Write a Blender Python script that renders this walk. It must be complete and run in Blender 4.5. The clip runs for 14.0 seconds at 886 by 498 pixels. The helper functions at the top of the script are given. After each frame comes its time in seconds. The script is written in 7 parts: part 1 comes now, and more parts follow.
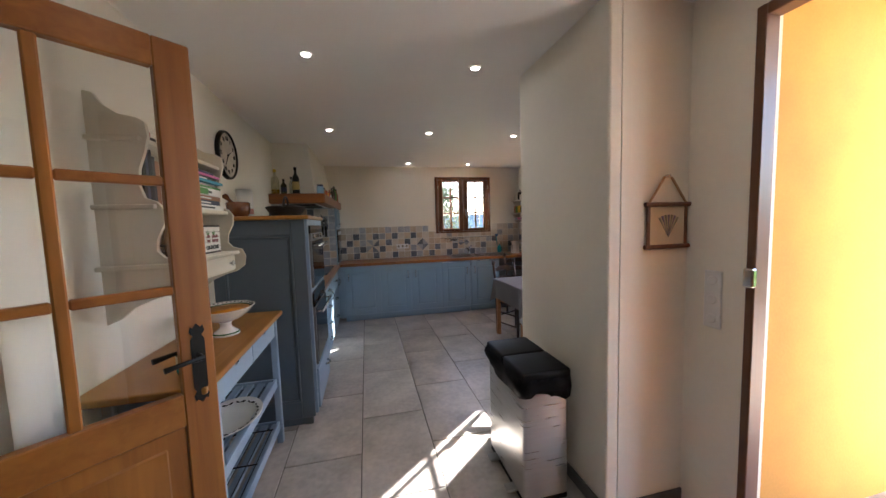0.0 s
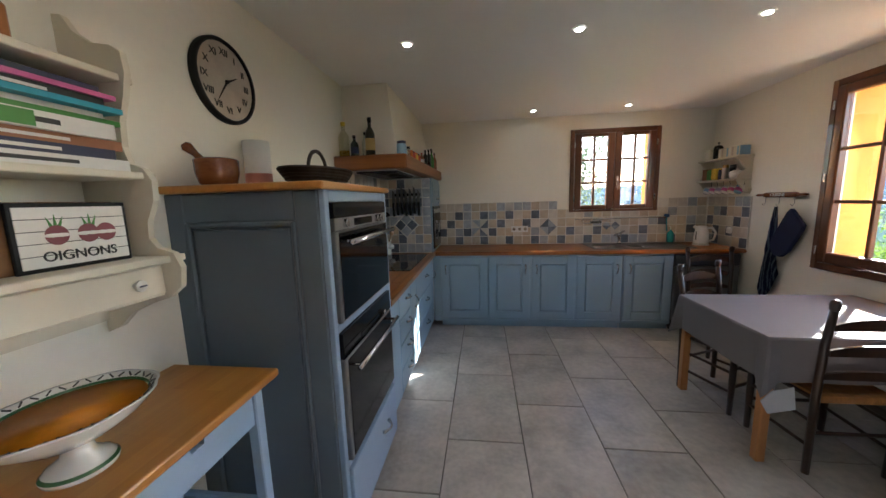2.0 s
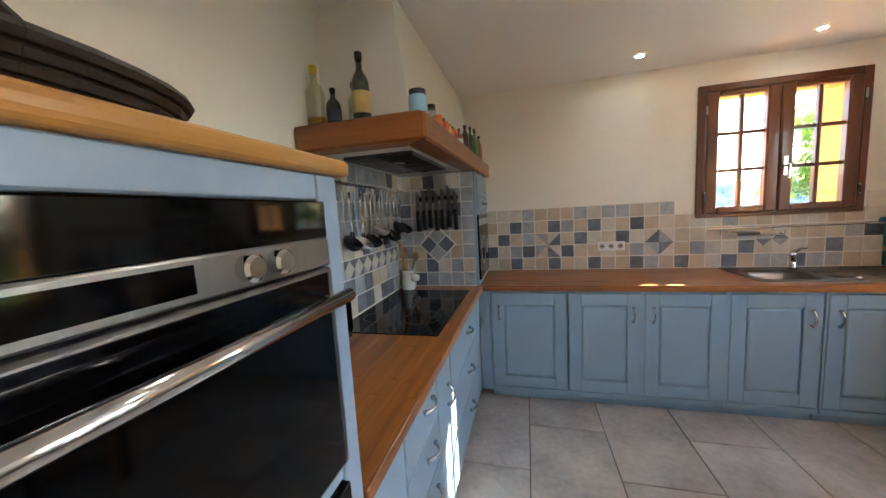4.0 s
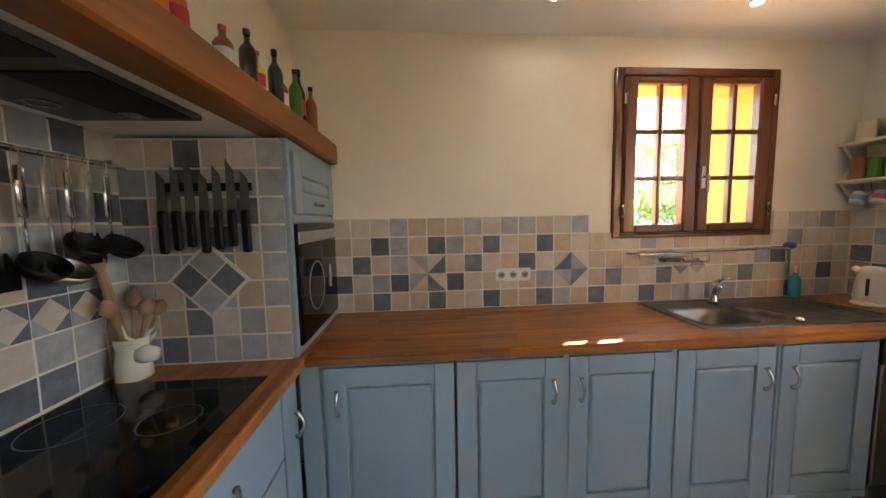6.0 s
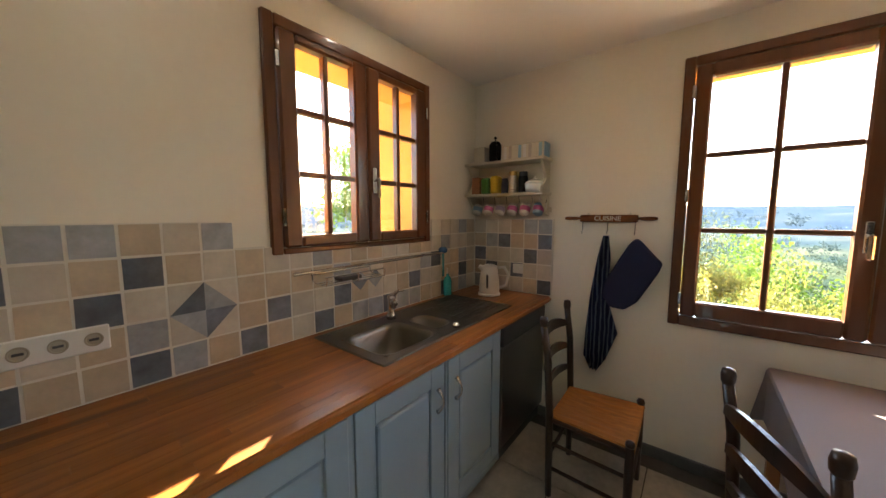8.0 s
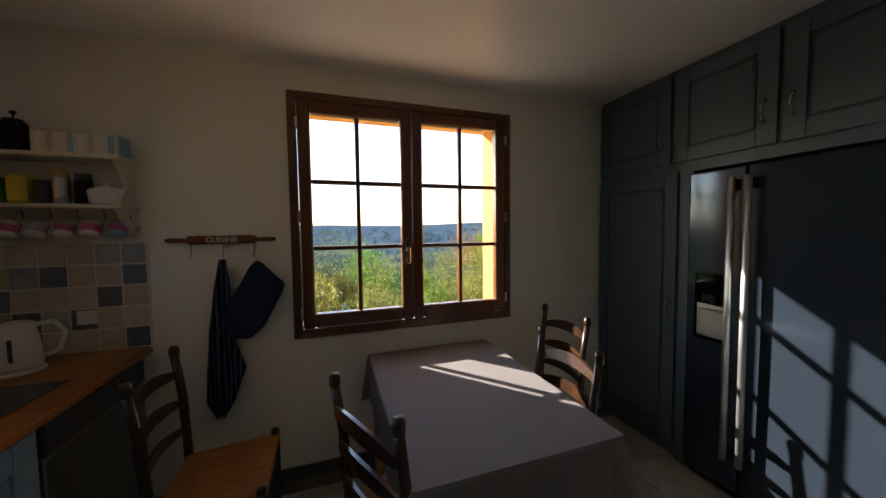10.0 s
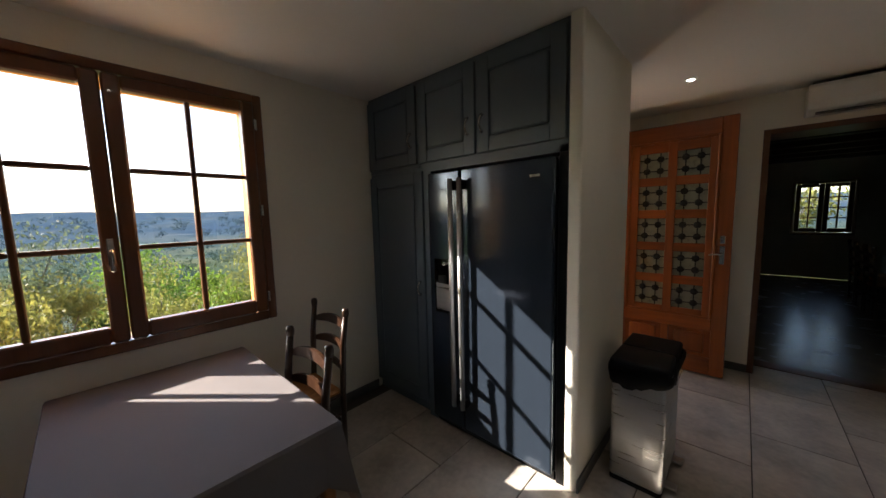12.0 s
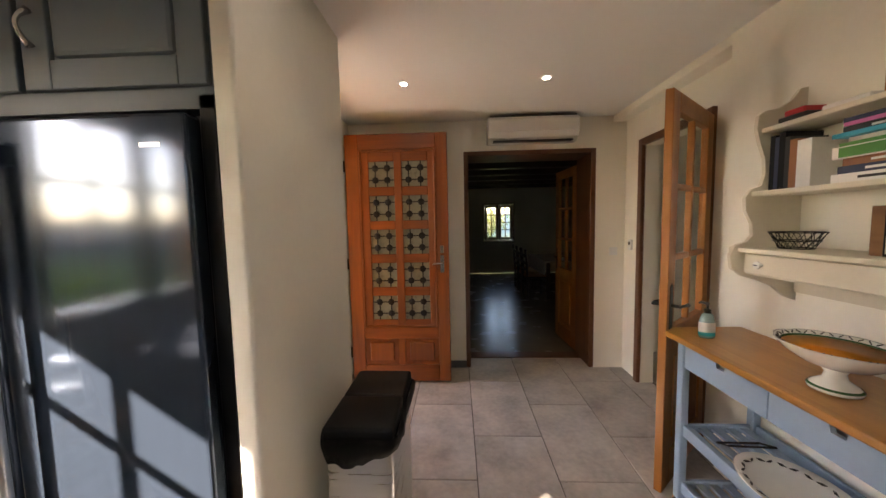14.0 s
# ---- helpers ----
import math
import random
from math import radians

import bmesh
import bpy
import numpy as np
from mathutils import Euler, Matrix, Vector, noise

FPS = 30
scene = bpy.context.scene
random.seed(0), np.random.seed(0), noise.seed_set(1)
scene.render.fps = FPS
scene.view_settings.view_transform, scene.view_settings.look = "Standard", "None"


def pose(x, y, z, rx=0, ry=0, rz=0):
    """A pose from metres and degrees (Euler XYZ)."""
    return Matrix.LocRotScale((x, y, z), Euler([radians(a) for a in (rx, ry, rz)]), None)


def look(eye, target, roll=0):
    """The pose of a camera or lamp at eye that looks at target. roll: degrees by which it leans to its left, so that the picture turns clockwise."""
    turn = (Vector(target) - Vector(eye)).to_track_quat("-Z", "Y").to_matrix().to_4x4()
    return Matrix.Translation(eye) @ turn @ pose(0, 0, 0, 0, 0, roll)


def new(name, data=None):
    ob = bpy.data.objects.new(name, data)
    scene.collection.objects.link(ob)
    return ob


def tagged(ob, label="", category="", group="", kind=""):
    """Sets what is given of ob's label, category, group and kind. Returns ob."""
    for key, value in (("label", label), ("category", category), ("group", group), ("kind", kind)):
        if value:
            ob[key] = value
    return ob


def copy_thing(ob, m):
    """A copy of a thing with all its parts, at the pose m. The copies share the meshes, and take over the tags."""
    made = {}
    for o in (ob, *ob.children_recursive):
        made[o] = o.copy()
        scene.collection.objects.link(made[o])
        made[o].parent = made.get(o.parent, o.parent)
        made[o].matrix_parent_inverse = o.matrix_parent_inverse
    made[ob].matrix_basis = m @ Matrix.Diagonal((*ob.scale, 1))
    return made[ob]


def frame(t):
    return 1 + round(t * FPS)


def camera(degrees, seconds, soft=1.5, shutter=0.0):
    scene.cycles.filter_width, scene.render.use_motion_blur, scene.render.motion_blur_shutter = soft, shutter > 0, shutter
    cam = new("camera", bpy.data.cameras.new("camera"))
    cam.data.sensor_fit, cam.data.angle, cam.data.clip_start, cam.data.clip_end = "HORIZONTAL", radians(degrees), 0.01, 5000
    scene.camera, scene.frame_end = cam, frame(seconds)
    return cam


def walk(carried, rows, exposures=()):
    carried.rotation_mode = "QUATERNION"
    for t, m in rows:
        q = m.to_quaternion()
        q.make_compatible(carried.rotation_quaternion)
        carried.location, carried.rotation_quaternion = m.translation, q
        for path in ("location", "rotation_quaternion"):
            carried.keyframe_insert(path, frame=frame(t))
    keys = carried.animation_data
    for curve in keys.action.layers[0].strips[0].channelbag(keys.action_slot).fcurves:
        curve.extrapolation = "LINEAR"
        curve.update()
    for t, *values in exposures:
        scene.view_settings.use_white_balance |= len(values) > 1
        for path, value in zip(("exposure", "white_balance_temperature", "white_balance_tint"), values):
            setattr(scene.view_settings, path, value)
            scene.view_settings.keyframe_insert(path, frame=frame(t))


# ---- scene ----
cam = camera(106.9, 14.0)
PATH = [
    (0, (0.626, 0.415, 1.511), (1.076, 2.358, 1.354), -1.7),
    (0.5, (0.687, 0.802, 1.507), (1.031, 2.766, 1.357), -2.1),
    (1, (0.712, 1.195, 1.543), (1.004, 3.168, 1.387), -2.5),
    (1.5, (0.754, 1.572, 1.526), (0.828, 3.563, 1.349), -2.3),
    (2, (0.772, 1.874, 1.515), (0.527, 3.838, 1.227), -1.7),
    (2.2, (0.773, 1.998, 1.511), (0.416, 3.945, 1.224), -1.3),
    (4.3, (0.531, 3.391, 1.492), (0.034, 5.316, 1.273), -3.3),
    (4.5, (0.53, 3.508, 1.496), (0.097, 5.449, 1.275), -4.1),
    (5, (0.555, 3.822, 1.473), (0.254, 5.789, 1.27), -3.2),
    (5.5, (0.628, 4.093, 1.475), (0.443, 6.072, 1.251), -2.0),
    (6, (0.682, 4.339, 1.464), (0.825, 6.325, 1.285), -1.1),
    (6.5, (0.735, 4.513, 1.481), (1.304, 6.424, 1.321), -3.1),
    (7, (0.883, 4.664, 1.47), (1.747, 6.459, 1.293), -3.0),
    (7.5, (1.073, 4.772, 1.487), (2.33, 6.317, 1.303), -2.1),
    (8, (1.206, 4.834, 1.499), (2.777, 6.056, 1.298), 0.0),
    (8.5, (1.307, 4.88, 1.518), (3.172, 5.586, 1.371), -1.3),
    (9, (1.371, 4.819, 1.513), (3.359, 5.0, 1.376), -1.7),
    (9.2, (1.373, 4.8, 1.511), (3.369, 4.782, 1.384), -1.4),
    (11.3, (1.255, 4.512, 1.522), (2.807, 3.263, 1.348), -1.6),
    (11.5, (1.216, 4.467, 1.545), (2.708, 3.149, 1.351), -1.9),
    (12, (1.123, 4.331, 1.555), (2.466, 2.864, 1.346), -1.4),
    (12.5, (1.094, 4.215, 1.551), (2.163, 2.542, 1.309), -0.6),
    (13, (1.114, 4.052, 1.549), (1.77, 2.178, 1.31), -0.2),
    (13.5, (1.106, 3.883, 1.517), (1.409, 1.92, 1.274), -0.9),
    (14, (1.099, 3.581, 1.513), (1.191, 1.589, 1.357), -1.2),
]
walk(cam, [(t, look(eye, target, roll)) for t, eye, target, roll in PATH],
     exposures=[(0, 3.67, 5950, 15), (0.5, 3.58, 5850, 9), (1, 3.62, 5850, 10), (2, 3.7, 5950, 10), (4.5, 4.6, 6150, 11), (5.5, 4.48, 6600, 13), (6.5, 4.34, 7250, 12), (7.5, 4.04, 7300, 11), (8.5, 3.38, 7000, 10), (9.2, 2.85, 6700, 9), (11.3, 1.14, 6450, 9), (12, 2.12, 6550, 12), (12.5, 2.46, 6800, 13), (13, 2.98, 6900, 15), (13.5, 3.4, 7100, 18), (14, 3.7, 7150, 18)])

# ---- world, sun and exposure ----
SUN_DIR = Vector((-1.0, -0.85, -0.71)).normalized()
world = bpy.data.worlds.new("sky")
world.use_nodes = True
scene.world = world
wn = world.node_tree
sky = wn.nodes.new("ShaderNodeTexSky")
sky.sky_type = 'NISHITA'
sky.sun_disc = False
sky.sun_elevation = math.asin(-SUN_DIR.z)
sky.sun_rotation = math.atan2(-SUN_DIR.x, -SUN_DIR.y)
wn.links.new(sky.outputs[0], wn.nodes["Background"].inputs[0])
wn.nodes["Background"].inputs[1].default_value = 0.14
sun_data = bpy.data.lights.new("sun", 'SUN')
sun_data.energy = 5.0
sun_data.angle = radians(0.5)
sun_data.color = (1.0, 0.93, 0.82)
sun = new("sun", sun_data)
sun.matrix_world = look((0, 0, 0), SUN_DIR)


# ---- materials ----
def mat(name, color, rough=0.5, metal=0.0, vary=0.12, scale=6.0, fine=60.0, bump=0.15, coat=0.0, spread=0.0, uneven=0.1, stretch=(1, 1, 1)):
    """A surface whose colour drifts at two scales, with fine relief and uneven gloss. spread: piece to piece variation."""
    m = bpy.data.materials.new(name)
    m.use_nodes = True
    n, k = m.node_tree.nodes, m.node_tree.links
    b = n["Principled BSDF"]
    tc, mp = n.new("ShaderNodeTexCoord"), n.new("ShaderNodeMapping")
    mp.inputs["Scale"].default_value = stretch
    k.new(tc.outputs["Object"], mp.inputs[0])
    big, small = n.new("ShaderNodeTexNoise"), n.new("ShaderNodeTexNoise")
    big.inputs["Scale"].default_value, small.inputs["Scale"].default_value = scale, fine
    big.inputs["Detail"].default_value = 4.0
    small.inputs["Detail"].default_value = 3.0
    info = n.new("ShaderNodeObjectInfo")
    shift = n.new("ShaderNodeVectorMath")
    shift.operation = 'ADD'
    off = n.new("ShaderNodeMath")
    off.operation = 'MULTIPLY'
    off.inputs[1].default_value = 40.0 if spread else 0.0
    k.new(info.outputs["Random"], off.inputs[0])
    k.new(mp.outputs[0], shift.inputs[0])
    k.new(off.outputs[0], shift.inputs[1])
    k.new(shift.outputs[0], big.inputs["Vector"])
    k.new(shift.outputs[0], small.inputs["Vector"])
    mix = n.new("ShaderNodeMath")
    mix.operation = 'MULTIPLY_ADD'
    mix.inputs[1].default_value = 0.35
    k.new(small.outputs[0], mix.inputs[0])
    k.new(big.outputs[0], mix.inputs[2])
    val = n.new("ShaderNodeMapRange")
    val.inputs["From Min"].default_value, val.inputs["From Max"].default_value = 0.4, 0.95
    val.inputs["To Min"].default_value, val.inputs["To Max"].default_value = 1 - vary, 1 + vary
    k.new(mix.outputs[0], val.inputs[0])
    tone = n.new("ShaderNodeMath")
    tone.operation = 'MULTIPLY_ADD'
    tone.inputs[1].default_value = spread
    tone.inputs[2].default_value = 1 - spread / 2
    k.new(info.outputs["Random"], tone.inputs[0])
    prod = n.new("ShaderNodeMath")
    prod.operation = 'MULTIPLY'
    k.new(val.outputs[0], prod.inputs[0])
    k.new(tone.outputs[0], prod.inputs[1])
    col = n.new("ShaderNodeVectorMath")
    col.operation = 'SCALE'
    col.inputs[0].default_value = color
    k.new(prod.outputs[0], col.inputs["Scale"])
    k.new(col.outputs[0], b.inputs["Base Color"])
    rr = n.new("ShaderNodeMapRange")
    rr.inputs["To Min"].default_value, rr.inputs["To Max"].default_value = max(0.02, rough - uneven), min(1, rough + uneven)
    k.new(big.outputs[0], rr.inputs[0])
    k.new(rr.outputs[0], b.inputs["Roughness"])
    b.inputs["Metallic"].default_value = metal
    b.inputs["Coat Weight"].default_value = coat
    if bump:
        bp = n.new("ShaderNodeBump")
        bp.inputs["Strength"].default_value = bump
        bp.inputs["Distance"].default_value = 0.004
        k.new(mix.outputs[0], bp.inputs["Height"])
        k.new(bp.outputs[0], b.inputs["Normal"])
    return m


def wood(name, dark, light, axis=1, rough=0.4, scale=1.0, coat=0.1, spread=0.15, strip=0.0):
    """Timber with grain along one axis; strip: width of glued staves, if any."""
    m = bpy.data.materials.new(name)
    m.use_nodes = True
    n, k = m.node_tree.nodes, m.node_tree.links
    b = n["Principled BSDF"]
    tc, mp = n.new("ShaderNodeTexCoord"), n.new("ShaderNodeMapping")
    s = [26.0 * scale] * 3
    s[axis] = 1.6 * scale
    mp.inputs["Scale"].default_value = s
    k.new(tc.outputs["Object"], mp.inputs[0])
    info = n.new("ShaderNodeObjectInfo")
    off = n.new("ShaderNodeMath")
    off.operation = 'MULTIPLY'
    off.inputs[1].default_value = 30.0
    k.new(info.outputs["Random"], off.inputs[0])
    shift = n.new("ShaderNodeVectorMath")
    shift.operation = 'ADD'
    k.new(mp.outputs[0], shift.inputs[0])
    k.new(off.outputs[0], shift.inputs[1])
    grain, broad = n.new("ShaderNodeTexNoise"), n.new("ShaderNodeTexNoise")
    grain.inputs["Scale"].default_value, broad.inputs["Scale"].default_value = 1.6, 0.25
    grain.inputs["Detail"].default_value = 6.0
    grain.inputs["Distortion"].default_value = 0.6
    k.new(shift.outputs[0], grain.inputs["Vector"])
    k.new(shift.outputs[0], broad.inputs["Vector"])
    add = n.new("ShaderNodeMath")
    add.operation = 'MULTIPLY_ADD'
    add.inputs[1].default_value = 0.6
    k.new(grain.outputs[0], add.inputs[0])
    k.new(broad.outputs[0], add.inputs[2])
    last = add
    if strip:
        bk, m2 = n.new("ShaderNodeTexBrick"), n.new("ShaderNodeMapping")
        if axis == 1:
            m2.inputs["Rotation"].default_value = (0, 0, radians(90))
        k.new(tc.outputs["Object"], m2.inputs[0])
        k.new(m2.outputs[0], bk.inputs["Vector"])
        bk.inputs["Scale"].default_value = 1.0
        bk.inputs["Brick Width"].default_value, bk.inputs["Row Height"].default_value = 0.42, strip
        bk.inputs["Mortar Size"].default_value = 0.0006
        bk.inputs["Color1"].default_value, bk.inputs["Color2"].default_value = (0, 0, 0, 1), (0.45, 0.45, 0.45, 1)
        last = n.new("ShaderNodeMath")
        last.operation = 'ADD'
        k.new(add.outputs[0], last.inputs[0])
        k.new(bk.outputs[0], last.inputs[1])
    ramp = n.new("ShaderNodeMapRange")
    ramp.inputs["From Min"].default_value, ramp.inputs["From Max"].default_value = 0.5, 1.15 if not strip else 1.5
    k.new(last.outputs[0], ramp.inputs[0])
    mx = n.new("ShaderNodeMix")
    mx.data_type = 'RGBA'
    mx.inputs[6].default_value, mx.inputs[7].default_value = (*dark, 1), (*light, 1)
    k.new(ramp.outputs[0], mx.inputs[0])
    k.new(mx.outputs[2], b.inputs["Base Color"])
    b.inputs["Roughness"].default_value = rough
    b.inputs["Coat Weight"].default_value = coat
    bp = n.new("ShaderNodeBump")
    bp.inputs["Strength"].default_value = 0.12
    bp.inputs["Distance"].default_value = 0.002
    k.new(grain.outputs[0], bp.inputs["Height"])
    k.new(bp.outputs[0], b.inputs["Normal"])
    return m


def glass(name, tint=(1, 1, 1), rough=0.0, mixin=0.08):
    """A thin pane: clear with a faint mirror."""
    m = bpy.data.materials.new(name)
    m.use_nodes = True
    n, k = m.node_tree.nodes, m.node_tree.links
    out = n["Material Output"]
    t, g, mx = n.new("ShaderNodeBsdfTransparent"), n.new("ShaderNodeBsdfGlossy"), n.new("ShaderNodeMixShader")
    t.inputs[0].default_value = (*tint, 1)
    g.inputs["Roughness"].default_value = rough
    mx.inputs[0].default_value = mixin
    k.new(t.outputs[0], mx.inputs[1])
    k.new(g.outputs[0], mx.inputs[2])
    k.new(mx.outputs[0], out.inputs[0])
    return m


def emit(name, color, strength):
    m = bpy.data.materials.new(name)
    m.use_nodes = True
    b = m.node_tree.nodes["Principled BSDF"]
    b.inputs["Emission Color"].default_value = (*color, 1)
    b.inputs["Emission Strength"].default_value = strength
    return m


PLASTER = mat("wall_plaster", (0.86, 0.82, 0.72), 0.8, vary=0.04, scale=1.5, fine=35, bump=0.35)
CEIL = mat("ceiling_paint", (0.86, 0.85, 0.82), 0.36, vary=0.02, scale=1.0, fine=20, bump=0.03, uneven=0.02)
OCHRE = mat("ochre_render", (0.68, 0.34, 0.075), 0.9, vary=0.12, scale=3, fine=70, bump=0.6)
STONE = mat("floor_stone", (0.45, 0.41, 0.365), 0.36, vary=0.32, scale=3.5, fine=28, bump=0.25, spread=0.16)
GROUT = mat("floor_grout", (0.11, 0.10, 0.09), 0.9, vary=0.2)
TILE_GROUT = mat("tile_grout", (0.76, 0.73, 0.66), 0.9, vary=0.1)
TILE_BEIGE = mat("tile_beige", (0.56, 0.46, 0.34), 0.5, vary=0.14, scale=14, fine=60, bump=0.3, spread=0.22)
TILE_CREAM = mat("tile_cream", (0.60, 0.55, 0.47), 0.5, vary=0.12, scale=14, fine=60, bump=0.3, spread=0.18)
TILE_BLUE = mat("tile_slate_blue", (0.135, 0.152, 0.185), 0.45, vary=0.35, scale=16, fine=50, bump=0.3, spread=0.5)
TILE_GREY = mat("tile_blue_grey", (0.38, 0.40, 0.43), 0.5, vary=0.22, scale=16, fine=60, bump=0.3, spread=0.3)
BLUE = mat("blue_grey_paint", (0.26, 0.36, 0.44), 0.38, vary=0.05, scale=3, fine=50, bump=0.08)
# darker blue-grey for the oven cabinet's body and the fridge-wall cupboards
BLUE_D = mat("blue_grey_dark", (0.105, 0.135, 0.165), 0.42, vary=0.06, scale=3, fine=50, bump=0.08)
BLUE_L = mat("pale_blue_paint", (0.27, 0.36, 0.48), 0.45, vary=0.06, scale=4, fine=50, bump=0.1)
OAK_X = wood("worktop_oak_x", (0.085, 0.024, 0.004), (0.47, 0.165, 0.032), 0, 0.33, strip=0.042)
OAK_Y = wood("worktop_oak_y", (0.085, 0.024, 0.004), (0.47, 0.165, 0.032), 1, 0.33, strip=0.042)
BEECH = wood("beech_top", (0.29, 0.11, 0.014), (0.50, 0.235, 0.045), 1, 0.4, strip=0.06)
WINWOOD = wood("window_stain", (0.10, 0.030, 0.009), (0.17, 0.058, 0.018), 2, 0.35, coat=0.25)
BEAM = wood("hood_beam_wood", (0.17, 0.05, 0.009), (0.36, 0.125, 0.02), 1, 0.4)
PINE = wood("pine_door", (0.23, 0.072, 0.010), (0.45, 0.172, 0.028), 2, 0.4, scale=0.8)
PINE_H = wood("pine_rail", (0.23, 0.072, 0.010), (0.45, 0.172, 0.028), 0, 0.4, scale=0.8)
EXO = wood("front_door_wood", (0.12, 0.028, 0.004), (0.30, 0.083, 0.011), 2, 0.35, scale=0.8)
DARKWOOD = wood("dark_chair_wood", (0.018, 0.008, 0.005), (0.062, 0.027, 0.013), 2, 0.3, coat=0.3)
BROWNFRAME = wood("door_frame_wood", (0.10, 0.033, 0.012), (0.18, 0.07, 0.025), 2, 0.4)
TABLEWOOD = wood("table_leg_wood", (0.36, 0.14, 0.04), (0.5, 0.23, 0.08), 2, 0.35)
BEAMDARK = wood("dark_beam_wood", (0.03, 0.016, 0.01), (0.06, 0.034, 0.02), 0, 0.6)
SPOONWOOD = wood("spoon_wood", (0.33, 0.19, 0.09), (0.5, 0.32, 0.17), 2, 0.6)
BOWLWOOD = wood("olive_wood_bowl", (0.12, 0.035, 0.012), (0.26, 0.09, 0.03), 0, 0.25, scale=2)
CREAM = mat("cream_paint", (0.66, 0.60, 0.48), 0.5, vary=0.05, scale=5, bump=0.08)
WHITE = mat("white_plastic", (0.78, 0.78, 0.76), 0.35, vary=0.03, bump=0.02)
CHINA = mat("white_glaze", (0.78, 0.76, 0.70), 0.15, vary=0.04, bump=0.03, coat=0.5)
YGLAZE = mat("ochre_glaze", (0.74, 0.26, 0.006), 0.45, vary=0.2, scale=9, bump=0.03, coat=0.1)
GREENGLAZE = mat("green_glaze", (0.05, 0.12, 0.05), 0.2, vary=0.2, bump=0.0)
BLACKGLAZE = mat("dark_glaze", (0.03, 0.025, 0.02), 0.3, vary=0.2, bump=0.0)
STEEL = mat("brushed_steel", (0.55, 0.55, 0.54), 0.3, 1.0, vary=0.06, scale=4, fine=90, bump=0.03, stretch=(1, 1, 14))
FRIDGE_BAR = mat("fridge_handle_steel", (0.6, 0.6, 0.6), 0.44, 0.9, vary=0.05, fine=90, bump=0.02)
FRIDGE = mat("fridge_steel", (0.05, 0.068, 0.098), 0.12, 0.62, vary=0.05, uneven=0.02, scale=2, fine=60, bump=0.015, stretch=(14, 1, 1))
SINK = mat("sink_steel", (0.20, 0.19, 0.17), 0.38, 1.0, vary=0.08, scale=8, fine=120, bump=0.03)
CHROME = mat("chrome", (0.75, 0.75, 0.75), 0.12, 1.0, vary=0.03, bump=0.0)
PEWTER = mat("pewter_handle", (0.62, 0.62, 0.61), 0.24, 1.0, vary=0.1, bump=0.05)
IRON = mat("black_iron", (0.015, 0.014, 0.013), 0.45, 0.6, vary=0.2, bump=0.1)
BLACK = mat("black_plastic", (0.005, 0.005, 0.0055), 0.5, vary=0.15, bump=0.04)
BLACK.node_tree.nodes["Principled BSDF"].inputs["Specular IOR Level"].default_value = 0.25
BLACKGLASS = mat("black_glass", (0.002, 0.002, 0.0025), 0.07, vary=0.1, bump=0.0, uneven=0.03)
BLACKGLASS.node_tree.nodes["Principled BSDF"].inputs["Specular IOR Level"].default_value = 0.3
OVENSTEEL = mat("oven_steel", (0.22, 0.215, 0.21), 0.36, 1.0, vary=0.08, scale=4, fine=90, bump=0.03, stretch=(1, 14, 1))
GREYPLASTIC = mat("dark_grey_plastic", (0.05, 0.05, 0.055), 0.4, vary=0.1)
CLOTH = mat("grey_tablecloth", (0.17, 0.15, 0.15), 0.75, vary=0.06, scale=5, fine=220, bump=0.3)
CLOTH_IN = mat("pale_cloth_lining", (0.42, 0.42, 0.43), 0.85, vary=0.05, fine=200, bump=0.2)
RUSH = mat("rush_seat", (0.35, 0.15, 0.035), 0.7, vary=0.35, scale=9, fine=80, bump=0.8, stretch=(6, 1, 1))
NAVY = mat("navy_towel", (0.012, 0.018, 0.06), 0.95, vary=0.2, fine=150, bump=0.6)
STRIPED = mat("striped_towel", (0.02, 0.035, 0.09), 0.95, vary=0.2, fine=150, bump=0.6)
sn, sl = STRIPED.node_tree.nodes, STRIPED.node_tree.links
wave, smix, stc = sn.new("ShaderNodeTexWave"), sn.new("ShaderNodeMix"), sn.new("ShaderNodeTexCoord")
wave.bands_direction = 'Y'
wave.inputs["Scale"].default_value, wave.inputs["Distortion"].default_value = 12.0, 1.5
smix.data_type = 'RGBA'
smix.inputs[6].default_value, smix.inputs[7].default_value = (0.012, 0.02, 0.07, 1), (0.14, 0.19, 0.28, 1)
sharp = sn.new("ShaderNodeMapRange")
sharp.inputs["From Min"].default_value, sharp.inputs["From Max"].default_value = 0.72, 0.82
sl.new(stc.outputs["Object"], wave.inputs["Vector"])
sl.new(wave.outputs["Fac"], sharp.inputs[0])
sl.new(sharp.outputs[0], smix.inputs[0])
sl.new(smix.outputs[2], sn["Principled BSDF"].inputs["Base Color"])
PANE = glass("window_glass", mixin=0.05)
CLEAR = glass("clear_glass", (0.86, 0.92, 0.9), 0.02, 0.18)
OIL = glass("oil_bottle_plastic", (0.90, 0.89, 0.78), 0.05, 0.12)
OILFILL = glass("cooking_oil", (0.86, 0.66, 0.10), 0.05, 0.08)
GREENGLASS = mat("green_bottle_glass", (0.012, 0.02, 0.008), 0.1, vary=0.1, bump=0.0, coat=0.5)
LAMP = emit("lamp_glow", (1.0, 0.93, 0.82), 9.0)


def paint(name, rgb, rough=0.5):
    return mat(name, rgb, rough, vary=0.08, bump=0.05)


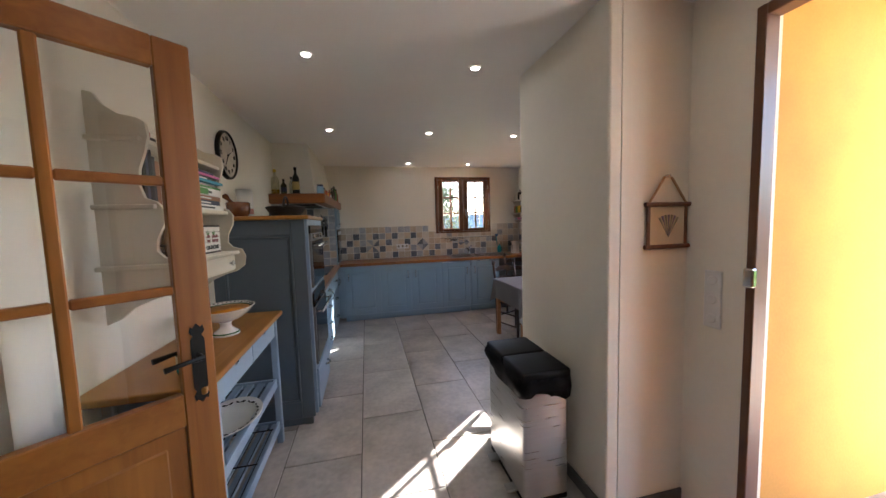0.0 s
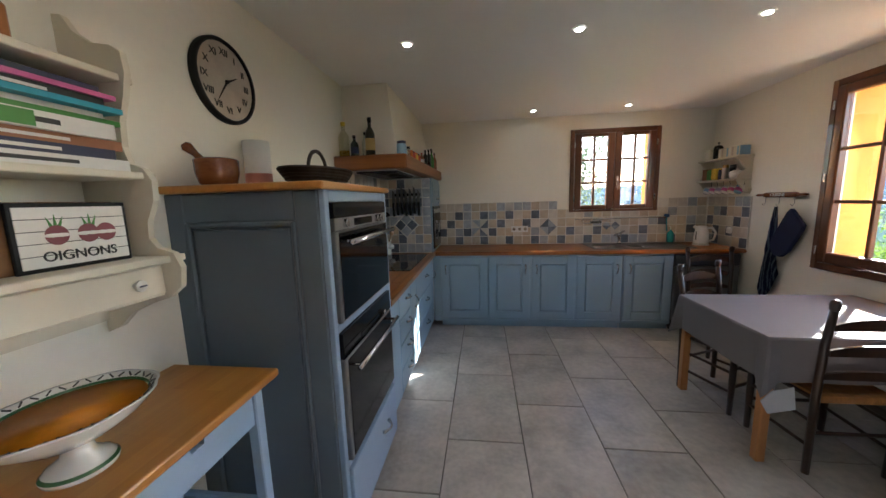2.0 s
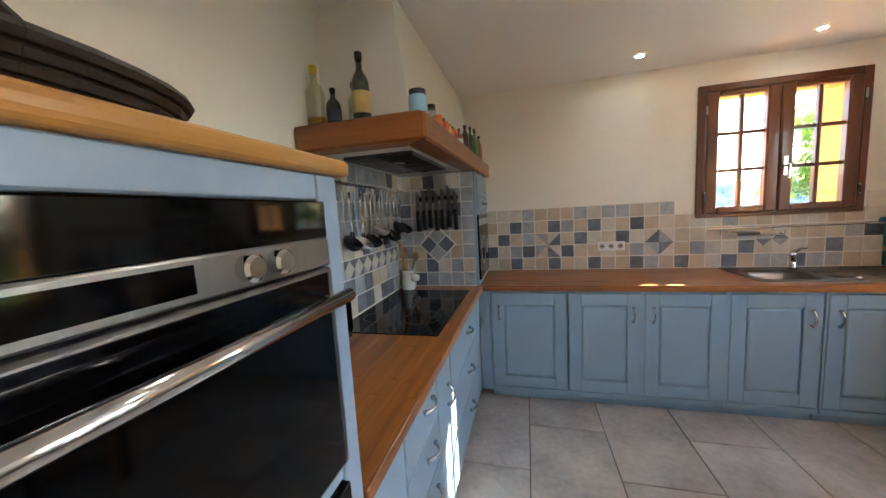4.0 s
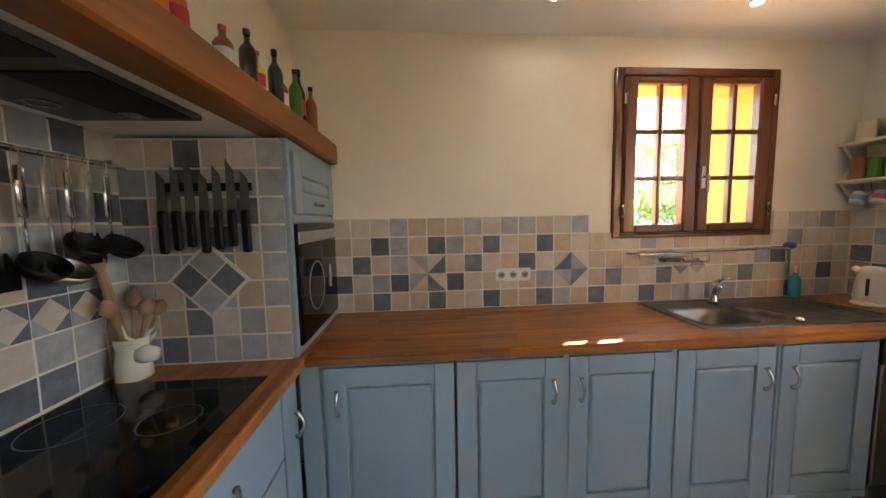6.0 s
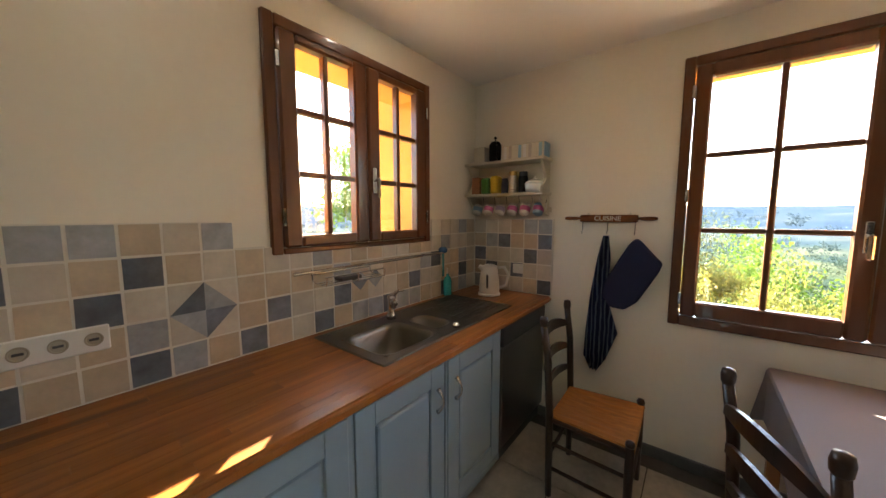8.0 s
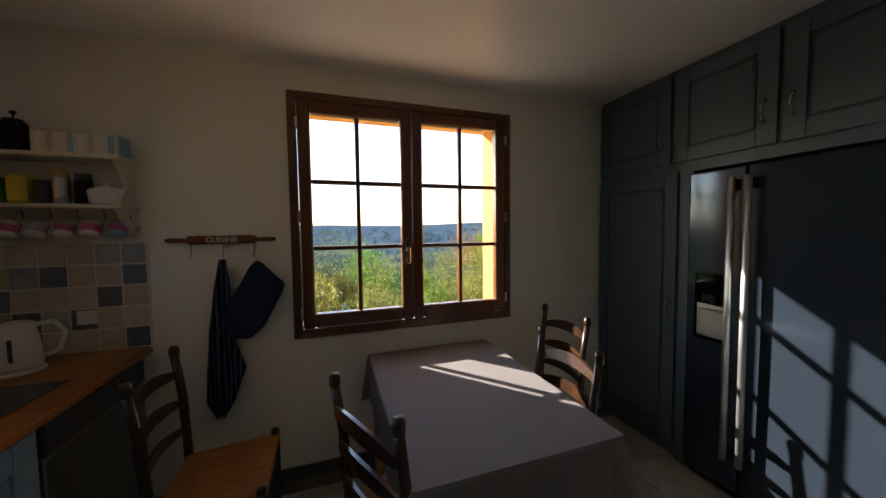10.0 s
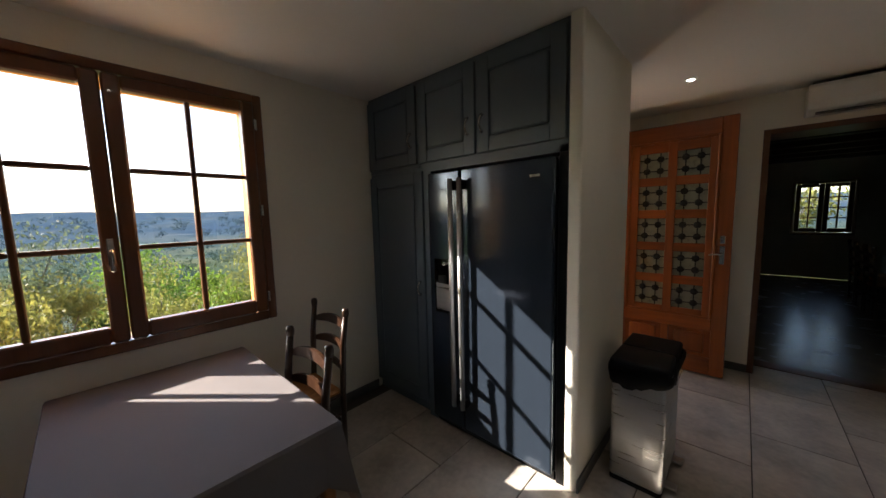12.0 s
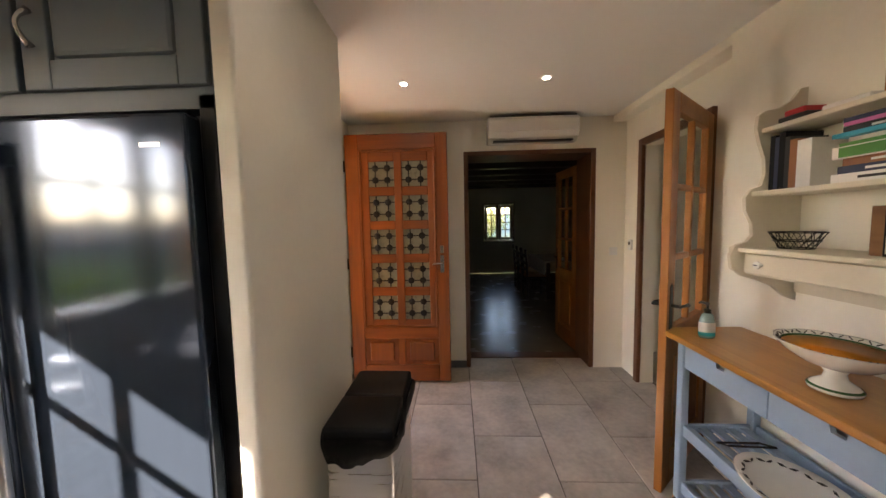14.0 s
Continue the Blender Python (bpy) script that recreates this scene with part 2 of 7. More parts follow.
RED, GREEN, YELLOW = paint("red_print", (0.45, 0.03, 0.03)), paint("green_print", (0.06, 0.22, 0.04)), paint("yellow_print", (0.7, 0.5, 0.04))
TURQ, PINK, BROWN = paint("turquoise_print", (0.03, 0.3, 0.42)), paint("pink_print", (0.55, 0.12, 0.3)), paint("brown_print", (0.3, 0.12, 0.05))
NAVYP, PAPER, ORANGE = paint("navy_print", (0.025, 0.03, 0.07)), paint("paper_white", (0.72, 0.70, 0.66)), paint("orange_print", (0.6, 0.16, 0.03))
DARKINK, AQUA, LIGHTBLUE = paint("dark_ink", (0.02, 0.02, 0.02)), paint("aqua_soap", (0.04, 0.35, 0.38), 0.2), paint("light_blue_print", (0.25, 0.42, 0.55))
CLOCKFACE = mat("aged_clock_face", (0.5, 0.43, 0.36), 0.6, vary=0.15, scale=9, bump=0.05)


# ---- mesh helpers ----
def at_base(name, loc, label="", category="", group="", kind=""):
    """An Empty at a thing's base, to carry its parts."""
    ob = new(name)
    ob.empty_display_size = 0.05
    ob.location = loc
    return tagged(ob, label, category, group, kind)


def origin_of(ob):
    o = Vector((0, 0, 0))
    while ob is not None:
        o += ob.location
        ob = ob.parent
    return o


def part(name, bm, material, parent=None, label="", smooth=False):
    """Links a bmesh, given in world places, as one mesh object under a thing or a part."""
    if parent is not None:
        bmesh.ops.translate(bm, verts=bm.verts, vec=-origin_of(parent))
    me = bpy.data.meshes.new(name)
    bm.normal_update()
    bm.to_mesh(me)
    bm.free()
    if smooth:
        for f in me.polygons:
            f.use_smooth = True
    me.materials.append(material)
    ob = new(name, me)
    ob.parent = parent
    if label:
        ob["label"] = label
    return ob


def thing(name, bm, material, label, category, group="", kind="", smooth=False):
    return tagged(part(name, bm, material, None, "", smooth), label, category, group, kind)


def box(x0, x1, y0, y1, z0, z1, bevel=0.0, bm=None, seg=1):
    """A box between its bounds, with rounded edges if asked."""
    one = bmesh.new()
    bmesh.ops.create_cube(one, size=1)
    for v in one.verts:
        v.co = Vector((x0 + (v.co.x + 0.5) * (x1 - x0), y0 + (v.co.y + 0.5) * (y1 - y0), z0 + (v.co.z + 0.5) * (z1 - z0)))
    if bevel:
        bmesh.ops.bevel(one, geom=one.edges[:], offset=bevel, segments=seg, affect='EDGES', profile=0.5)
    return joined(bm, one)


def joined(bm, one):
    if bm is None:
        return one
    me = bpy.data.meshes.new("scratch")
    one.to_mesh(me)
    one.free()
    bm.from_mesh(me)
    bpy.data.meshes.remove(me)
    return bm


def turned(profile, centre=(0, 0, 0), n=24, bm=None, axis='Z', squash=1.0, caps=True):
    """A lathe body from (radius, height) pairs, capped where the radius is not nought."""
    one = bmesh.new()
    rings = []
    for r, h in profile:
        ring = []
        for i in range(n):
            a = 2 * math.pi * i / n
            ring.append(one.verts.new((r * math.cos(a), squash * r * math.sin(a), h)))
        rings.append(ring)
    for a, b in zip(rings, rings[1:]):
        for i in range(n):
            j = (i + 1) % n
            one.faces.new((a[i], a[j], b[j], b[i]))
    if caps and profile[0][0] > 1e-5:
        one.faces.new(rings[0][::-1])
    if caps and profile[-1][0] > 1e-5:
        one.faces.new(rings[-1])
    bmesh.ops.remove_doubles(one, verts=one.verts, dist=1e-6)
    if axis == 'X':
        bmesh.ops.rotate(one, verts=one.verts, matrix=Matrix.Rotation(radians(90), 3, 'Y'))
    if axis == 'Y':
        bmesh.ops.rotate(one, verts=one.verts, matrix=Matrix.Rotation(radians(-90), 3, 'X'))
    bmesh.ops.translate(one, verts=one.verts, vec=centre)
    return joined(bm, one)


def tube(points, r, n=8, bm=None):
    """A round bar along a run of points; r is a number or one for each point."""
    one = bmesh.new()
    pts = [Vector(p) for p in points]
    rs = r if isinstance(r, (list, tuple)) else [r] * len(pts)
    rings, side = [], None
    for i, p in enumerate(pts):
        d = (pts[min(i + 1, len(pts) - 1)] - pts[max(i - 1, 0)]).normalized()
        if side is None:
            side = d.cross(Vector((0, 0, 1)))
            if side.length < 0.05:
                side = Vector((1, 0, 0))
        side = (side - d * side.dot(d)).normalized()
        up = d.cross(side)
        rings.append([one.verts.new(p + rs[i] * (math.cos(2 * math.pi * q / n) * side + math.sin(2 * math.pi * q / n) * up)) for q in range(n)])
    for a, b in zip(rings, rings[1:]):
        for q in range(n):
            s = (q + 1) % n
            one.faces.new((a[q], a[s], b[s], b[q]))
    one.faces.new(rings[0][::-1])
    one.faces.new(rings[-1])
    bmesh.ops.recalc_face_normals(one, faces=one.faces)
    return joined(bm, one)


def plate(outline, lo, hi, axis='Y', bevel=0.0, bm=None):
    """A flat board with a drawn outline of (u, v) pairs, from lo to hi along axis. X: (y, z), Y: (x, z), Z: (x, y)."""
    one = bmesh.new()
    put = {'X': lambda u, v, d: (d, u, v), 'Y': lambda u, v, d: (u, d, v), 'Z': lambda u, v, d: (u, v, d)}[axis]
    a = [one.verts.new(put(u, v, lo)) for u, v in outline]
    b = [one.verts.new(put(u, v, hi)) for u, v in outline]
    one.faces.new(a)
    one.faces.new(b)
    for i in range(len(a)):
        j = (i + 1) % len(a)
        one.faces.new((a[i], a[j], b[j], b[i]))
    bmesh.ops.recalc_face_normals(one, faces=one.faces)
    if bevel:
        bmesh.ops.bevel(one, geom=one.edges[:], offset=bevel, segments=1, affect='EDGES')
    return joined(bm, one)


def turn(bm, degrees, centre, axis='Z'):
    bmesh.ops.rotate(bm, verts=bm.verts, cent=centre, matrix=Matrix.Rotation(radians(degrees), 3, axis))
    return bm


def arc(c, r, a0, a1, n=8):
    return [(c[0] + r * math.cos(radians(a0 + (a1 - a0) * i / n)), c[1] + r * math.sin(radians(a0 + (a1 - a0) * i / n))) for i in range(n + 1)]


def words(text, size, material, place, rot, parent, name="lettering", depth=0.0012):
    """Raised letters in the built-in font, as a mesh."""
    cu = bpy.data.curves.new("scratch_text", 'FONT')
    cu.body, cu.size, cu.extrude, cu.align_x, cu.align_y = text, size, depth, 'CENTER', 'CENTER'
    tmp = bpy.data.objects.new("scratch_text", cu)
    me = tmp.to_mesh()
    bm = bmesh.new()
    bm.from_mesh(me)
    tmp.to_mesh_clear()
    bpy.data.objects.remove(tmp)
    bmesh.ops.transform(bm, verts=bm.verts, matrix=Matrix.Translation(place) @ Euler([radians(a) for a in rot]).to_matrix().to_4x4())
    return part(name, bm, material, parent)


# ---- plan ----
XW, XE, YN, YS, ZC = -0.43, 3.52, 6.30, 0.23, 2.52
TH = 0.38
FR_Y = 2.63          # face of the fridge wall
BX0, BY0 = 1.73, 1.74  # corner of the wall block beside the hall
HX = 2.19            # hall's outer wall


def wall_with_hole(axis, lo, hi, u0, u1, z0, z1, hole, bm=None):
    """Four boxes round a rectangular opening; axis X: wall across x from lo to hi, running along y."""
    a0, a1, b0, b1 = hole
    for s0, s1, t0, t1 in ((u0, a0, z0, z1), (a1, u1, z0, z1), (a0, a1, z0, b0), (a0, a1, b1, z1)):
        if s1 - s0 > 1e-4 and t1 - t0 > 1e-4:
            bm = box(lo, hi, s0, s1, t0, t1, bm=bm) if axis == 'X' else box(s0, s1, lo, hi, t0, t1, bm=bm)
    return bm


def setting(name, bm, m, label):
    return thing(name, bm, m, label, name.split("_")[0], kind="structure")


NWIN = (1.90, 2.89, 1.36, 2.31)
EWIN = (3.50, 4.915, 0.905, 2.32)
# inner leaf of plaster, outer leaf of ochre render round each window
wall_n = setting("wall_north", wall_with_hole('Y', YN, YN + 0.12, XW - 0.12, XE + 0.12, 0, 2.66, NWIN), PLASTER, "cream plastered kitchen wall with a small wooden window")
setting("wall_north_outer", wall_with_hole('Y', YN + 0.12, YN + TH, XW - TH, XE + TH, -0.6, 2.9, (1.86, 2.985, 1.30, 2.31)), OCHRE, "ochre rendered outer wall with deep window reveals")
wall_e = setting("wall_east", wall_with_hole('X', XE, XE + 0.12, FR_Y - 0.9, YN, 0, 2.66, EWIN), PLASTER, "cream plastered kitchen wall with a wide wooden window")
setting("wall_east_outer", wall_with_hole('X', XE + 0.12, XE + TH, 1.5, YN + 0.12, -0.6, 2.9, (3.50, 4.93, 0.86, 2.315)), OCHRE, "ochre rendered outer wall with deep window reveals")
wall_w = setting("wall_west", box(XW - 0.12, XW, 1.62, YN, 0, 2.66), PLASTER, "cream plastered kitchen wall behind the shelf and clock")
hw = wall_with_hole('X', -0.68, -0.56, YS - 0.12, 1.62, 0, 2.66, (0.56, 1.30, 0, 2.16))
setting("wall_hall_west", hw, PLASTER, "cream plastered hall wall with a side doorway")
setting("wall_hall_bulkhead", box(-0.56, XW, YS, 1.62, 2.46, ZC, bevel=0.004), PLASTER, "plastered bulkhead above the side doorway")
setting("wall_south", wall_with_hole('Y', YS - 0.4, YS, -0.68, HX + 0.3, 0, 2.66, (-0.27, 1.03, 0, 2.22)), PLASTER, "cream plastered wall with a wide doorway to a dark room")
blk = box(BX0, 1.80, BY0, FR_Y, 0, 2.66, bevel=0.012, seg=3)
box(1.80, XE, BY0, 1.86, 0, 2.66, bm=blk)
setting("wall_block", blk, PLASTER, "cream plastered wall end beside the fridge")
setting("wall_hall_east", wall_with_hole('X', HX, HX + 0.14, YS, BY0, 0, 2.66, (0.60, 1.47, 0, 2.33)), PLASTER, "cream plastered hall wall around the front doorway")
setting("wall_outer_south", box(HX + 0.14, XE + TH, 1.5, 1.62, -0.6, 2.9), OCHRE, "ochre rendered outer wall beside the open front door")
setting("wall_outer_hall", box(HX + 0.14, HX + 0.6, 0.0, 0.60, -0.6, 2.9), OCHRE, "ochre rendered outer wall of the hall")
setting("wall_outer_pier", box(2.985, XE + TH, YN + TH, YN + TH + 0.17, -0.6, 2.9), OCHRE, "ochre rendered pier outside the small window")
# unseen pale slab, added to bounce sunlight onto the hall ceiling
setting("pavement_terrace", box(HX + 0.14, 7.2, -3.4, 1.5, -0.75, -0.06), mat("pale_bounce_paving", (0.62, 0.55, 0.45), 0.8, vary=0.2, scale=2, fine=30, bump=0.4), "unseen pale slab added outside the front door to bounce sunlight in")
# two more slabs out of sight below the windows, added to throw sunlight up indoors
BOUNCE = mat("pale_bounce", (0.58, 0.51, 0.40), 0.95, vary=0.18, scale=2, fine=60, bump=0.5)
setting("pavement_east_terrace", box(XE + TH, 6.5, 1.5, YN + TH + 2.4, -0.75, -0.38), BOUNCE, "unseen pale slab added below the wide window to bounce sunlight in")
setting("pavement_north_terrace", box(XW - TH, XE + TH, YN + TH, YN + TH + 2.4, -0.75, -0.38), BOUNCE, "unseen pale slab added below the small window to bounce sunlight in")
# ceiling over kitchen and hall
ce = box(-0.7, XE + 0.12, YS - 0.1, YN + 0.12, ZC, ZC + 0.1)
setting("ceiling", ce, CEIL, "satin off-white painted ceiling with recessed spotlights")
setting("roof", box(-1.2, XE + 0.9, -0.4, YN + 0.9, 2.9, 3.0), OCHRE, "plain roof slab above the kitchen")
lob = box(-1.75, -1.65, -0.3, 2.0, 0, 2.6)
box(-1.65, -0.68, -0.3, -0.2, 0, 2.6, bm=lob)
box(-1.65, -0.68, 1.9, 2.0, 0, 2.6, bm=lob)
setting("wall_lobby", lob, PLASTER, "plain plastered walls of the lobby behind the side door")
setting("floor_lobby", box(-1.65, -0.7, -0.2, 1.9, -0.1, -0.003), STONE, "stone floor of the lobby")
setting("ceiling_lobby", box(-1.65, -0.68, -0.2, 1.9, 2.52, 2.6), CEIL, "plain ceiling of the lobby")
setting("wall_west_outer", box(XW - TH, XW - 0.121, 2.0, YN + 0.12, -0.6, 2.9), OCHRE, "ochre rendered outer wall")

# baseboards of tile
def baseboard(x0, x1, y0, y1):
    setting("baseboard", box(x0, x1, y0, y1, 0, 0.075, bevel=0.003), GREYSTONE, "dark grey tiled baseboard along the wall")


GREYSTONE = mat("baseboard_stone", (0.12, 0.12, 0.12), 0.5, vary=0.2, scale=9)
baseboard(XE - 0.012, XE, FR_Y, 5.72)
baseboard(BX0 - 0.012, BX0, BY0, FR_Y)
baseboard(1.03, HX, YS, YS + 0.012)
baseboard(BX0, HX, BY0 - 0.012, BY0)

# ---- the room beyond the doorway ----
RY0 = -6.2
lr = box(-3.2, -3.1, RY0, YS - 0.4, 0, 2.7)
box(3.0, 3.1, RY0, YS - 0.4, 0, 2.7, bm=lr)
setting("wall_living_sides", lr, PLASTER, "plastered side walls of the dark living room")
lw = wall_with_hole('Y', RY0 - 0.3, RY0, -3.2, 3.1, 0, 2.7, (-0.56, 0.36, 0.93, 2.06))
box(-3.2, -0.68, YS - 0.5, YS - 0.4, 0, 2.7, bm=lw)
box(HX + 0.3, 3.1, YS - 0.5, YS - 0.4, 0, 2.7, bm=lw)
setting("wall_living_far", lw, PLASTER, "plastered far wall of the dark living room with a window")
setting("ceiling_living", box(-3.2, 3.1, RY0, YS - 0.1, 2.62, 2.72), CEIL, "pale ceiling of the living room")
for i in range(7):
    y = -0.7 - i * 0.8
    thing("ceiling_beam", box(-3.1, 3.0, y - 0.09, y + 0.09, 2.44, 2.62, bevel=0.012), BEAMDARK, "dark stained wooden ceiling beam", "beam", "ceiling beams")
setting("floor_living", box(-3.2, 3.1, RY0, YS - 0.25, -0.1, -0.004), mat("living_floor_tile", (0.24, 0.20, 0.15), 0.25, vary=0.15, scale=3), "polished tiled floor of the living room")
setting("threshold", box(-0.27, 1.03, YS - 0.4, YS - 0.24, -0.1, 0.004), BROWNFRAME, "brown wooden threshold strip")


# ---- windows ----
def window(name, along, plane, u0, u1, z0, z1, rows, label, out=1, stile=0.075, handle=True, foot=0.06, rail=0.08):
    """A two-leaf casement set in its opening. along: axis the window runs along; out: side of the outdoors."""
    w = at_base(name, (0, 0, 0), label, "window", kind="structure")

    def bx(a0, a1, d0, d1, c0, c1, bevel=0.006):
        lo, hi = sorted((plane + out * d0, plane + out * d1))
        return box(a0, a1, lo, hi, c0, c1, bevel) if along == 'x' else box(lo, hi, a0, a1, c0, c1, bevel)

    f = 0.05
    for a in ((u0, u0 + f, z0, z1), (u1 - f, u1, z0, z1), (u0 + f, u1 - f, z0, z0 + 0.055), (u0 + f, u1 - f, z1 - f, z1)):
        part("window_frame", bx(a[0], a[1], -0.022, 0.09, a[2], a[3] if a[3] - a[2] > 0.056 or a[2] > z0 else a[2] + foot - 0.004), WINWOOD, w)
    mid = (u0 + u1) / 2
    for s0, s1 in ((u0 + f + 0.004, mid - 0.002), (mid + 0.002, u1 - f - 0.004)):
        c0, c1 = z0 + foot, z1 - f - 0.004
        leaf = part("casement", bx(s0, s0 + stile, -0.035, 0.03, c0, c1, 0.01), WINWOOD, w)
        for b in ((s1 - stile, s1, c0, c1), (s0 + stile, s1 - stile, c0, c0 + rail + 0.005), (s0 + stile, s1 - stile, c1 - rail + 0.01, c1)):
            part("casement_rail", bx(b[0], b[1], -0.034, 0.03, b[2], b[3], 0.01), WINWOOD, leaf)
        g0, g1, h0, h1 = s0 + stile, s1 - stile, c0 + rail + 0.005, c1 - rail + 0.01
        gm = (g0 + g1) / 2
        part("muntin", bx(gm - 0.013, gm + 0.013, -0.022, 0.02, h0, h1, 0.006), WINWOOD, leaf)
        for r in range(1, rows):
            h = h0 + (h1 - h0) * r / rows
            for m0, m1 in ((g0, gm - 0.013), (gm + 0.013, g1)):
                part("muntin", bx(m0, m1, -0.02, 0.02, h - 0.013, h + 0.013, 0.006), WINWOOD, leaf)
        for r in range(rows):
            for m0, m1 in ((g0, gm), (gm, g1)):
                p = part("pane", bx(m0, m1, 0.001, 0.005, h0 + (h1 - h0) * r / rows, h0 + (h1 - h0) * (r + 1) / rows, 0), PANE, leaf)
                p.visible_shadow = False
    if handle:
        hz = z0 + (z1 - z0) * 0.36
        part("espagnolette_plate", bx(mid + 0.022, mid + 0.05, -0.042, -0.034, hz - 0.07, hz + 0.07, 0.003), CHROME, w, "white metal handle plate")
        part("handle", bx(mid + 0.026, mid + 0.046, -0.085, -0.065, hz - 0.10, hz + 0.015, 0.008), CHROME, w, "chrome window handle")
        part("handle_neck", bx(mid + 0.029, mid + 0.043, -0.07, -0.04, hz - 0.006, hz + 0.008, 0.004), CHROME, w)
        for hu in (u0 + f, u1 - f):
            for hz2 in (z0 + 0.16, z0 + (z1 - z0) * 0.5 if rows and z1 - z0 > 1.2 else z0 + 0.17, z1 - 0.19):
                part("hinge", bx(hu - 0.008, hu + 0.008, -0.045, -0.03, hz2 - 0.035, hz2 + 0.035, 0.004), PEWTER, w)
    return w


window("window_1", 'x', YN, 1.868, 2.922, 1.327, 2.342, 3, "small two-leaf wooden window with twelve panes over the sink", stile=0.082, foot=0.03, rail=0.048)
window("window_2", 'y', XE, 3.468, 4.947, 0.872, 2.350, 3, "wide two-leaf wooden window with twelve panes over the table", stile=0.07)
window("window_3", 'x', RY0, -0.56, 0.36, 0.93, 2.06, 4, "white-lit far window of the living room", out=-1, handle=False)
setting("trim_window_sill", box(XE + 0.1, XE + TH + 0.05, EWIN[0], EWIN[1], 0.80, 0.868, bevel=0.006), mat("stone_sill", (0.42, 0.33, 0.22), 0.8), "pale stone outer window sill")
setting("trim_window_sill_small", box(NWIN[0], NWIN[1], YN + 0.1, YN + TH + 0.05, 1.24, 1.31, bevel=0.006), mat("stone_sill_small", (0.42, 0.33, 0.22), 0.8), "pale stone outer window sill")

# ---- recessed ceiling spots ----
def ceiling_spot(x, y):
    s = at_base("ceiling_spotlight", (x, y, ZC - 0.012), "small round recessed ceiling spotlight, switched on", "spotlight", "ceiling spotlights")
    part("rim", turned([(0.040, ZC + 0.001), (0.040, ZC - 0.005), (0.025, ZC - 0.007), (0.025, ZC + 0.001)], (x, y, 0), caps=False), WHITE, s, "white rim")
    part("bulb", turned([(0.024, ZC - 0.003), (0.017, ZC - 0.005), (0.0, ZC - 0.006)], (x, y, 0)), LAMP, s, "glowing lamp face")
    ld = bpy.data.lights.new("spot_beam", 'SPOT')
    ld.energy, ld.spot_size, ld.spot_blend, ld.color, ld.shadow_soft_size = 0.27 if y < 5 else 0.03, radians(110), 0.9, (1.0, 0.86, 0.68), 0.03
    lo = new("spot_beam", ld)
    lo.location = (x, y, ZC - 0.02)


for sx, sy in ((0.30, 4.11), (1.36, 4.11), (2.38, 4.11), (1.36, 5.965), (2.40, 5.965), (0.33, 2.54), (1.37, 2.54), (0.46, 1.16), (1.47, 1.15)):
    ceiling_spot(sx, sy)

# ---- outdoors ----
hm = bmesh.new()
RINGS, SPOKES = 46, 96
grid = []
for i in range(RINGS):
    r = 4.0 * (900.0 / 4.0) ** (i / (RINGS - 1))
    row = []
    for j in range(SPOKES):
        a = 2 * math.pi * j / SPOKES
        x, y = 2.5 + r * math.cos(a), 4 + r * math.sin(a)
        z = -0.5
        if r > 7:
            fall = min(1.0, (r - 7) / 60)
            east = 0.5 + 0.5 * math.cos(a)
            z = -0.5 - 14 * fall * east
        z += 0.5 * noise.noise(Vector((x * 0.06, y * 0.06, 0))) * min(1, r / 20)
        if r > 200:
            z += (r - 200) / 700 * (33 + 13 * noise.noise(Vector((x * 0.004, y * 0.004, 3)))) + 4 * noise.noise(Vector((x * 0.02, y * 0.02, 9)))
        row.append(hm.verts.new((x, y, z)))
    grid.append(row)
hub = hm.verts.new((2.5, 4, -0.5))
for j in range(SPOKES):
    hm.faces.new((hub, grid[0][j], grid[0][(j + 1) % SPOKES]))
    for i in range(RINGS - 1):
        hm.faces.new((grid[i][j], grid[i + 1][j], grid[i + 1][(j + 1) % SPOKES], grid[i][(j + 1) % SPOKES]))


def land_material():
    """Grass near by; woods and fields far off, with blue haze mixed into their colour."""
    m = bpy.data.materials.new("hillside")
    m.use_nodes = True
    n, k = m.node_tree.nodes, m.node_tree.links
    b = n["Principled BSDF"]
    b.inputs["Roughness"].default_value = 1.0
    b.inputs["Specular IOR Level"].default_value = 0.0
    geo = n.new("ShaderNodeNewGeometry")
    ns = n.new("ShaderNodeTexNoise")
    ns.inputs["Scale"].default_value, ns.inputs["Detail"].default_value = 0.02, 8.0
    k.new(geo.outputs["Position"], ns.inputs["Vector"])
    ramp = n.new("ShaderNodeValToRGB")
    e = ramp.color_ramp.elements
    e[0].position, e[0].color = 0.40, (0.018, 0.03, 0.016, 1)
    e[1].position, e[1].color = 0.66, (0.12, 0.12, 0.045, 1)
    x = e.new(0.52)
    x.color = (0.04, 0.06, 0.022, 1)
    k.new(ns.outputs[0], ramp.inputs[0])
    # air haze is painted: base colour turns blue with distance
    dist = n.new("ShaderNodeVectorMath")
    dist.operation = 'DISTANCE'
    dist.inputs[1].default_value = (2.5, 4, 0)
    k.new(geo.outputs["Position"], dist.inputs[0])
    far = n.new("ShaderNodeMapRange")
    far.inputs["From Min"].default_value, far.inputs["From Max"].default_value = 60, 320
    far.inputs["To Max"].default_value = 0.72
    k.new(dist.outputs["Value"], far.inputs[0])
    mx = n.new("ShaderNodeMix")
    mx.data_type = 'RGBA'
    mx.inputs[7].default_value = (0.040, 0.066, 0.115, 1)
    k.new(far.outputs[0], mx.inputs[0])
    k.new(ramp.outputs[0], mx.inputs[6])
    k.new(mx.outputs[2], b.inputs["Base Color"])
    return m


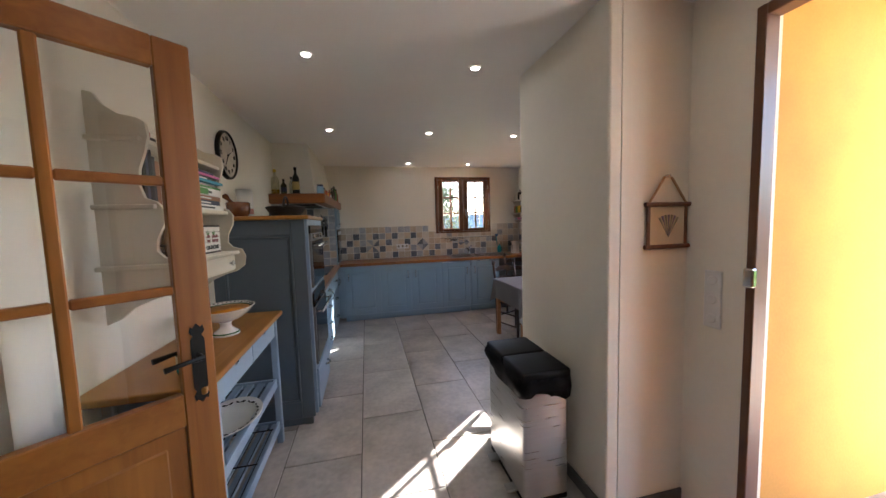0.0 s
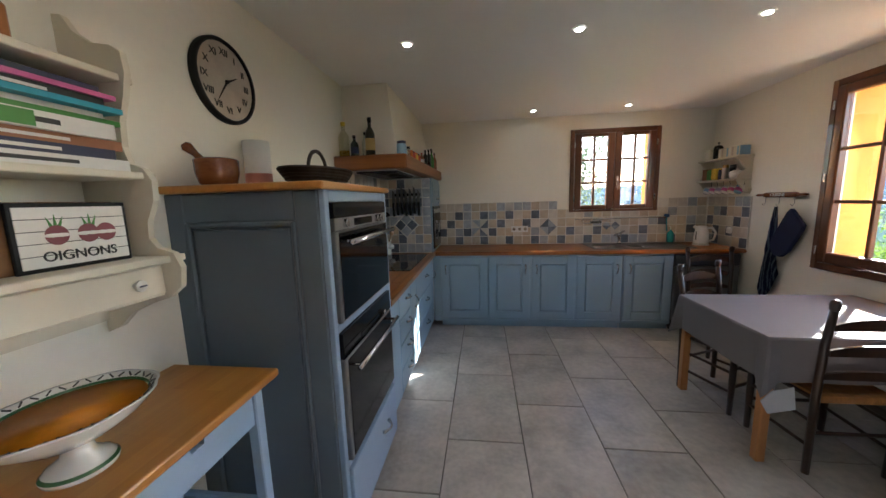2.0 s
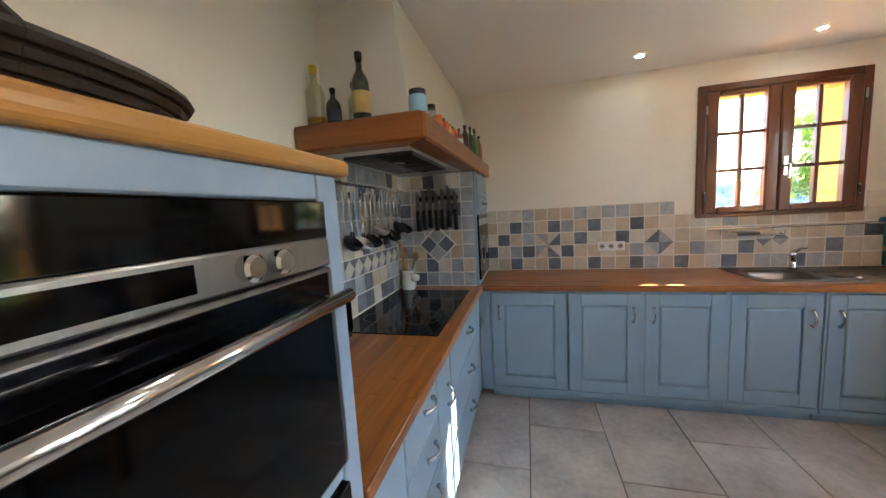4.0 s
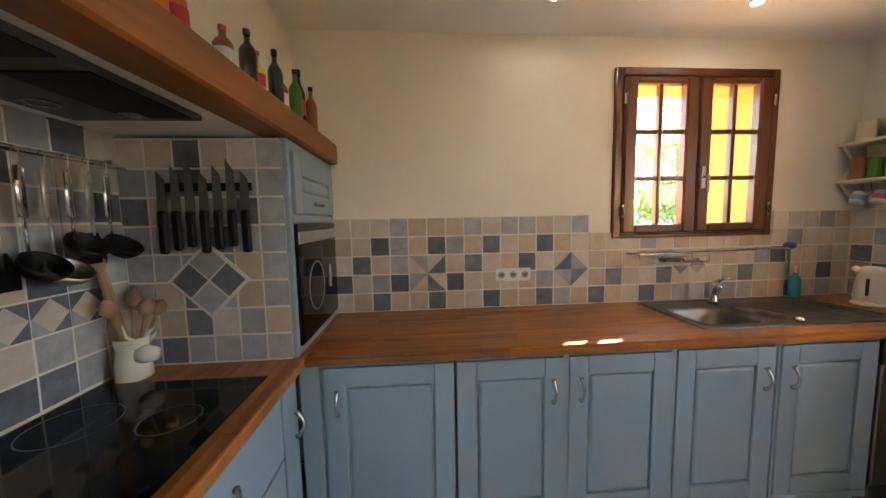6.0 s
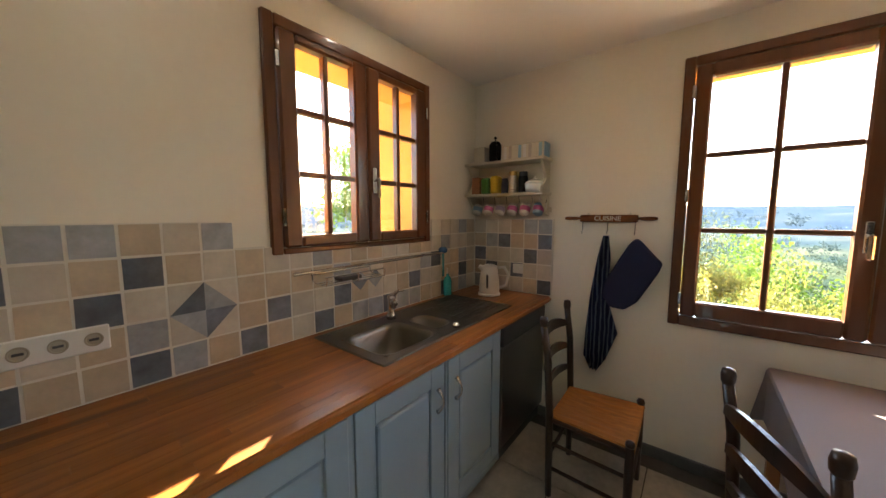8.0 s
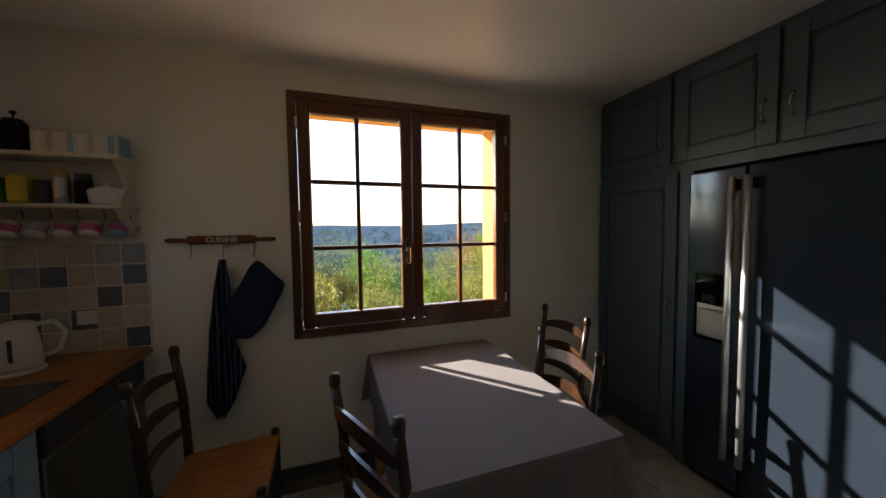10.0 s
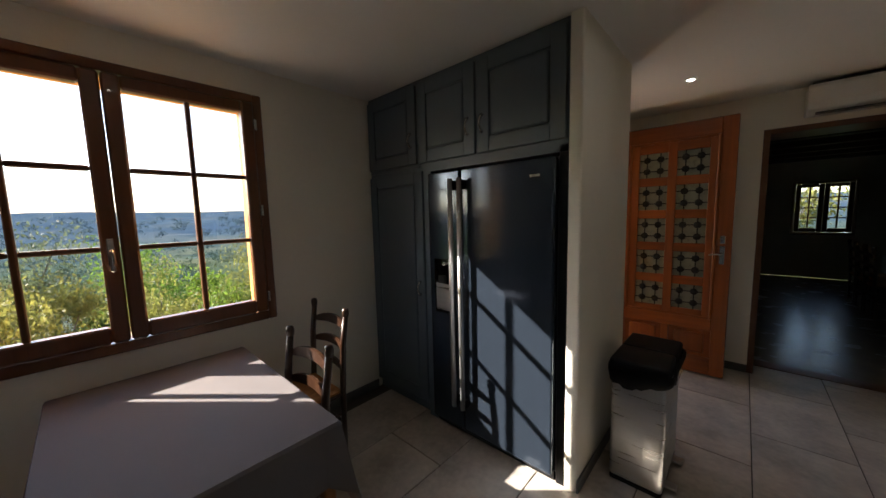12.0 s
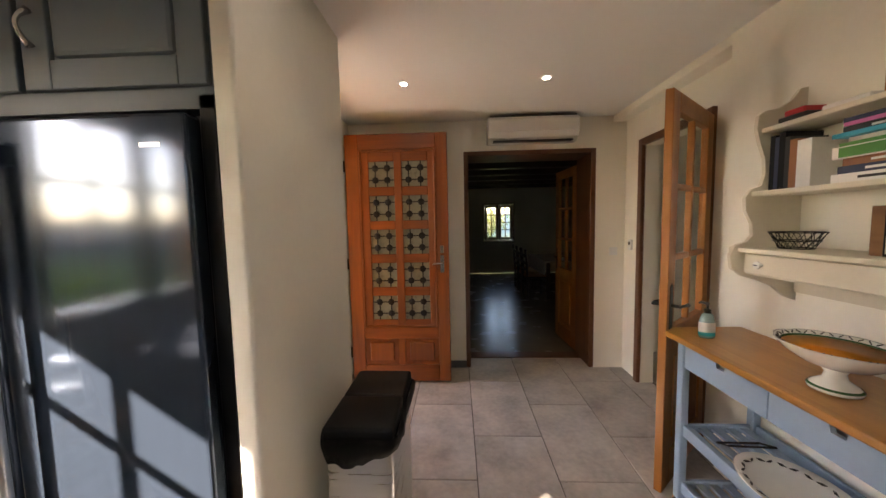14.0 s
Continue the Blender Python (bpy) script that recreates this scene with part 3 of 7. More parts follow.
thing("ground", hm, land_material(), "grassy hillside falling to a wooded valley and far hills with blue haze in their colour", "ground", kind="structure", smooth=True)


def sunlit_through(m):
    """Half of the light that falls on a leaf passes through it."""
    n, k = m.node_tree.nodes, m.node_tree.links
    b, tr, mx = n["Principled BSDF"], n.new("ShaderNodeBsdfTranslucent"), n.new("ShaderNodeMixShader")
    k.new(b.inputs["Base Color"].links[0].from_socket, tr.inputs[0])
    mx.inputs[0].default_value = 0.5
    k.new(b.outputs[0], mx.inputs[1])
    k.new(tr.outputs[0], mx.inputs[2])
    k.new(mx.outputs[0], n["Material Output"].inputs[0])
    return m


def leaf_mat(name, rgb):
    m = mat(name, rgb, 0.6, vary=0.35, scale=3, fine=30, bump=0, spread=0.2)
    return sunlit_through(m)


LEAF = [leaf_mat("leaf_green", (0.10, 0.17, 0.02)), leaf_mat("leaf_yellow", (0.20, 0.20, 0.045)), leaf_mat("leaf_orange", (0.32, 0.15, 0.025)), leaf_mat("leaf_olive", (0.08, 0.10, 0.05))]
BARK = mat("bark", (0.08, 0.06, 0.045), 0.9, vary=0.3, scale=8, bump=0.8)


def shrub(name, x, y, z, r, h, kind, count, seed, label, trunk=0.0, leaf=0.07):
    """A woody plant: branching stems and a crown of many small leaves in uneven clumps."""
    rnd = random.Random(seed)
    t = at_base(name, (x, y, z), label, "tree" if trunk else "bush")
    st = bmesh.new()
    tips = []
    if trunk:
        tube([(x, y, z - 0.3), (x + 0.05, y, z + trunk * 0.5), (x - 0.04, y + 0.05, z + trunk)], [0.09, 0.07, 0.05], 7, st)
    for i in range(11):
        a, e = rnd.uniform(0, 6.283), rnd.uniform(0.15, 1.0)
        tip = Vector((x + r * 0.8 * math.cos(a) * rnd.uniform(0.4, 1), y + r * 0.8 * math.sin(a) * rnd.uniform(0.4, 1), z + trunk + (h - trunk) * e))
        base = Vector((x, y, z + trunk * 0.95))
        tube([base, base.lerp(tip, 0.5) + Vector((0, 0, 0.08 * h)), tip], [0.03, 0.018, 0.006], 5, st)
        tips.append(tip)
    part("trunk", st, BARK, t)
    cr = bmesh.new()
    verts, faces = [], []
    clumps = [(p, r * rnd.uniform(0.22, 0.42)) for p in tips] + [(p.lerp(Vector((x, y, z + trunk + 0.35 * h)), rnd.uniform(0.2, 0.7)), r * 0.35) for p in tips]
    for i in range(count):
        c, cr_r = rnd.choice(clumps)
        v = Vector((rnd.gauss(0, 1), rnd.gauss(0, 1), rnd.gauss(0, 0.8)))
        p = c + v.normalized() * cr_r * rnd.uniform(0.3, 1.05)
        q = Euler((rnd.uniform(0, 6), rnd.uniform(0, 6), rnd.uniform(0, 6))).to_matrix()
        s = leaf * rnd.uniform(0.6, 1.4)
        k = len(verts)
        verts += [p + q @ Vector((-s, 0, 0)), p + q @ Vector((0, s * 0.45, 0.1 * s)), p + q @ Vector((s, 0, 0)), p + q @ Vector((0, -s * 0.45, 0.1 * s))]
        faces.append((k, k + 1, k + 2, k + 3))
    me = bpy.data.meshes.new("crown")
    o = Vector((x, y, z))
    me.from_pydata([v - o for v in verts], [], faces)
    me.materials.append(LEAF[kind])
    crown = new("crown", me)
    crown.parent = t
    cr.free()


for i, (x, y, z, r, h, kd, c, tr, lf) in enumerate((
        (7.4, 6.4, -1.3, 1.3, 2.0, 0, 15000, 0, 0.034), (7.9, 4.9, -1.4, 1.3, 2.1, 1, 15000, 0, 0.032), (7.6, 3.4, -1.4, 1.2, 1.9, 0, 14000, 0, 0.034), (8.0, 1.9, -1.4, 1.5, 2.5, 1, 17000, 0, 0.034),
        (8.6, 0.2, -1.5, 1.6, 2.7, 0, 9000, 0, 0.035), (10.4, 7.2, -1.6, 1.7, 3.7, 3, 18000, 0.7, 0.036), (10.2, 5.4, -1.8, 1.6, 2.9, 3, 13000, 0.6, 0.034), (11.5, 3.2, -2.2, 1.8, 2.7, 1, 7000, 0, 0.04),
        (12.5, -1.5, -2.4, 2.2, 4.0, 2, 7000, 1.0, 0.045), (11.0, 0.8, -2.2, 1.7, 3.0, 1, 7000, 0, 0.04), (8.0, 8.8, -1.2, 1.5, 2.4, 0, 6000, 0, 0.035), (16, 9, -3.5, 2.4, 4.5, 0, 4000, 1.2, 0.07),
        (15.5, 3.0, -3.4, 2.2, 4.2, 0, 4000, 1.2, 0.06), (5.9, 10.2, -0.5, 1.2, 4.2, 0, 7000, 0.8, 0.045), (3.6, 13.5, -0.5, 1.8, 4.0, 3, 6000, 1.0, 0.045), (0.6, 13.5, -0.5, 1.6, 4.4, 3, 5000, 1.0, 0.045),
        (7.5, 12.5, -0.8, 2.0, 4.6, 0, 6000, 1.0, 0.05), (-2.0, 15, -0.5, 2.2, 5.0, 0, 4000, 1.2, 0.07), (0.4, -10.5, -0.4, 1.8, 3.4, 1, 4000, 0.5, 0.06), (-1.6, -9.6, -0.4, 1.4, 3.0, 0, 3000, 0.4, 0.06),
        (8.6, -2.6, -0.8, 1.3, 2.2, 0, 3000, 0, 0.05))):
    shrub("garden_tree" if tr else "garden_bush", x, y, z, r, h, kd, c, 50 + i, ("leafy tree with an uneven crown in the garden", "dense leafy bush on the slope below the house")[0 if tr else 1], tr, lf)


def far_woods():
    """Thousands of small uneven crowns over the slope and the valley."""
    rw = random.Random(77)
    verts, faces = [], []
    for _ in range(4600):
        r = 17 * (420 / 17) ** rw.random()
        a = rw.uniform(-1.3, 2.2)
        x, y = 2.5 + r * math.cos(a), 4 + r * math.sin(a)
        fall = min(1.0, max(0, (r - 7) / 60))
        z = -0.5 - 14 * fall * (0.5 + 0.5 * math.cos(a)) + max(0, (r - 200) / 700 * 52)
        s = rw.uniform(0.5, 1.25) * (0.8 + r * 0.010)
        lobes = [Vector((rw.gauss(0, 0.45), rw.gauss(0, 0.45), rw.uniform(0.2, 1.1))) for _ in range(5)]
        leaf = s * (0.09 if r < 80 else 0.15)
        for _ in range(110 if r < 80 else 45):
            c = rw.choice(lobes)
            v = Vector((rw.gauss(0, 1), rw.gauss(0, 1), rw.gauss(0, 0.9))).normalized() * rw.uniform(0.2, 0.5)
            p = Vector((x, y, z)) + (c + v) * s
            t1 = Vector((rw.gauss(0, 1), rw.gauss(0, 1), rw.gauss(0, 1))).normalized() * leaf
            t2 = t1.cross(Vector((rw.gauss(0, 1), rw.gauss(0, 1), rw.gauss(0, 1)))).normalized() * leaf * 0.7
            k = len(verts)
            verts += [p - t1, p - t2, p + t1, p + t2]
            faces.append((k, k + 1, k + 2, k + 3))
    me = bpy.data.meshes.new("far_woods")
    me.from_pydata(verts, [], faces)
    m = bpy.data.materials.new("hazed_foliage")
    m.use_nodes = True
    n, k = m.node_tree.nodes, m.node_tree.links
    geo, ramp, ns, mx = n.new("ShaderNodeNewGeometry"), n.new("ShaderNodeValToRGB"), n.new("ShaderNodeTexNoise"), n.new("ShaderNodeMix")
    e = ramp.color_ramp.elements
    e[0].color, e[1].color = (0.045, 0.075, 0.02, 1), (0.20, 0.15, 0.03, 1)
    e.new(0.5).color = (0.10, 0.12, 0.03, 1)
    k.new(ns.outputs[0], ramp.inputs[0])
    e[0].position, e[1].position = 0.35, 0.65
    ns.inputs["Scale"].default_value, ns.inputs["Detail"].default_value = 0.12, 5
    k.new(geo.outputs["Position"], ns.inputs["Vector"])
    mx.data_type = 'RGBA'
    # haze put into the leaf colour, bluer the farther the crown stands
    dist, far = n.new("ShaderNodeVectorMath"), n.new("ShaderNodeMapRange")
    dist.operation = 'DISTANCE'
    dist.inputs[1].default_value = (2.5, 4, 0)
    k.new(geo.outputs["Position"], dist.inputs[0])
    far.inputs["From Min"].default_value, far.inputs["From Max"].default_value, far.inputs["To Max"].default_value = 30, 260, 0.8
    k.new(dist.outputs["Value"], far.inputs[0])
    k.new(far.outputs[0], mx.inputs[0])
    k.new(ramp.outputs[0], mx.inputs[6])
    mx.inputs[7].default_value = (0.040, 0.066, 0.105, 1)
    k.new(mx.outputs[2], n["Principled BSDF"].inputs["Base Color"])
    n["Principled BSDF"].inputs["Roughness"].default_value = 1.0
    n["Principled BSDF"].inputs["Specular IOR Level"].default_value = 0.0
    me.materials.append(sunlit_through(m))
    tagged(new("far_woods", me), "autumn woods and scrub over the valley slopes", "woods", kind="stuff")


far_woods()
# wooden garden fence seen past the sink window
fence = at_base("garden_fence", (1.6, 10.4, -0.5), "weathered wooden garden fence", "fence")
GREYWOOD = wood("weathered_fence_wood", (0.2, 0.17, 0.13), (0.34, 0.3, 0.24), 2, 0.9)
for i in range(14):
    part("board", box(0.2 + i * 0.21, 0.36 + i * 0.21, 10.38, 10.41, -0.5, 1.15 + 0.03 * math.sin(i * 2.1)), GREYWOOD, fence)
for zz in (0.0, 0.8):
    part("rail", box(0.1, 3.2, 10.41, 10.45, zz, zz + 0.08), GREYWOOD, fence)


# ---- fitted kitchen ----
def panel_door(parent, face, u0, u1, z0, z1, plane, handle=None, m=None, name="door", out=-1, flat=False):
    """A raised-panel front. face 'y': front lies across y at plane; 'x': across x. out: way it faces. handle: (u, z, 'v' or 'h')."""
    m = m or BLUE

    def bx(a0, a1, d0, d1, c0, c1, bevel):
        lo, hi = sorted((plane + out * d0, plane + out * d1))
        return box(a0, a1, lo, hi, c0, c1, bevel, seg=2) if face == 'y' else box(lo, hi, a0, a1, c0, c1, bevel, seg=2)

    if flat:
        d = part(name, bx(u0, u1, -0.02, 0.0, z0, z1, 0.005), m, parent)
    else:
        b = min(0.085, (u1 - u0) * 0.2)
        d = part(name, bx(u0 + 0.01, u1 - 0.01, -0.02, -0.014, z0 + 0.01, z1 - 0.01, 0), m, parent)
        for r in ((u0, u0 + b, z0, z1), (u1 - b, u1, z0, z1), (u0 + b, u1 - b, z1 - b, z1), (u0 + b, u1 - b, z0, z0 + b)):
            part("door_frame", bx(r[0], r[1], -0.02, 0.0, r[2], r[3], 0.004), m, d)
        part("panel", bx(u0 + b + 0.008, u1 - b - 0.008, -0.030, 0.0, z0 + b + 0.008, z1 - b - 0.008, 0.0135), m, d)
    if handle:
        u, z, way = handle
        pts = []
        for i in range(9):
            s = -1 + i / 4
            q = 0.036 * math.cos(s * 1.4) + 0.001
            du, dz = (0, 0.052 * s) if way == 'v' else (0.052 * s, 0)
            pts.append((u + du, plane + out * q, z + dz) if face == 'y' else (plane + out * q, u + du, z + dz))
        part("handle", tube(pts, [0.011, 0.008, 0.0065, 0.006, 0.006, 0.006, 0.0065, 0.008, 0.011], 8), PEWTER, d, "bowed pewter handle", True)
    return d


def base_unit(x0, x1, y0, y1, label, group="base cabinets"):
    u = at_base("base_cabinet", ((x0 + x1) / 2, (y0 + y1) / 2, 0), label, "cabinet", group)
    return u


FY, WT = 5.68, 0.92
# run under the window
for a0, a1, hu in ((0.27, 0.815, 0.325), (0.827, 1.298, 1.25), (1.325, 1.80, 1.375), (1.826, 2.298, 2.25), (2.335, 2.822, 2.385)):
    u = base_unit(a0, a1, FY + 0.02, YN, "pale blue-grey painted base cabinet with a raised panel door")
    part("body", box(a0 - 0.0145, a1 + 0.0145, FY + 0.02, YN - 0.01, 0.10, WT - 0.042 if a0 < 1.5 else 0.72), BLUE, u)
    part("plinth", box(a0 - 0.012, a1 + 0.012, FY + 0.055, FY + 0.07, 0, 0.10), BLUE, u)
    panel_door(u, 'y', a0, a1, 0.115, 0.856, FY, (hu, 0.71, 'v'))
    part("top_rail", box(a0 - 0.0145, a1 + 0.0145, FY + 0.004, FY + 0.02, 0.862, WT - 0.042), BLUE, u)
    for q0, q1 in ((a0 - 0.0135, a0 - 0.001), (a1 + 0.001, a1 + 0.0135)):
        if hu != 0.325 or q0 > a0:
            part("front_stile", box(q0, q1, FY + 0.007, FY + 0.02, 0.107, 0.862), BLUE, u)
    part("foot_rail", box(a0 - 0.012, a1 + 0.012, FY + 0.002, FY + 0.02, 0.07, 0.107, bevel=0.003), BLUE, u)
u = base_unit(0.16, 0.255, FY, YN, "narrow blue-grey corner filler panel between cabinet runs")
part("body", box(0.17, 0.256, FY + 0.006, FY + 0.03, 0.07, WT - 0.042, bevel=0.004), BLUE, u)
# dishwasher
dw = at_base("dishwasher", (3.17, 6.0, 0), "dark steel-fronted dishwasher under the worktop", "dishwasher")
part("body", box(2.845, 3.50, FY + 0.03, YN - 0.02, 0.02, WT - 0.042), GREYPLASTIC, dw)
part("door", box(2.85, 3.495, FY, FY + 0.03, 0.12, 0.735, bevel=0.006), OVENSTEEL, dw, "brushed steel door")
part("control_panel", box(2.85, 3.495, FY - 0.004, FY + 0.03, 0.742, 0.862, bevel=0.006), GREYPLASTIC, dw)
part("button", turned([(0.014, 0), (0.014, 0.008), (0.0, 0.010)], (3.18, FY - 0.003, 0.80), 16, axis='Y'), BLACK, dw)
part("kick_plate", box(2.85, 3.495, FY + 0.05, FY + 0.06, 0.0, 0.11), BLACK, dw)

# run under the hob
FX = 0.175
stacks = ((3.79, 4.05, 0), (4.06, 4.415, 4), (4.43, 4.655, 1), (4.67, 5.50, 3), (5.51, 5.645, 1))
for y0, y1, nd in stacks:
    lab = {0: "plain blue-grey filler cabinet beside the ovens", 1: "narrow blue-grey pull-out cabinet with an upright handle", 3: "blue-grey cabinet with three wide drawers under the hob", 4: "blue-grey cabinet with four small drawers"}[nd]
    u = base_unit(XW, FX, y0, y1, lab)
    part("body", box(XW + 0.01, FX - 0.02, y0 - 0.005, y1 + 0.005, 0.10, WT - 0.042), BLUE, u)
    part("plinth", box(FX - 0.07, FX - 0.055, y0 - 0.005, y1 + 0.005, 0, 0.10), BLUE, u)
    if nd < 2:
        panel_door(u, 'x', y0, y1, 0.115, 0.856, FX, ((y0 + y1) / 2 + 0.03, 0.67, 'v') if nd else None, out=1, flat=y1 - y0 < 0.3)
    else:
        zs = [0.115 + (0.856 - 0.115) * i / nd for i in range(nd + 1)]
        for a, b in zip(zs, zs[1:]):
            panel_door(u, 'x', y0, y1, a + 0.004, b - 0.004, FX, ((y0 + y1) / 2 + 0.05, (a + b) / 2 + 0.03, 'h'), name="drawer_front", out=1, flat=True)

# worktops, oiled oak staves
wtb = bmesh.new()
gx, gy = (FX + 0.035, 2.06, 2.64, XE), (FY - 0.035, 5.79, 6.14, YN)
net = [[wtb.verts.new((x, y, WT - 0.042)) for x in gx] for y in gy]
for a in range(3):
    for b in range(3):
        if (a, b) != (1, 1):
            wtb.faces.new((net[a][b], net[a][b + 1], net[a + 1][b + 1], net[a + 1][b]))
ext = bmesh.ops.extrude_face_region(wtb, geom=wtb.faces[:])
bmesh.ops.translate(wtb, verts=[v for v in ext["geom"] if isinstance(v, bmesh.types.BMVert)], vec=(0, 0, 0.042))
bmesh.ops.recalc_face_normals(wtb, faces=wtb.faces)
front = [e for e in wtb.edges if all(abs(v.co.y - gy[0]) < 1e-5 for v in e.verts) and abs(e.verts[0].co.z - e.verts[1].co.z) < 1e-5]
bmesh.ops.bevel(wtb, geom=front, offset=0.012, segments=3, affect='EDGES')
wt = thing("worktop", wtb, OAK_X, "oiled oak stave worktop under the small window", "worktop")
wt2 = thing("worktop", box(XW, FX + 0.033, 3.772, YN, WT - 0.042, WT - 0.0005, bevel=0.006, seg=3), OAK_Y, "oiled oak stave worktop beside the hob", "worktop")

# hob
hob = at_base("ceramic_hob", (-0.15, 5.06, WT), "black glass ceramic hob set in the worktop", "hob")
part("glass_top", box(-0.415, 0.135, 4.62, 5.50, WT, WT + 0.006, bevel=0.002), BLACKGLASS, hob)
for hx, hy, hr in ((-0.27, 4.86, 0.09), (-0.27, 5.26, 0.105), (-0.02, 4.86, 0.105), (-0.02, 5.26, 0.075)):
    part("cooking_ring", turned([(hr, WT + 0.0062), (hr, WT + 0.0066), (hr - 0.004, WT + 0.0066), (hr - 0.004, WT + 0.0062)], (hx, hy, 0), 32, caps=False), GREYPLASTIC, hob)

# tall oven cabinet
T0, T1, TZ = 3.0, 3.765, 1.57
oc = at_base("oven_cabinet", (-0.1, 3.3, 0), "tall blue-grey cabinet housing two ovens with a wooden top", "cabinet")
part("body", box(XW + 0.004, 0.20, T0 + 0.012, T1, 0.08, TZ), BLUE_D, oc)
part("front_frame", box(0.20, 0.222, T0 + 0.012, T0 + 0.045, 0.08, TZ, bevel=0.003), BLUE_L, oc, "lighter blue front stile")
part("front_frame", box(0.20, 0.222, T1 - 0.06, T1, 0.08, TZ, bevel=0.003), BLUE_L, oc)
for z0, z1 in ((1.525, TZ), (1.008, 1.045), (0.415, 0.445)):
    part("front_rail", box(0.20, 0.221, T0 + 0.045, T1 - 0.06, z0, z1, bevel=0.003), BLUE_L, oc)
for a in ((XW + 0.004, XW + 0.09, 0.06, TZ), (0.11, 0.20, 0.06, TZ), (XW + 0.09, 0.11, TZ - 0.11, TZ), (XW + 0.09, 0.11, 0.06, 0.19)):
    part("side_frame", box(a[0], a[1], T0, T0 + 0.012, a[2], a[3], bevel=0.004), BLUE_D, oc)
part("side_panel", box(XW + 0.115, 0.085, T0 + 0.003, T0 + 0.012, 0.215, TZ - 0.135, bevel=0.006), BLUE_D, oc)
for q in ((XW + 0.09, XW + 0.108, 0.19, TZ - 0.11), (0.092, 0.11, 0.19, TZ - 0.11), (XW + 0.108, 0.092, TZ - 0.128, TZ - 0.11), (XW + 0.108, 0.092, 0.19, 0.208)):
    part("side_moulding", box(q[0], q[1], T0 - 0.006, T0 + 0.012, q[2], q[3], bevel=0.005), BLUE_D, oc)
part("plinth", box(XW + 0.02, 0.17, T0 + 0.02, T1, 0, 0.08), BLUE_D, oc)
part("foot", box(0.12, 0.18, T0 + 0.012, T0 + 0.05, 0, 0.06), BLUE_D, oc)
part("top", box(XW + 0.02, 0.24, T0 - 0.03, T1 + 0.028, TZ, TZ + 0.03, bevel=0.011, seg=3), BEECH, oc, "wooden top board")
panel_door(oc, 'x', T0 + 0.05, T1 - 0.05, 0.10, 0.41, 0.236, ((T0 + T1) / 2 + 0.1, 0.29, 'h'), BLUE_L, "drawer_front", 1, flat=True)


def oven(z0, z1, label, knobs):
    o = at_base("built_in_oven", (0.1, (T0 + T1) / 2, z0), label, "oven", "built-in ovens")
    y0, y1 = T0 + 0.05, T1 - 0.06
    part("housing", box(-0.3, 0.215, y0 + 0.01, y1 - 0.01, z0 + 0.005, z1 - 0.005), GREYPLASTIC, o)
    zc = z1 - 0.108
    part("control_panel", box(0.215, 0.236, y0, y1, zc, z1 - 0.06, bevel=0.003), OVENSTEEL if knobs else BLACKGLASS, o, "brushed steel control panel")
    part("vent_strip", box(0.215, 0.234, y0, y1, z1 - 0.06, z1, bevel=0.002), BLACKGLASS, o, "black vent strip")
    part("display", box(0.236, 0.238, y0 + 0.19, y1 - 0.24, zc + 0.01, zc + 0.04), BLACKGLASS, o)
    for q in ((0.09, 0.48, 0.53) if knobs else (0.5,)):
        part("knob", turned([(0.017, 0), (0.017, 0.014), (0.013, 0.018), (0, 0.018)], (0.236, y0 + q, zc + 0.025), 18, axis='X'), CHROME, o, "chrome knob")
    d = part("door", box(0.215, 0.238, y0, y1, z0, zc - 0.004, bevel=0.004), OVENSTEEL, o, "steel-edged oven door")
    part("door_glass", box(0.237, 0.2405, y0 + 0.024, y1 - 0.018, z0 + 0.010, zc - 0.010, bevel=0.001), BLACKGLASS, d, "black glass window")
    hz = zc - 0.045
    part("handle", tube([(0.285, y0 + 0.03, hz), (0.288, (y0 + y1) / 2, hz), (0.285, y1 - 0.03, hz)], 0.011, 10), CHROME, d, "steel bar handle", True)
    for yy in (y0 + 0.06, y1 - 0.06):
        part("handle_post", tube([(0.238, yy, hz), (0.286, yy, hz)], 0.007, 8), CHROME, d)


oven(1.048, 1.522, "stainless compact oven with a bar handle", True)
oven(0.448, 1.005, "stainless steel oven with a black glass door", False)

# the cabinet's front lies a little behind the run's worktop edge
for ob in [oc] + [q for q in bpy.data.objects if q.name.startswith("built_in_oven")]:
    ob.location.x -= 0.018

# microwave block at the end of the hob
BY = 5.65
mb = at_base("microwave_housing", (-0.12, 5.97, WT), "tile-clad cupboard housing with blue flap over a microwave", "cabinet")
part("carcass", box(XW, 0.165, BY + 0.006, YN, WT, 1.785), BLUE, mb)
for q in ((BY + 0.006, BY + 0.035, WT, 1.785), (YN - 0.03, YN - 0.002, WT, 1.785), (BY + 0.035, YN - 0.03, 1.745, 1.785), (BY + 0.035, YN - 0.03, 1.462, 1.492), (BY + 0.035, YN - 0.03, WT, 0.955)):
    part("frame", box(0.165, 0.187, q[0], q[1], q[2], q[3], bevel=0.003), BLUE, mb)
panel_door(mb, 'x', BY + 0.04, YN - 0.035, 1.50, 1.74, 0.20, (5.96, 1.545, 'h'), BLUE, "flap_door", 1)
mw = at_base("microwave", (0.0, 5.97, 0.955), "black built-in microwave with a steel trim", "microwave")
part("body", box(-0.3, 0.18, BY + 0.04, YN - 0.035, 0.957, 1.458), GREYPLASTIC, mw)
part("front", box(0.18, 0.20, BY + 0.037, YN - 0.033, 0.957, 1.458, bevel=0.004), BLACKGLASS, mw)
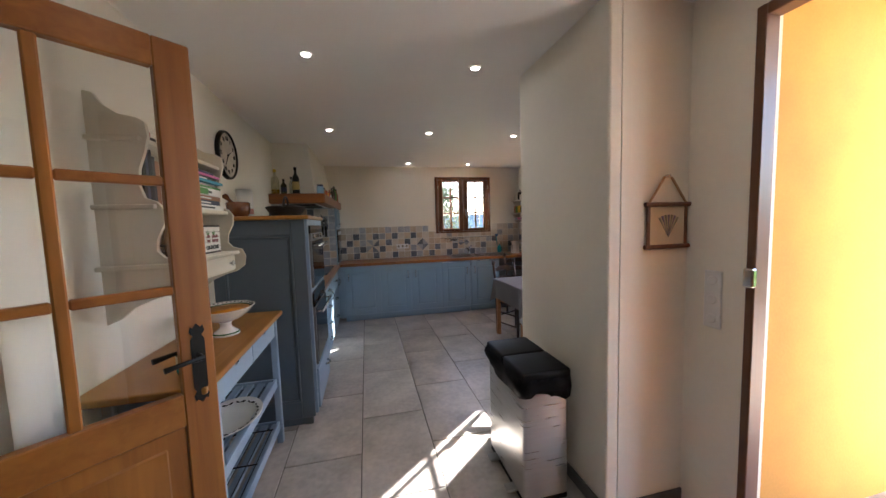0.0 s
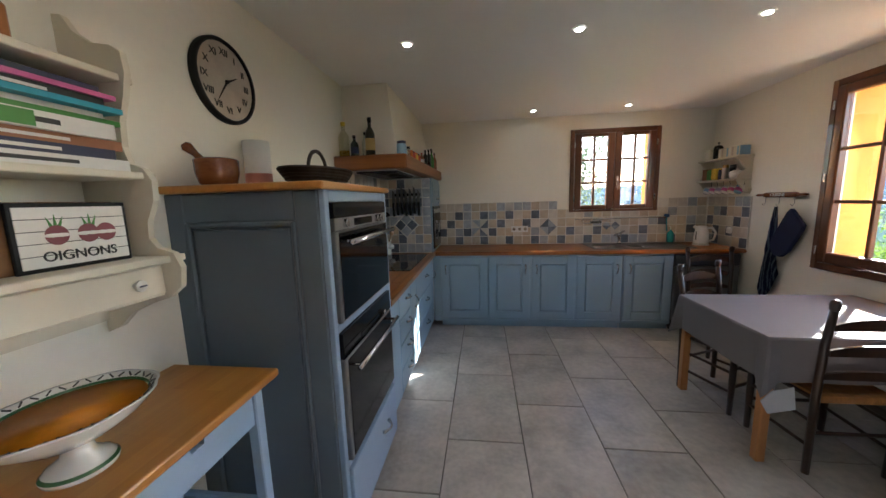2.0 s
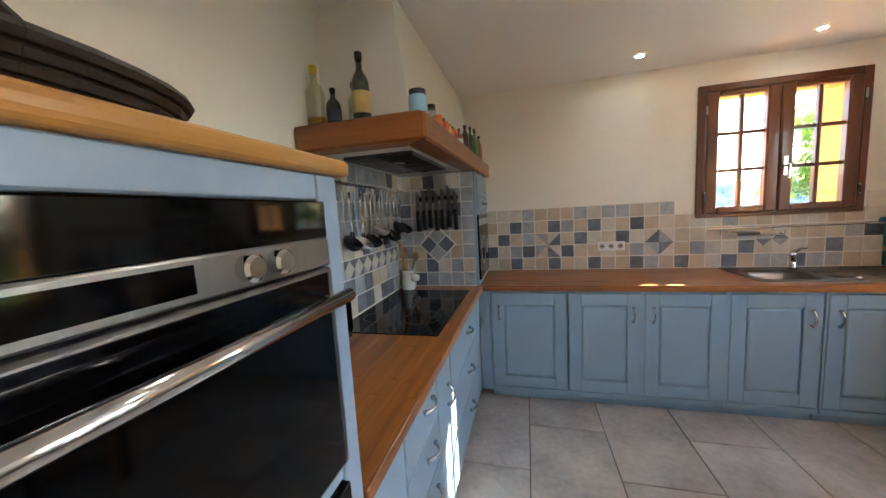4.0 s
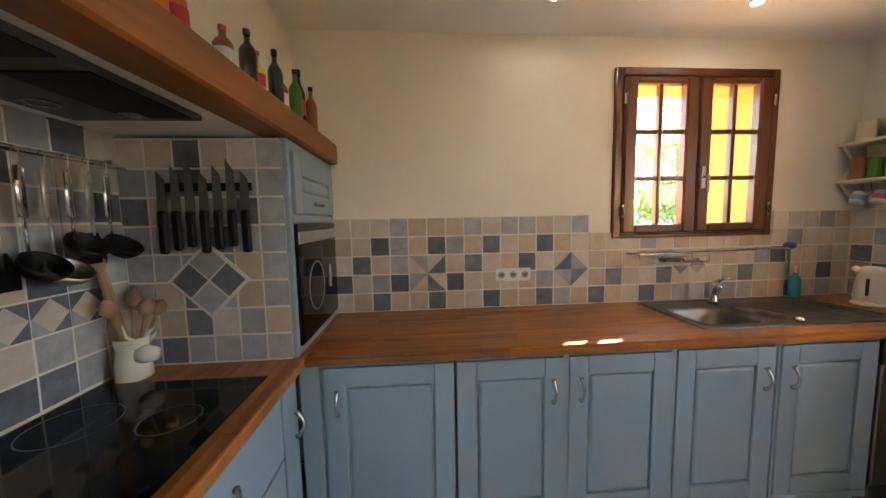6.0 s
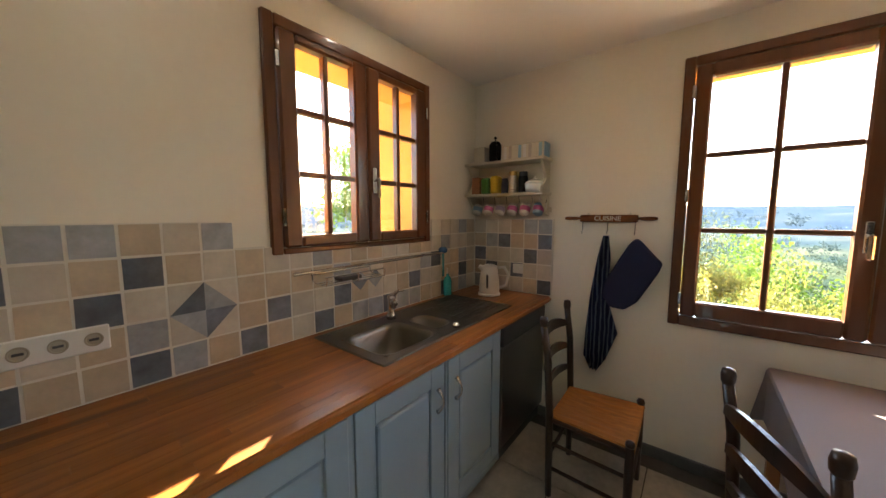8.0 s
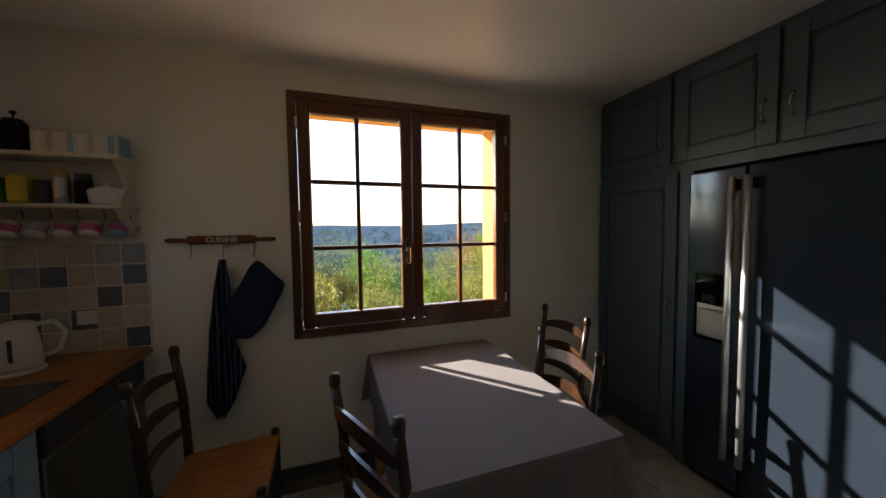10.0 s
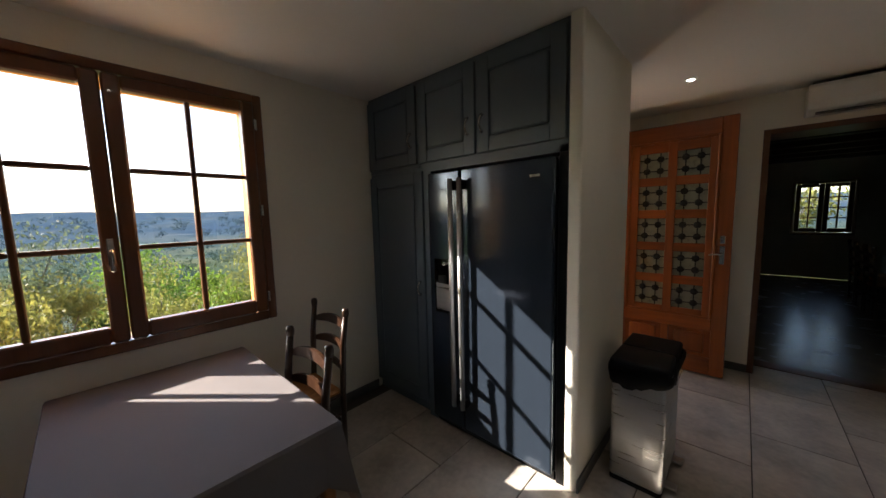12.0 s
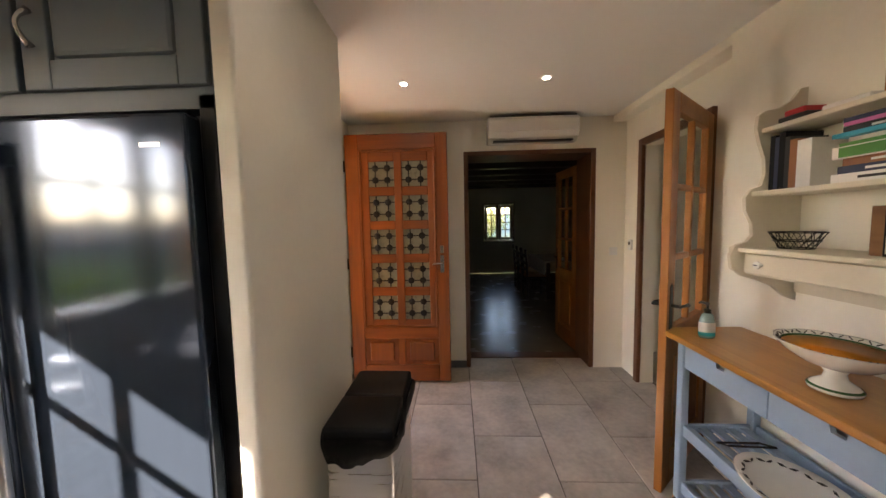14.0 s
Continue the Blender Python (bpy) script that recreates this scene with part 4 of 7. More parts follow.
part("trim", box(0.2, 0.204, BY + 0.04, YN - 0.036, 1.375, 1.425, bevel=0.001), STEEL, mw, "steel trim band")
part("window_ring", turned([(0.115, 0), (0.115, 0.003), (0.108, 0.003), (0.108, 0)], (0.2, 5.9, 1.17), 36, axis='X', caps=False), STEEL, mw)
part("door_handle", box(0.2, 0.207, 6.10, 6.13, 1.12, 1.24, bevel=0.003), STEEL, mw)

# ---- hood over the hob ----
hd = at_base("cooker_hood", (-0.1, 5.3, 1.78), "plastered chimney hood on a thick wooden beam", "cooker hood")
HY = 4.49
HC = 0.174           # near corner of the beam, whose front runs slightly askew to the wall
part("beam", plate([(HC, HY), (0.228, YN - 0.002), (0.108, YN - 0.002), (HC - 0.12, HY + 0.12)], 1.787, 1.90, 'Z', 0.009), BEAM, hd, "thick wooden beam")
wood_x = wood("hood_beam_wood_x", (0.17, 0.05, 0.009), (0.36, 0.125, 0.02), 0, 0.4)
part("beam", plate([(XW + 0.002, HY), (HC, HY), (HC - 0.12, HY + 0.12), (XW + 0.002, HY + 0.12)], 1.787, 1.90, 'Z', 0.009), wood_x, hd, "thick wooden beam")
part("shelf_board", plate([(XW, HY + 0.118), (HC - 0.12, HY + 0.118), (0.109, YN - 0.002), (XW, YN - 0.002)], 1.855, 1.892, 'Z'), BEAM, hd)
part("soffit", plate([(XW, HY + 0.118), (HC - 0.12, HY + 0.118), (0.109, YN - 0.002), (XW, YN - 0.002)], 1.793, 1.812, 'Z'), WHITE, hd, "white underside panel")
cb = bmesh.new()
lo = [(XW, 4.72), (0.045, 4.72), (0.085, YN), (XW, YN)]
mid_ = [(XW, 4.73), (0.02, 4.73), (0.05, YN), (XW, YN)]
hi_ = [(XW, 4.75), (-0.03, 4.75), (-0.02, YN), (XW, YN)]
rings = [[cb.verts.new((x, y, z)) for x, y in r] for r, z in ((lo, 1.89), (mid_, 2.12), (hi_, ZC + 0.02))]
for a, b in zip(rings, rings[1:]):
    for i in range(4):
        cb.faces.new((a[i], a[(i + 1) % 4], b[(i + 1) % 4], b[i]))
part("chimney", cb, PLASTER, hd, "cream plastered flue")
ex = at_base("extractor_fan", (-0.14, 5.15, 1.772), "black built-in extractor unit under the hood", "extractor")
part("panel", box(-0.33, 0.035, 4.72, 5.42, 1.776, 1.793, bevel=0.003), GREYPLASTIC, ex)
for y in (4.86, 5.22):
    part("filter", box(-0.15, 0.03, y - 0.14, y + 0.16, 1.772, 1.777, bevel=0.002), BLACK, ex)
for x, y in ((-0.25, 4.82), (-0.25, 5.26)):
    part("lamp_ring", turned([(0.036, 0), (0.036, -0.006), (0.026, -0.006), (0.026, 0)], (x, y, 1.777), 20, caps=False), PEWTER, ex)
    part("button_plate", box(x + 0.12, x + 0.17, y + 0.06, y + 0.12, 1.769, 1.777), PEWTER, ex)


# ---- bottles and jars ----
def bottle(x, y, z, r, h, m, cap, label, neck=0.35, band=None, squash=1.0, name="bottle"):
    b = at_base(name, (x, y, z), label, name)
    nr = r * neck
    part("body", turned([(r * 0.9, 0), (r, 0.01), (r, h * 0.58), (r * 0.8, h * 0.66), (nr, h * 0.76), (nr, h * 0.93)], (x, y, z), 20, squash=squash), m, b, "", True)
    part("cap", turned([(nr * 1.15, h * 0.9), (nr * 1.15, h), (0, h)], (x, y, z), 16), cap, b, "cap")
    if band:
        part("label", turned([(r + 0.0008, h * 0.16), (r + 0.0008, h * 0.46)], (x, y, z), 20, squash=squash, caps=False), band, b, "paper label")


def jar(x, y, z, r, h, m, cap, label, name="jar"):
    j = at_base(name, (x, y, z), label, name)
    part("body", turned([(r * 0.92, 0), (r, 0.006), (r, h * 0.75), (r * 0.85, h * 0.82)], (x, y, z), 18), m, j, "", True)
    part("lid", turned([(r * 0.9, h * 0.8), (r * 0.9, h), (0, h)], (x, y, z), 18), cap, j, "lid")


SH = 1.90
bottle(-0.375, 4.60, SH, 0.045, 0.285, OIL, YELLOW, "plastic oil bottle with a yellow cap", squash=0.8)
part("oil", turned([(0.038, 0.002), (0.043, 0.012), (0.043, 0.055), (0, 0.055)], (-0.375, 4.60, SH), 20, squash=0.8), OILFILL, bpy.data.objects["bottle"], "little yellow oil left", True)
bottle(-0.285, 4.60, SH, 0.033, 0.175, GREENGLASS, BLACK, "small dark bottle with a dark label", band=NAVYP)
bottle(-0.215, 4.66, SH, 0.026, 0.21, CLEAR, BLACK, "slim clear vinegar bottle with a dark cap")
bottle(-0.155, 4.62, SH, 0.040, 0.315, GREENGLASS, IRON, "dark green wine bottle with a gold label", 0.36, band=paint("gold_label", (0.5, 0.36, 0.12)))
jar(0.115, 4.60, SH, 0.04, 0.11, LIGHTBLUE, NAVYP, "salt tub with a blue lid", "tub")
jar(0.135, 4.73, SH, 0.024, 0.085, CLEAR, BLACK, "small spice jar with a dark lid")
for i in range(6):
    jar(0.13 + 0.002 * i, 4.87 + i * 0.062, SH, 0.024, 0.075, (ORANGE, RED, ORANGE, YELLOW, ORANGE, RED)[i], (ORANGE, DARKINK, ORANGE, ORANGE, DARKINK, ORANGE)[i], "small orange-lidded spice jar", "jar")
for i, (h, m, c) in enumerate(((0.12, BROWN, RED), (0.16, GREENGLASS, DARKINK), (0.14, YELLOW, RED), (0.19, GREENGLASS, IRON), (0.15, RED, WHITE), (0.2, GREEN, DARKINK), (0.24, GREENGLASS, IRON), (0.2, BROWN, BLACK))):
    bottle(0.142 + 0.003 * i + 0.02 * (i % 2), 5.36 + i * 0.092, SH, 0.026, h, m, c, "condiment bottle standing on the hood beam", band=(PAPER, None, RED, None)[i % 4])

# utensil rail and hanging utensils
ur = at_base("utensil_rail", (XW + 0.04, 5.2, 1.66), "chrome rail of hooks on the tiled wall", "rail")
part("rail", tube([(XW + 0.055, 4.69, 1.668), (XW + 0.055, 5.63, 1.668)], 0.007, 8), CHROME, ur)
part("rail", tube([(XW + 0.035, 4.69, 1.682), (XW + 0.035, 5.63, 1.682)], 0.004, 8), CHROME, ur)
for y in (4.74, 5.58):
    part("bracket", box(XW + 0.008, XW + 0.06, y - 0.008, y + 0.008, 1.66, 1.69, bevel=0.002), CHROME, ur)
rnd = random.Random(5)
kinds = ["ladle", "spatula", "ladle", "slotted_spoon", "ladle", "whisk", "ladle", "spatula", "masher", "ladle", "strainer", "ladle", "spatula", "ladle"]
for i, kd in enumerate(kinds):
    y, x, top = 4.75 + i * 0.061, XW + 0.062, 1.655
    L = rnd.uniform(0.27, 0.36)
    dark = i % 4 != 2
    t = at_base(kd, (x, y, top - L), "steel and black kitchen utensil hanging from the wall rail", kd.replace("_", " "), "hanging utensils")
    part("hook", tube([(x, y, 1.62), (x + 0.006, y, 1.64), (x + 0.008, y, 1.675), (x - 0.004, y, 1.68), (x - 0.012, y, 1.672)], 0.002, 5), CHROME, t)
    part("handle", box(x - 0.004, x + 0.004, y - 0.013, y + 0.013, 1.49, 1.63, bevel=0.0035, bm=tube([(x, y, 1.50), (x, y, top - L + 0.06)], 0.0045, 6)), CHROME if i % 2 else (LIGHTBLUE if i == 2 else STEEL), t, "steel handle", True)
    zb = top - L
    hm_ = BLACK if dark else STEEL
    if kd in ("ladle", "strainer"):
        part("bowl", turn(turned([(0.012, 0), (0.036, 0.009), (0.052, 0.03), (0.055, 0.048), (0.051, 0.045), (0.034, 0.016), (0.0, 0.01)], (x + 0.035, y, zb + 0.012), 18), 38, (x + 0.01, y, zb + 0.04), 'Y'), hm_, t, "ladle bowl", True)
        part("stem", tube([(x, y, zb + 0.08), (x + 0.004, y, zb + 0.05)], 0.004, 6), hm_, t)
    elif kd == "whisk":
        for q in range(5):
            a = q * math.pi / 5
            part("wire", tube([(x, y, zb + 0.10), (x + 0.03 * math.cos(a), y + 0.03 * math.sin(a), zb + 0.04), (x, y, zb), (x - 0.03 * math.cos(a), y - 0.03 * math.sin(a), zb + 0.04), (x, y, zb + 0.10)], 0.0015, 4), CHROME, t)
    else:
        part("blade", plate([(y - 0.014, zb + 0.10), (y - 0.036, zb + 0.05), (y - 0.036, zb), (y + 0.036, zb), (y + 0.036, zb + 0.05), (y + 0.014, zb + 0.10)], x - 0.002, x + 0.002, 'X', 0.001), hm_, t, "flat blade")

# knife strip on the tiled end panel
kr = at_base("knife_rack", (-0.1, BY - 0.02, 1.6), "magnetic strip of knives on the tiled panel", "knife rack")
part("strip", box(-0.27, 0.06, BY - 0.020, BY - 0.008, 1.585, 1.615, bevel=0.002), IRON, kr)
for i in range(7):
    x, L = -0.255 + i * 0.049, 0.16 + 0.02 * (i % 3)
    k = at_base("kitchen_knife", (x, BY - 0.024, 1.4), "kitchen knife with a black handle on the magnetic strip", "knife", "knives")
    part("blade", plate([(x - 0.020, 1.50), (x + 0.016, 1.50), (x + 0.012, 1.50 + L * 0.8), (x - 0.014, 1.50 + L)], BY - 0.024, BY - 0.021, 'Y'), OVENSTEEL, k, "steel blade")
    part("handle", box(x - 0.016, x + 0.015, BY - 0.040, BY - 0.020, 1.355 + 0.012 * (i % 3), 1.515, bevel=0.007), BLACK, k, "black handle")

# deer-head jug with wooden spoons
jx, jy = -0.345, 5.55
jg = at_base("utensil_jug", (jx, jy, WT), "white ceramic jug with small antlers", "jug")
part("body", turned([(0.05, 0), (0.055, 0.006), (0.052, 0.06), (0.046, 0.11), (0.05, 0.15), (0.046, 0.15), (0.042, 0.11), (0.046, 0.02), (0, 0.015)], (jx, jy, WT), 24), CHINA, jg, "", True)
part("snout", turned([(0.032, 0), (0.03, 0.03), (0.022, 0.055), (0.0, 0.06)], (jx + 0.035, jy - 0.01, WT + 0.09), 16, axis='X'), CHINA, jg, "", True)
for s in (-1, 1):
    part("antler", tube([(jx + 0.03, jy + 0.02 * s, WT + 0.14), (jx + 0.03, jy + 0.055 * s, WT + 0.165), (jx + 0.03, jy + 0.065 * s, WT + 0.21)], [0.008, 0.006, 0.003], 6), CHINA, jg)
    part("ear", tube([(jx + 0.035, jy + 0.03 * s, WT + 0.125), (jx + 0.03, jy + 0.07 * s, WT + 0.14)], [0.010, 0.003], 6), CHINA, jg)
for i, (dx, dy, h) in enumerate(((0.0, -0.05, 0.30), (-0.02, 0.04, 0.31), (0.05, -0.01, 0.29), (0.03, 0.05, 0.27), (-0.03, -0.03, 0.45))):
    s = at_base("wooden_spoon", (jx, jy, WT + 0.02), "plain wooden spoon standing in the jug", "spoon", "wooden spoons")
    p0, p1 = Vector((jx, jy, WT + 0.03)), Vector((jx + dx * 1.3, jy + dy * 1.3, WT + h - 0.06))
    part("stem", tube([p0, p1], 0.006 if i < 4 else 0.014, 7), SPOONWOOD, s)
    part("bowl", tube([p1, p1.lerp(p0, -0.10), p1.lerp(p0, -0.22), p1.lerp(p0, -0.30)], [0.008, 0.024, 0.022, 0.004], 10), SPOONWOOD, s, "", True)

# toaster
tx0, tx1, ty0, ty1 = -0.40, -0.285, 4.22, 4.62
to = at_base("toaster", (-0.34, 4.42, WT), "long black two-slot toaster on the worktop", "toaster")
part("body", box(tx0, tx1, ty0, ty1, WT + 0.012, WT + 0.19, bevel=0.028, seg=4), BLACKGLASS, to, "glossy black body", True)
part("foot", box(tx0 + 0.01, tx1 - 0.01, ty0 + 0.02, ty1 - 0.02, WT, WT + 0.014), BLACK, to)
for x in (tx0 + 0.038, tx1 - 0.038):
    part("slot_rim", box(x - 0.011, x + 0.011, ty0 + 0.05, ty1 - 0.05, WT + 0.186, WT + 0.194, bevel=0.002), CHROME, to, "chrome slot rim")
part("trim", box(tx1 - 0.003, tx1 + 0.002, ty1 - 0.15, ty1 - 0.10, WT + 0.07, WT + 0.076), CHROME, to)
part("lever", box(tx1 - 0.08, tx1 - 0.035, ty0 - 0.02, ty0 + 0.002, WT + 0.13, WT + 0.15, bevel=0.004), CHROME, to)
cable = tube([(-0.36, 4.20, WT + 0.05), (-0.30, 4.12, WT + 0.006), (-0.22, 4.10, WT + 0.006), (-0.2, 4.02, WT + 0.006), (-0.3, 3.9, WT + 0.006), (-0.4, 3.8, WT + 0.006)], 0.003, 6)
thing("power_cable", cable, WHITE, "white power cable lying on the worktop", "cable", smooth=True)

# on top of the oven cabinet
OT = TZ + 0.03
bw = at_base("mortar_bowl", (-0.27, 3.09, OT), "turned olive wood mortar bowl with pestle", "bowl")
part("bowl", turned([(0.05, 0), (0.065, 0.01), (0.075, 0.05), (0.077, 0.10), (0.07, 0.105), (0.064, 0.06), (0.04, 0.02), (0, 0.015)], (-0.27, 3.09, OT), 28), BOWLWOOD, bw, "", True)
part("pestle", tube([(-0.26, 3.10, OT + 0.03), (-0.31, 3.04, OT + 0.12), (-0.325, 3.02, OT + 0.145), (-0.33, 3.015, OT + 0.155)], [0.016, 0.012, 0.02, 0.012], 10), BOWLWOOD, bw, "wooden pestle", True)
pr = at_base("kitchen_roll", (-0.33, 3.42, OT), "white paper kitchen roll with a red printed band", "kitchen roll")
part("roll", turned([(0.058, 0), (0.06, 0.004), (0.06, 0.23), (0.02, 0.232), (0.02, 0.1)], (-0.33, 3.42, OT), 26), PAPER, pr, "", True)
part("print_band", turned([(0.0606, 0.03), (0.0606, 0.075)], (-0.33, 3.42, OT), 26, caps=False), paint("pale_red_print", (0.6, 0.25, 0.2)), pr)
WICKER = mat("dark_wicker", (0.03, 0.018, 0.012), 0.6, vary=0.5, scale=20, fine=120, bump=1.0)
wb = at_base("wicker_basket", (-0.02, 3.42, OT), "shallow dark wicker basket with a hoop handle", "basket")
for i in range(6):
    r = 0.13 + 0.011 * i
    part("weave", tube([(-0.02 + r * 0.75 * math.cos(a * math.pi / 14), 3.42 + (r + 0.05) * math.sin(a * math.pi / 14), OT + 0.009 + i * 0.013) for a in range(29)], 0.009, 6), WICKER, wb)
part("base", turned([(0.15, 0.0), (0.15, 0.012), (0, 0.012)], (-0.02, 3.42, OT), 20, squash=1.2), WICKER, wb)
part("handle", tube([(-0.02, 3.42 + 0.2 * math.cos(radians(a)) * 0.45, OT + 0.07 + 0.10 * math.sin(radians(a))) for a in range(0, 181, 15)], 0.009, 6), WICKER, wb)

# ---- wall clock ----
cy, cz, cr_ = 3.375, 2.095, 0.187
ck = at_base("wall_clock", (XW, cy, cz), "round wall clock with aged face and roman numerals", "clock")
part("rim", turned([(cr_, 0), (cr_, 0.022), (cr_ - 0.006, 0.03), (cr_ - 0.016, 0.03), (cr_ - 0.018, 0.018), (cr_ - 0.018, 0.0)], (XW, cy, cz), 56, axis='X', caps=False), IRON, ck, "dark metal rim", True)
part("face", turned([(cr_ - 0.016, 0.002), (cr_ - 0.016, 0.018), (0, 0.018)], (XW, cy, cz), 48, axis='X'), CLOCKFACE, ck, "aged parchment face")
for i, rn in enumerate(("XII", "I", "II", "III", "IV", "V", "VI", "VII", "VIII", "IX", "X", "XI")):
    a = radians(90 - 30 * i)
    words(rn, 0.042, DARKINK, (XW + 0.0195, cy + 0.128 * math.cos(a), cz + 0.128 * math.sin(a)), (90, 0, 90), ck, "numeral")
for ang, L, w in ((28, 0.075, 0.006), (-125, 0.11, 0.0045)):
    a = radians(ang)
    part("clock_hand", tube([(XW + 0.022, cy, cz), (XW + 0.022, cy + L * math.cos(a), cz + L * math.sin(a))], [w, 0.0015], 5), IRON, ck)
part("hub", turned([(0.009, 0.018), (0.009, 0.026), (0, 0.026)], (XW, cy, cz), 12, axis='X'), IRON, ck)

# ---- sink, tap, kettle ----
SX0, SX1, SY0, SY1 = 2.02, 3.11, 5.755, 6.24
sk = at_base("kitchen_sink", (2.5, 6.0, WT), "inset steel sink with a small bowl and drainer", "sink")


def rounded(x0, x1, y0, y1, r, n=5):
    o = []
    for cx, cy_, a in ((x1 - r, y1 - r, 0), (x0 + r, y1 - r, 90), (x0 + r, y0 + r, 180), (x1 - r, y0 + r, 270)):
        o += arc((cx, cy_), r, a, a + 90, n)
    return o


for q in ((SX0, 2.08, SY0, SY1), (2.425, 2.475, SY0, SY1), (2.615, SX1, SY0, SY1), (2.08, 2.425, SY0, 5.81), (2.08, 2.425, 6.12, SY1), (2.475, 2.615, SY0, 5.86), (2.475, 2.615, 6.08, SY1)):
    part("deck_plate", box(q[0], q[1], q[2], q[3], WT, WT + 0.004), SINK, sk)
for q in ((SX0, SX1, SY0, SY0 + 0.012), (SX0, SX1, SY1 - 0.012, SY1), (SX0, SX0 + 0.012, SY0, SY1), (SX1 - 0.012, SX1, SY0, SY1)):
    part("rolled_edge", box(q[0], q[1], q[2], q[3], WT + 0.002, WT + 0.009, bevel=0.003), SINK, sk)


def basin(x0, x1, y0, y1, depth, r, name):
    """A pressed bowl with a raised lip, sloping sides and a dished floor."""
    bm = bmesh.new()
    rs = []
    for inset, h in ((-0.012, 0.0045), (-0.006, 0.0065), (0.004, 0.002), (0.012, -0.02), (0.022, 0.02 - depth), (0.05, -depth), (min(x1 - x0, y1 - y0) * 0.42, -depth - 0.004)):
        rr = max(0.008, r if inset < 0.03 else r * 0.8)
        rr = min(rr, (min(x1 - x0, y1 - y0) - 2 * inset) * 0.49)
        rs.append([bm.verts.new((x, y, WT + h)) for x, y in rounded(x0 + inset, x1 - inset, y0 + inset, y1 - inset, rr)])
    for a, b in zip(rs, rs[1:]):
        for i in range(len(a)):
            j = (i + 1) % len(a)
            bm.faces.new((a[i], a[j], b[j], b[i]))
    bm.faces.new(rs[-1])
    bmesh.ops.recalc_face_normals(bm, faces=bm.faces)
    return part(name, bm, SINK, sk, "", True)


basin(2.08, 2.425, 5.81, 6.12, 0.16, 0.07, "large_bowl")
basin(2.475, 2.615, 5.86, 6.08, 0.09, 0.05, "small_bowl")
for i in range(7):
    part("drainer_rib", box(2.70, 3.06, 5.82 + i * 0.052, 5.84 + i * 0.052, WT + 0.003, WT + 0.0075, bevel=0.002), SINK, sk)
part("plug_knob", turned([(0.018, 0), (0.018, 0.012), (0.012, 0.022), (0, 0.022)], (2.56, 5.80, WT + 0.004), 16), CHROME, sk, "", True)
tp = at_base("kitchen_tap", (2.45, 6.17, WT), "chrome single-lever kitchen mixer tap", "tap")
part("body", turned([(0.026, 0), (0.024, 0.02), (0.02, 0.03), (0.02, 0.11), (0.022, 0.13), (0, 0.135)], (2.45, 6.17, WT + 0.004), 20), CHROME, tp, "", True)
part("spout", tube([(2.45, 6.16, WT + 0.07), (2.41, 6.12, WT + 0.12), (2.37, 6.06, WT + 0.145), (2.34, 6.02, WT + 0.135)], [0.014, 0.013, 0.012, 0.012], 10), CHROME, tp, "", True)
part("lever", tube([(2.45, 6.17, WT + 0.13), (2.47, 6.13, WT + 0.165), (2.48, 6.10, WT + 0.17)], [0.014, 0.008, 0.007], 8), CHROME, tp, "", True)
kx, ky = 3.30, 6.03
kt = at_base("electric_kettle", (kx, ky, WT), "white plastic jug kettle on its base", "kettle")
part("base", turned([(0.08, 0), (0.082, 0.01), (0.075, 0.018), (0, 0.018)], (kx, ky, WT), 26), WHITE, kt, "", True)
part("body", turned([(0.072, 0.02), (0.075, 0.035), (0.07, 0.12), (0.058, 0.20), (0.055, 0.215), (0.03, 0.225), (0, 0.226)], (kx, ky, WT), 26), WHITE, kt, "", True)
part("handle", tube([(kx + 0.03, ky - 0.045, WT + 0.20), (kx + 0.06, ky - 0.09, WT + 0.205), (kx + 0.08, ky - 0.115, WT + 0.15), (kx + 0.07, ky - 0.10, WT + 0.07), (kx + 0.035, ky - 0.055, WT + 0.05)], 0.012, 8), WHITE, kt, "", True)
part("spout", tube([(kx - 0.03, ky + 0.03, WT + 0.19), (kx - 0.055, ky + 0.055, WT + 0.215)], [0.025, 0.014], 8), WHITE, kt, "", True)
part("water_gauge", box(kx - 0.071, kx - 0.066, ky - 0.03, ky - 0.014, WT + 0.06, WT + 0.16, bevel=0.002), GREYPLASTIC, kt)
so = at_base("dish_soap", (3.08, 6.255, WT), "turquoise washing-up liquid in a pump bottle", "soap bottle")
part("body", turned([(0.036, 0), (0.038, 0.006), (0.038, 0.10), (0.03, 0.125), (0.012, 0.14), (0.012, 0.155)], (3.08, 6.25, WT + 0.008), 18, squash=0.65), AQUA, so, "", True)
part("pump", tube([(3.08, 6.25, WT + 0.16), (3.08, 6.25, WT + 0.20), (3.05, 6.23, WT + 0.205)], 0.006, 7), WHITE, so)
br = at_base("dish_brush", (3.03, 6.25, 1.2), "blue dish brush hanging from the rail", "brush")
part("head", turned([(0.012, 0), (0.03, 0.012), (0.032, 0.03), (0.02, 0.045), (0, 0.046)], (3.02, 6.245, 1.235), 14), paint("blue_plastic", (0.03, 0.12, 0.28)), br, "", True)
part("handle", tube([(3.02, 6.245, 1.24), (3.03, 6.25, 1.12), (3.04, 6.26, 1.07)], [0.009, 0.007, 0.009], 7), paint("teal_plastic", (0.05, 0.3, 0.35)), br, "", True)
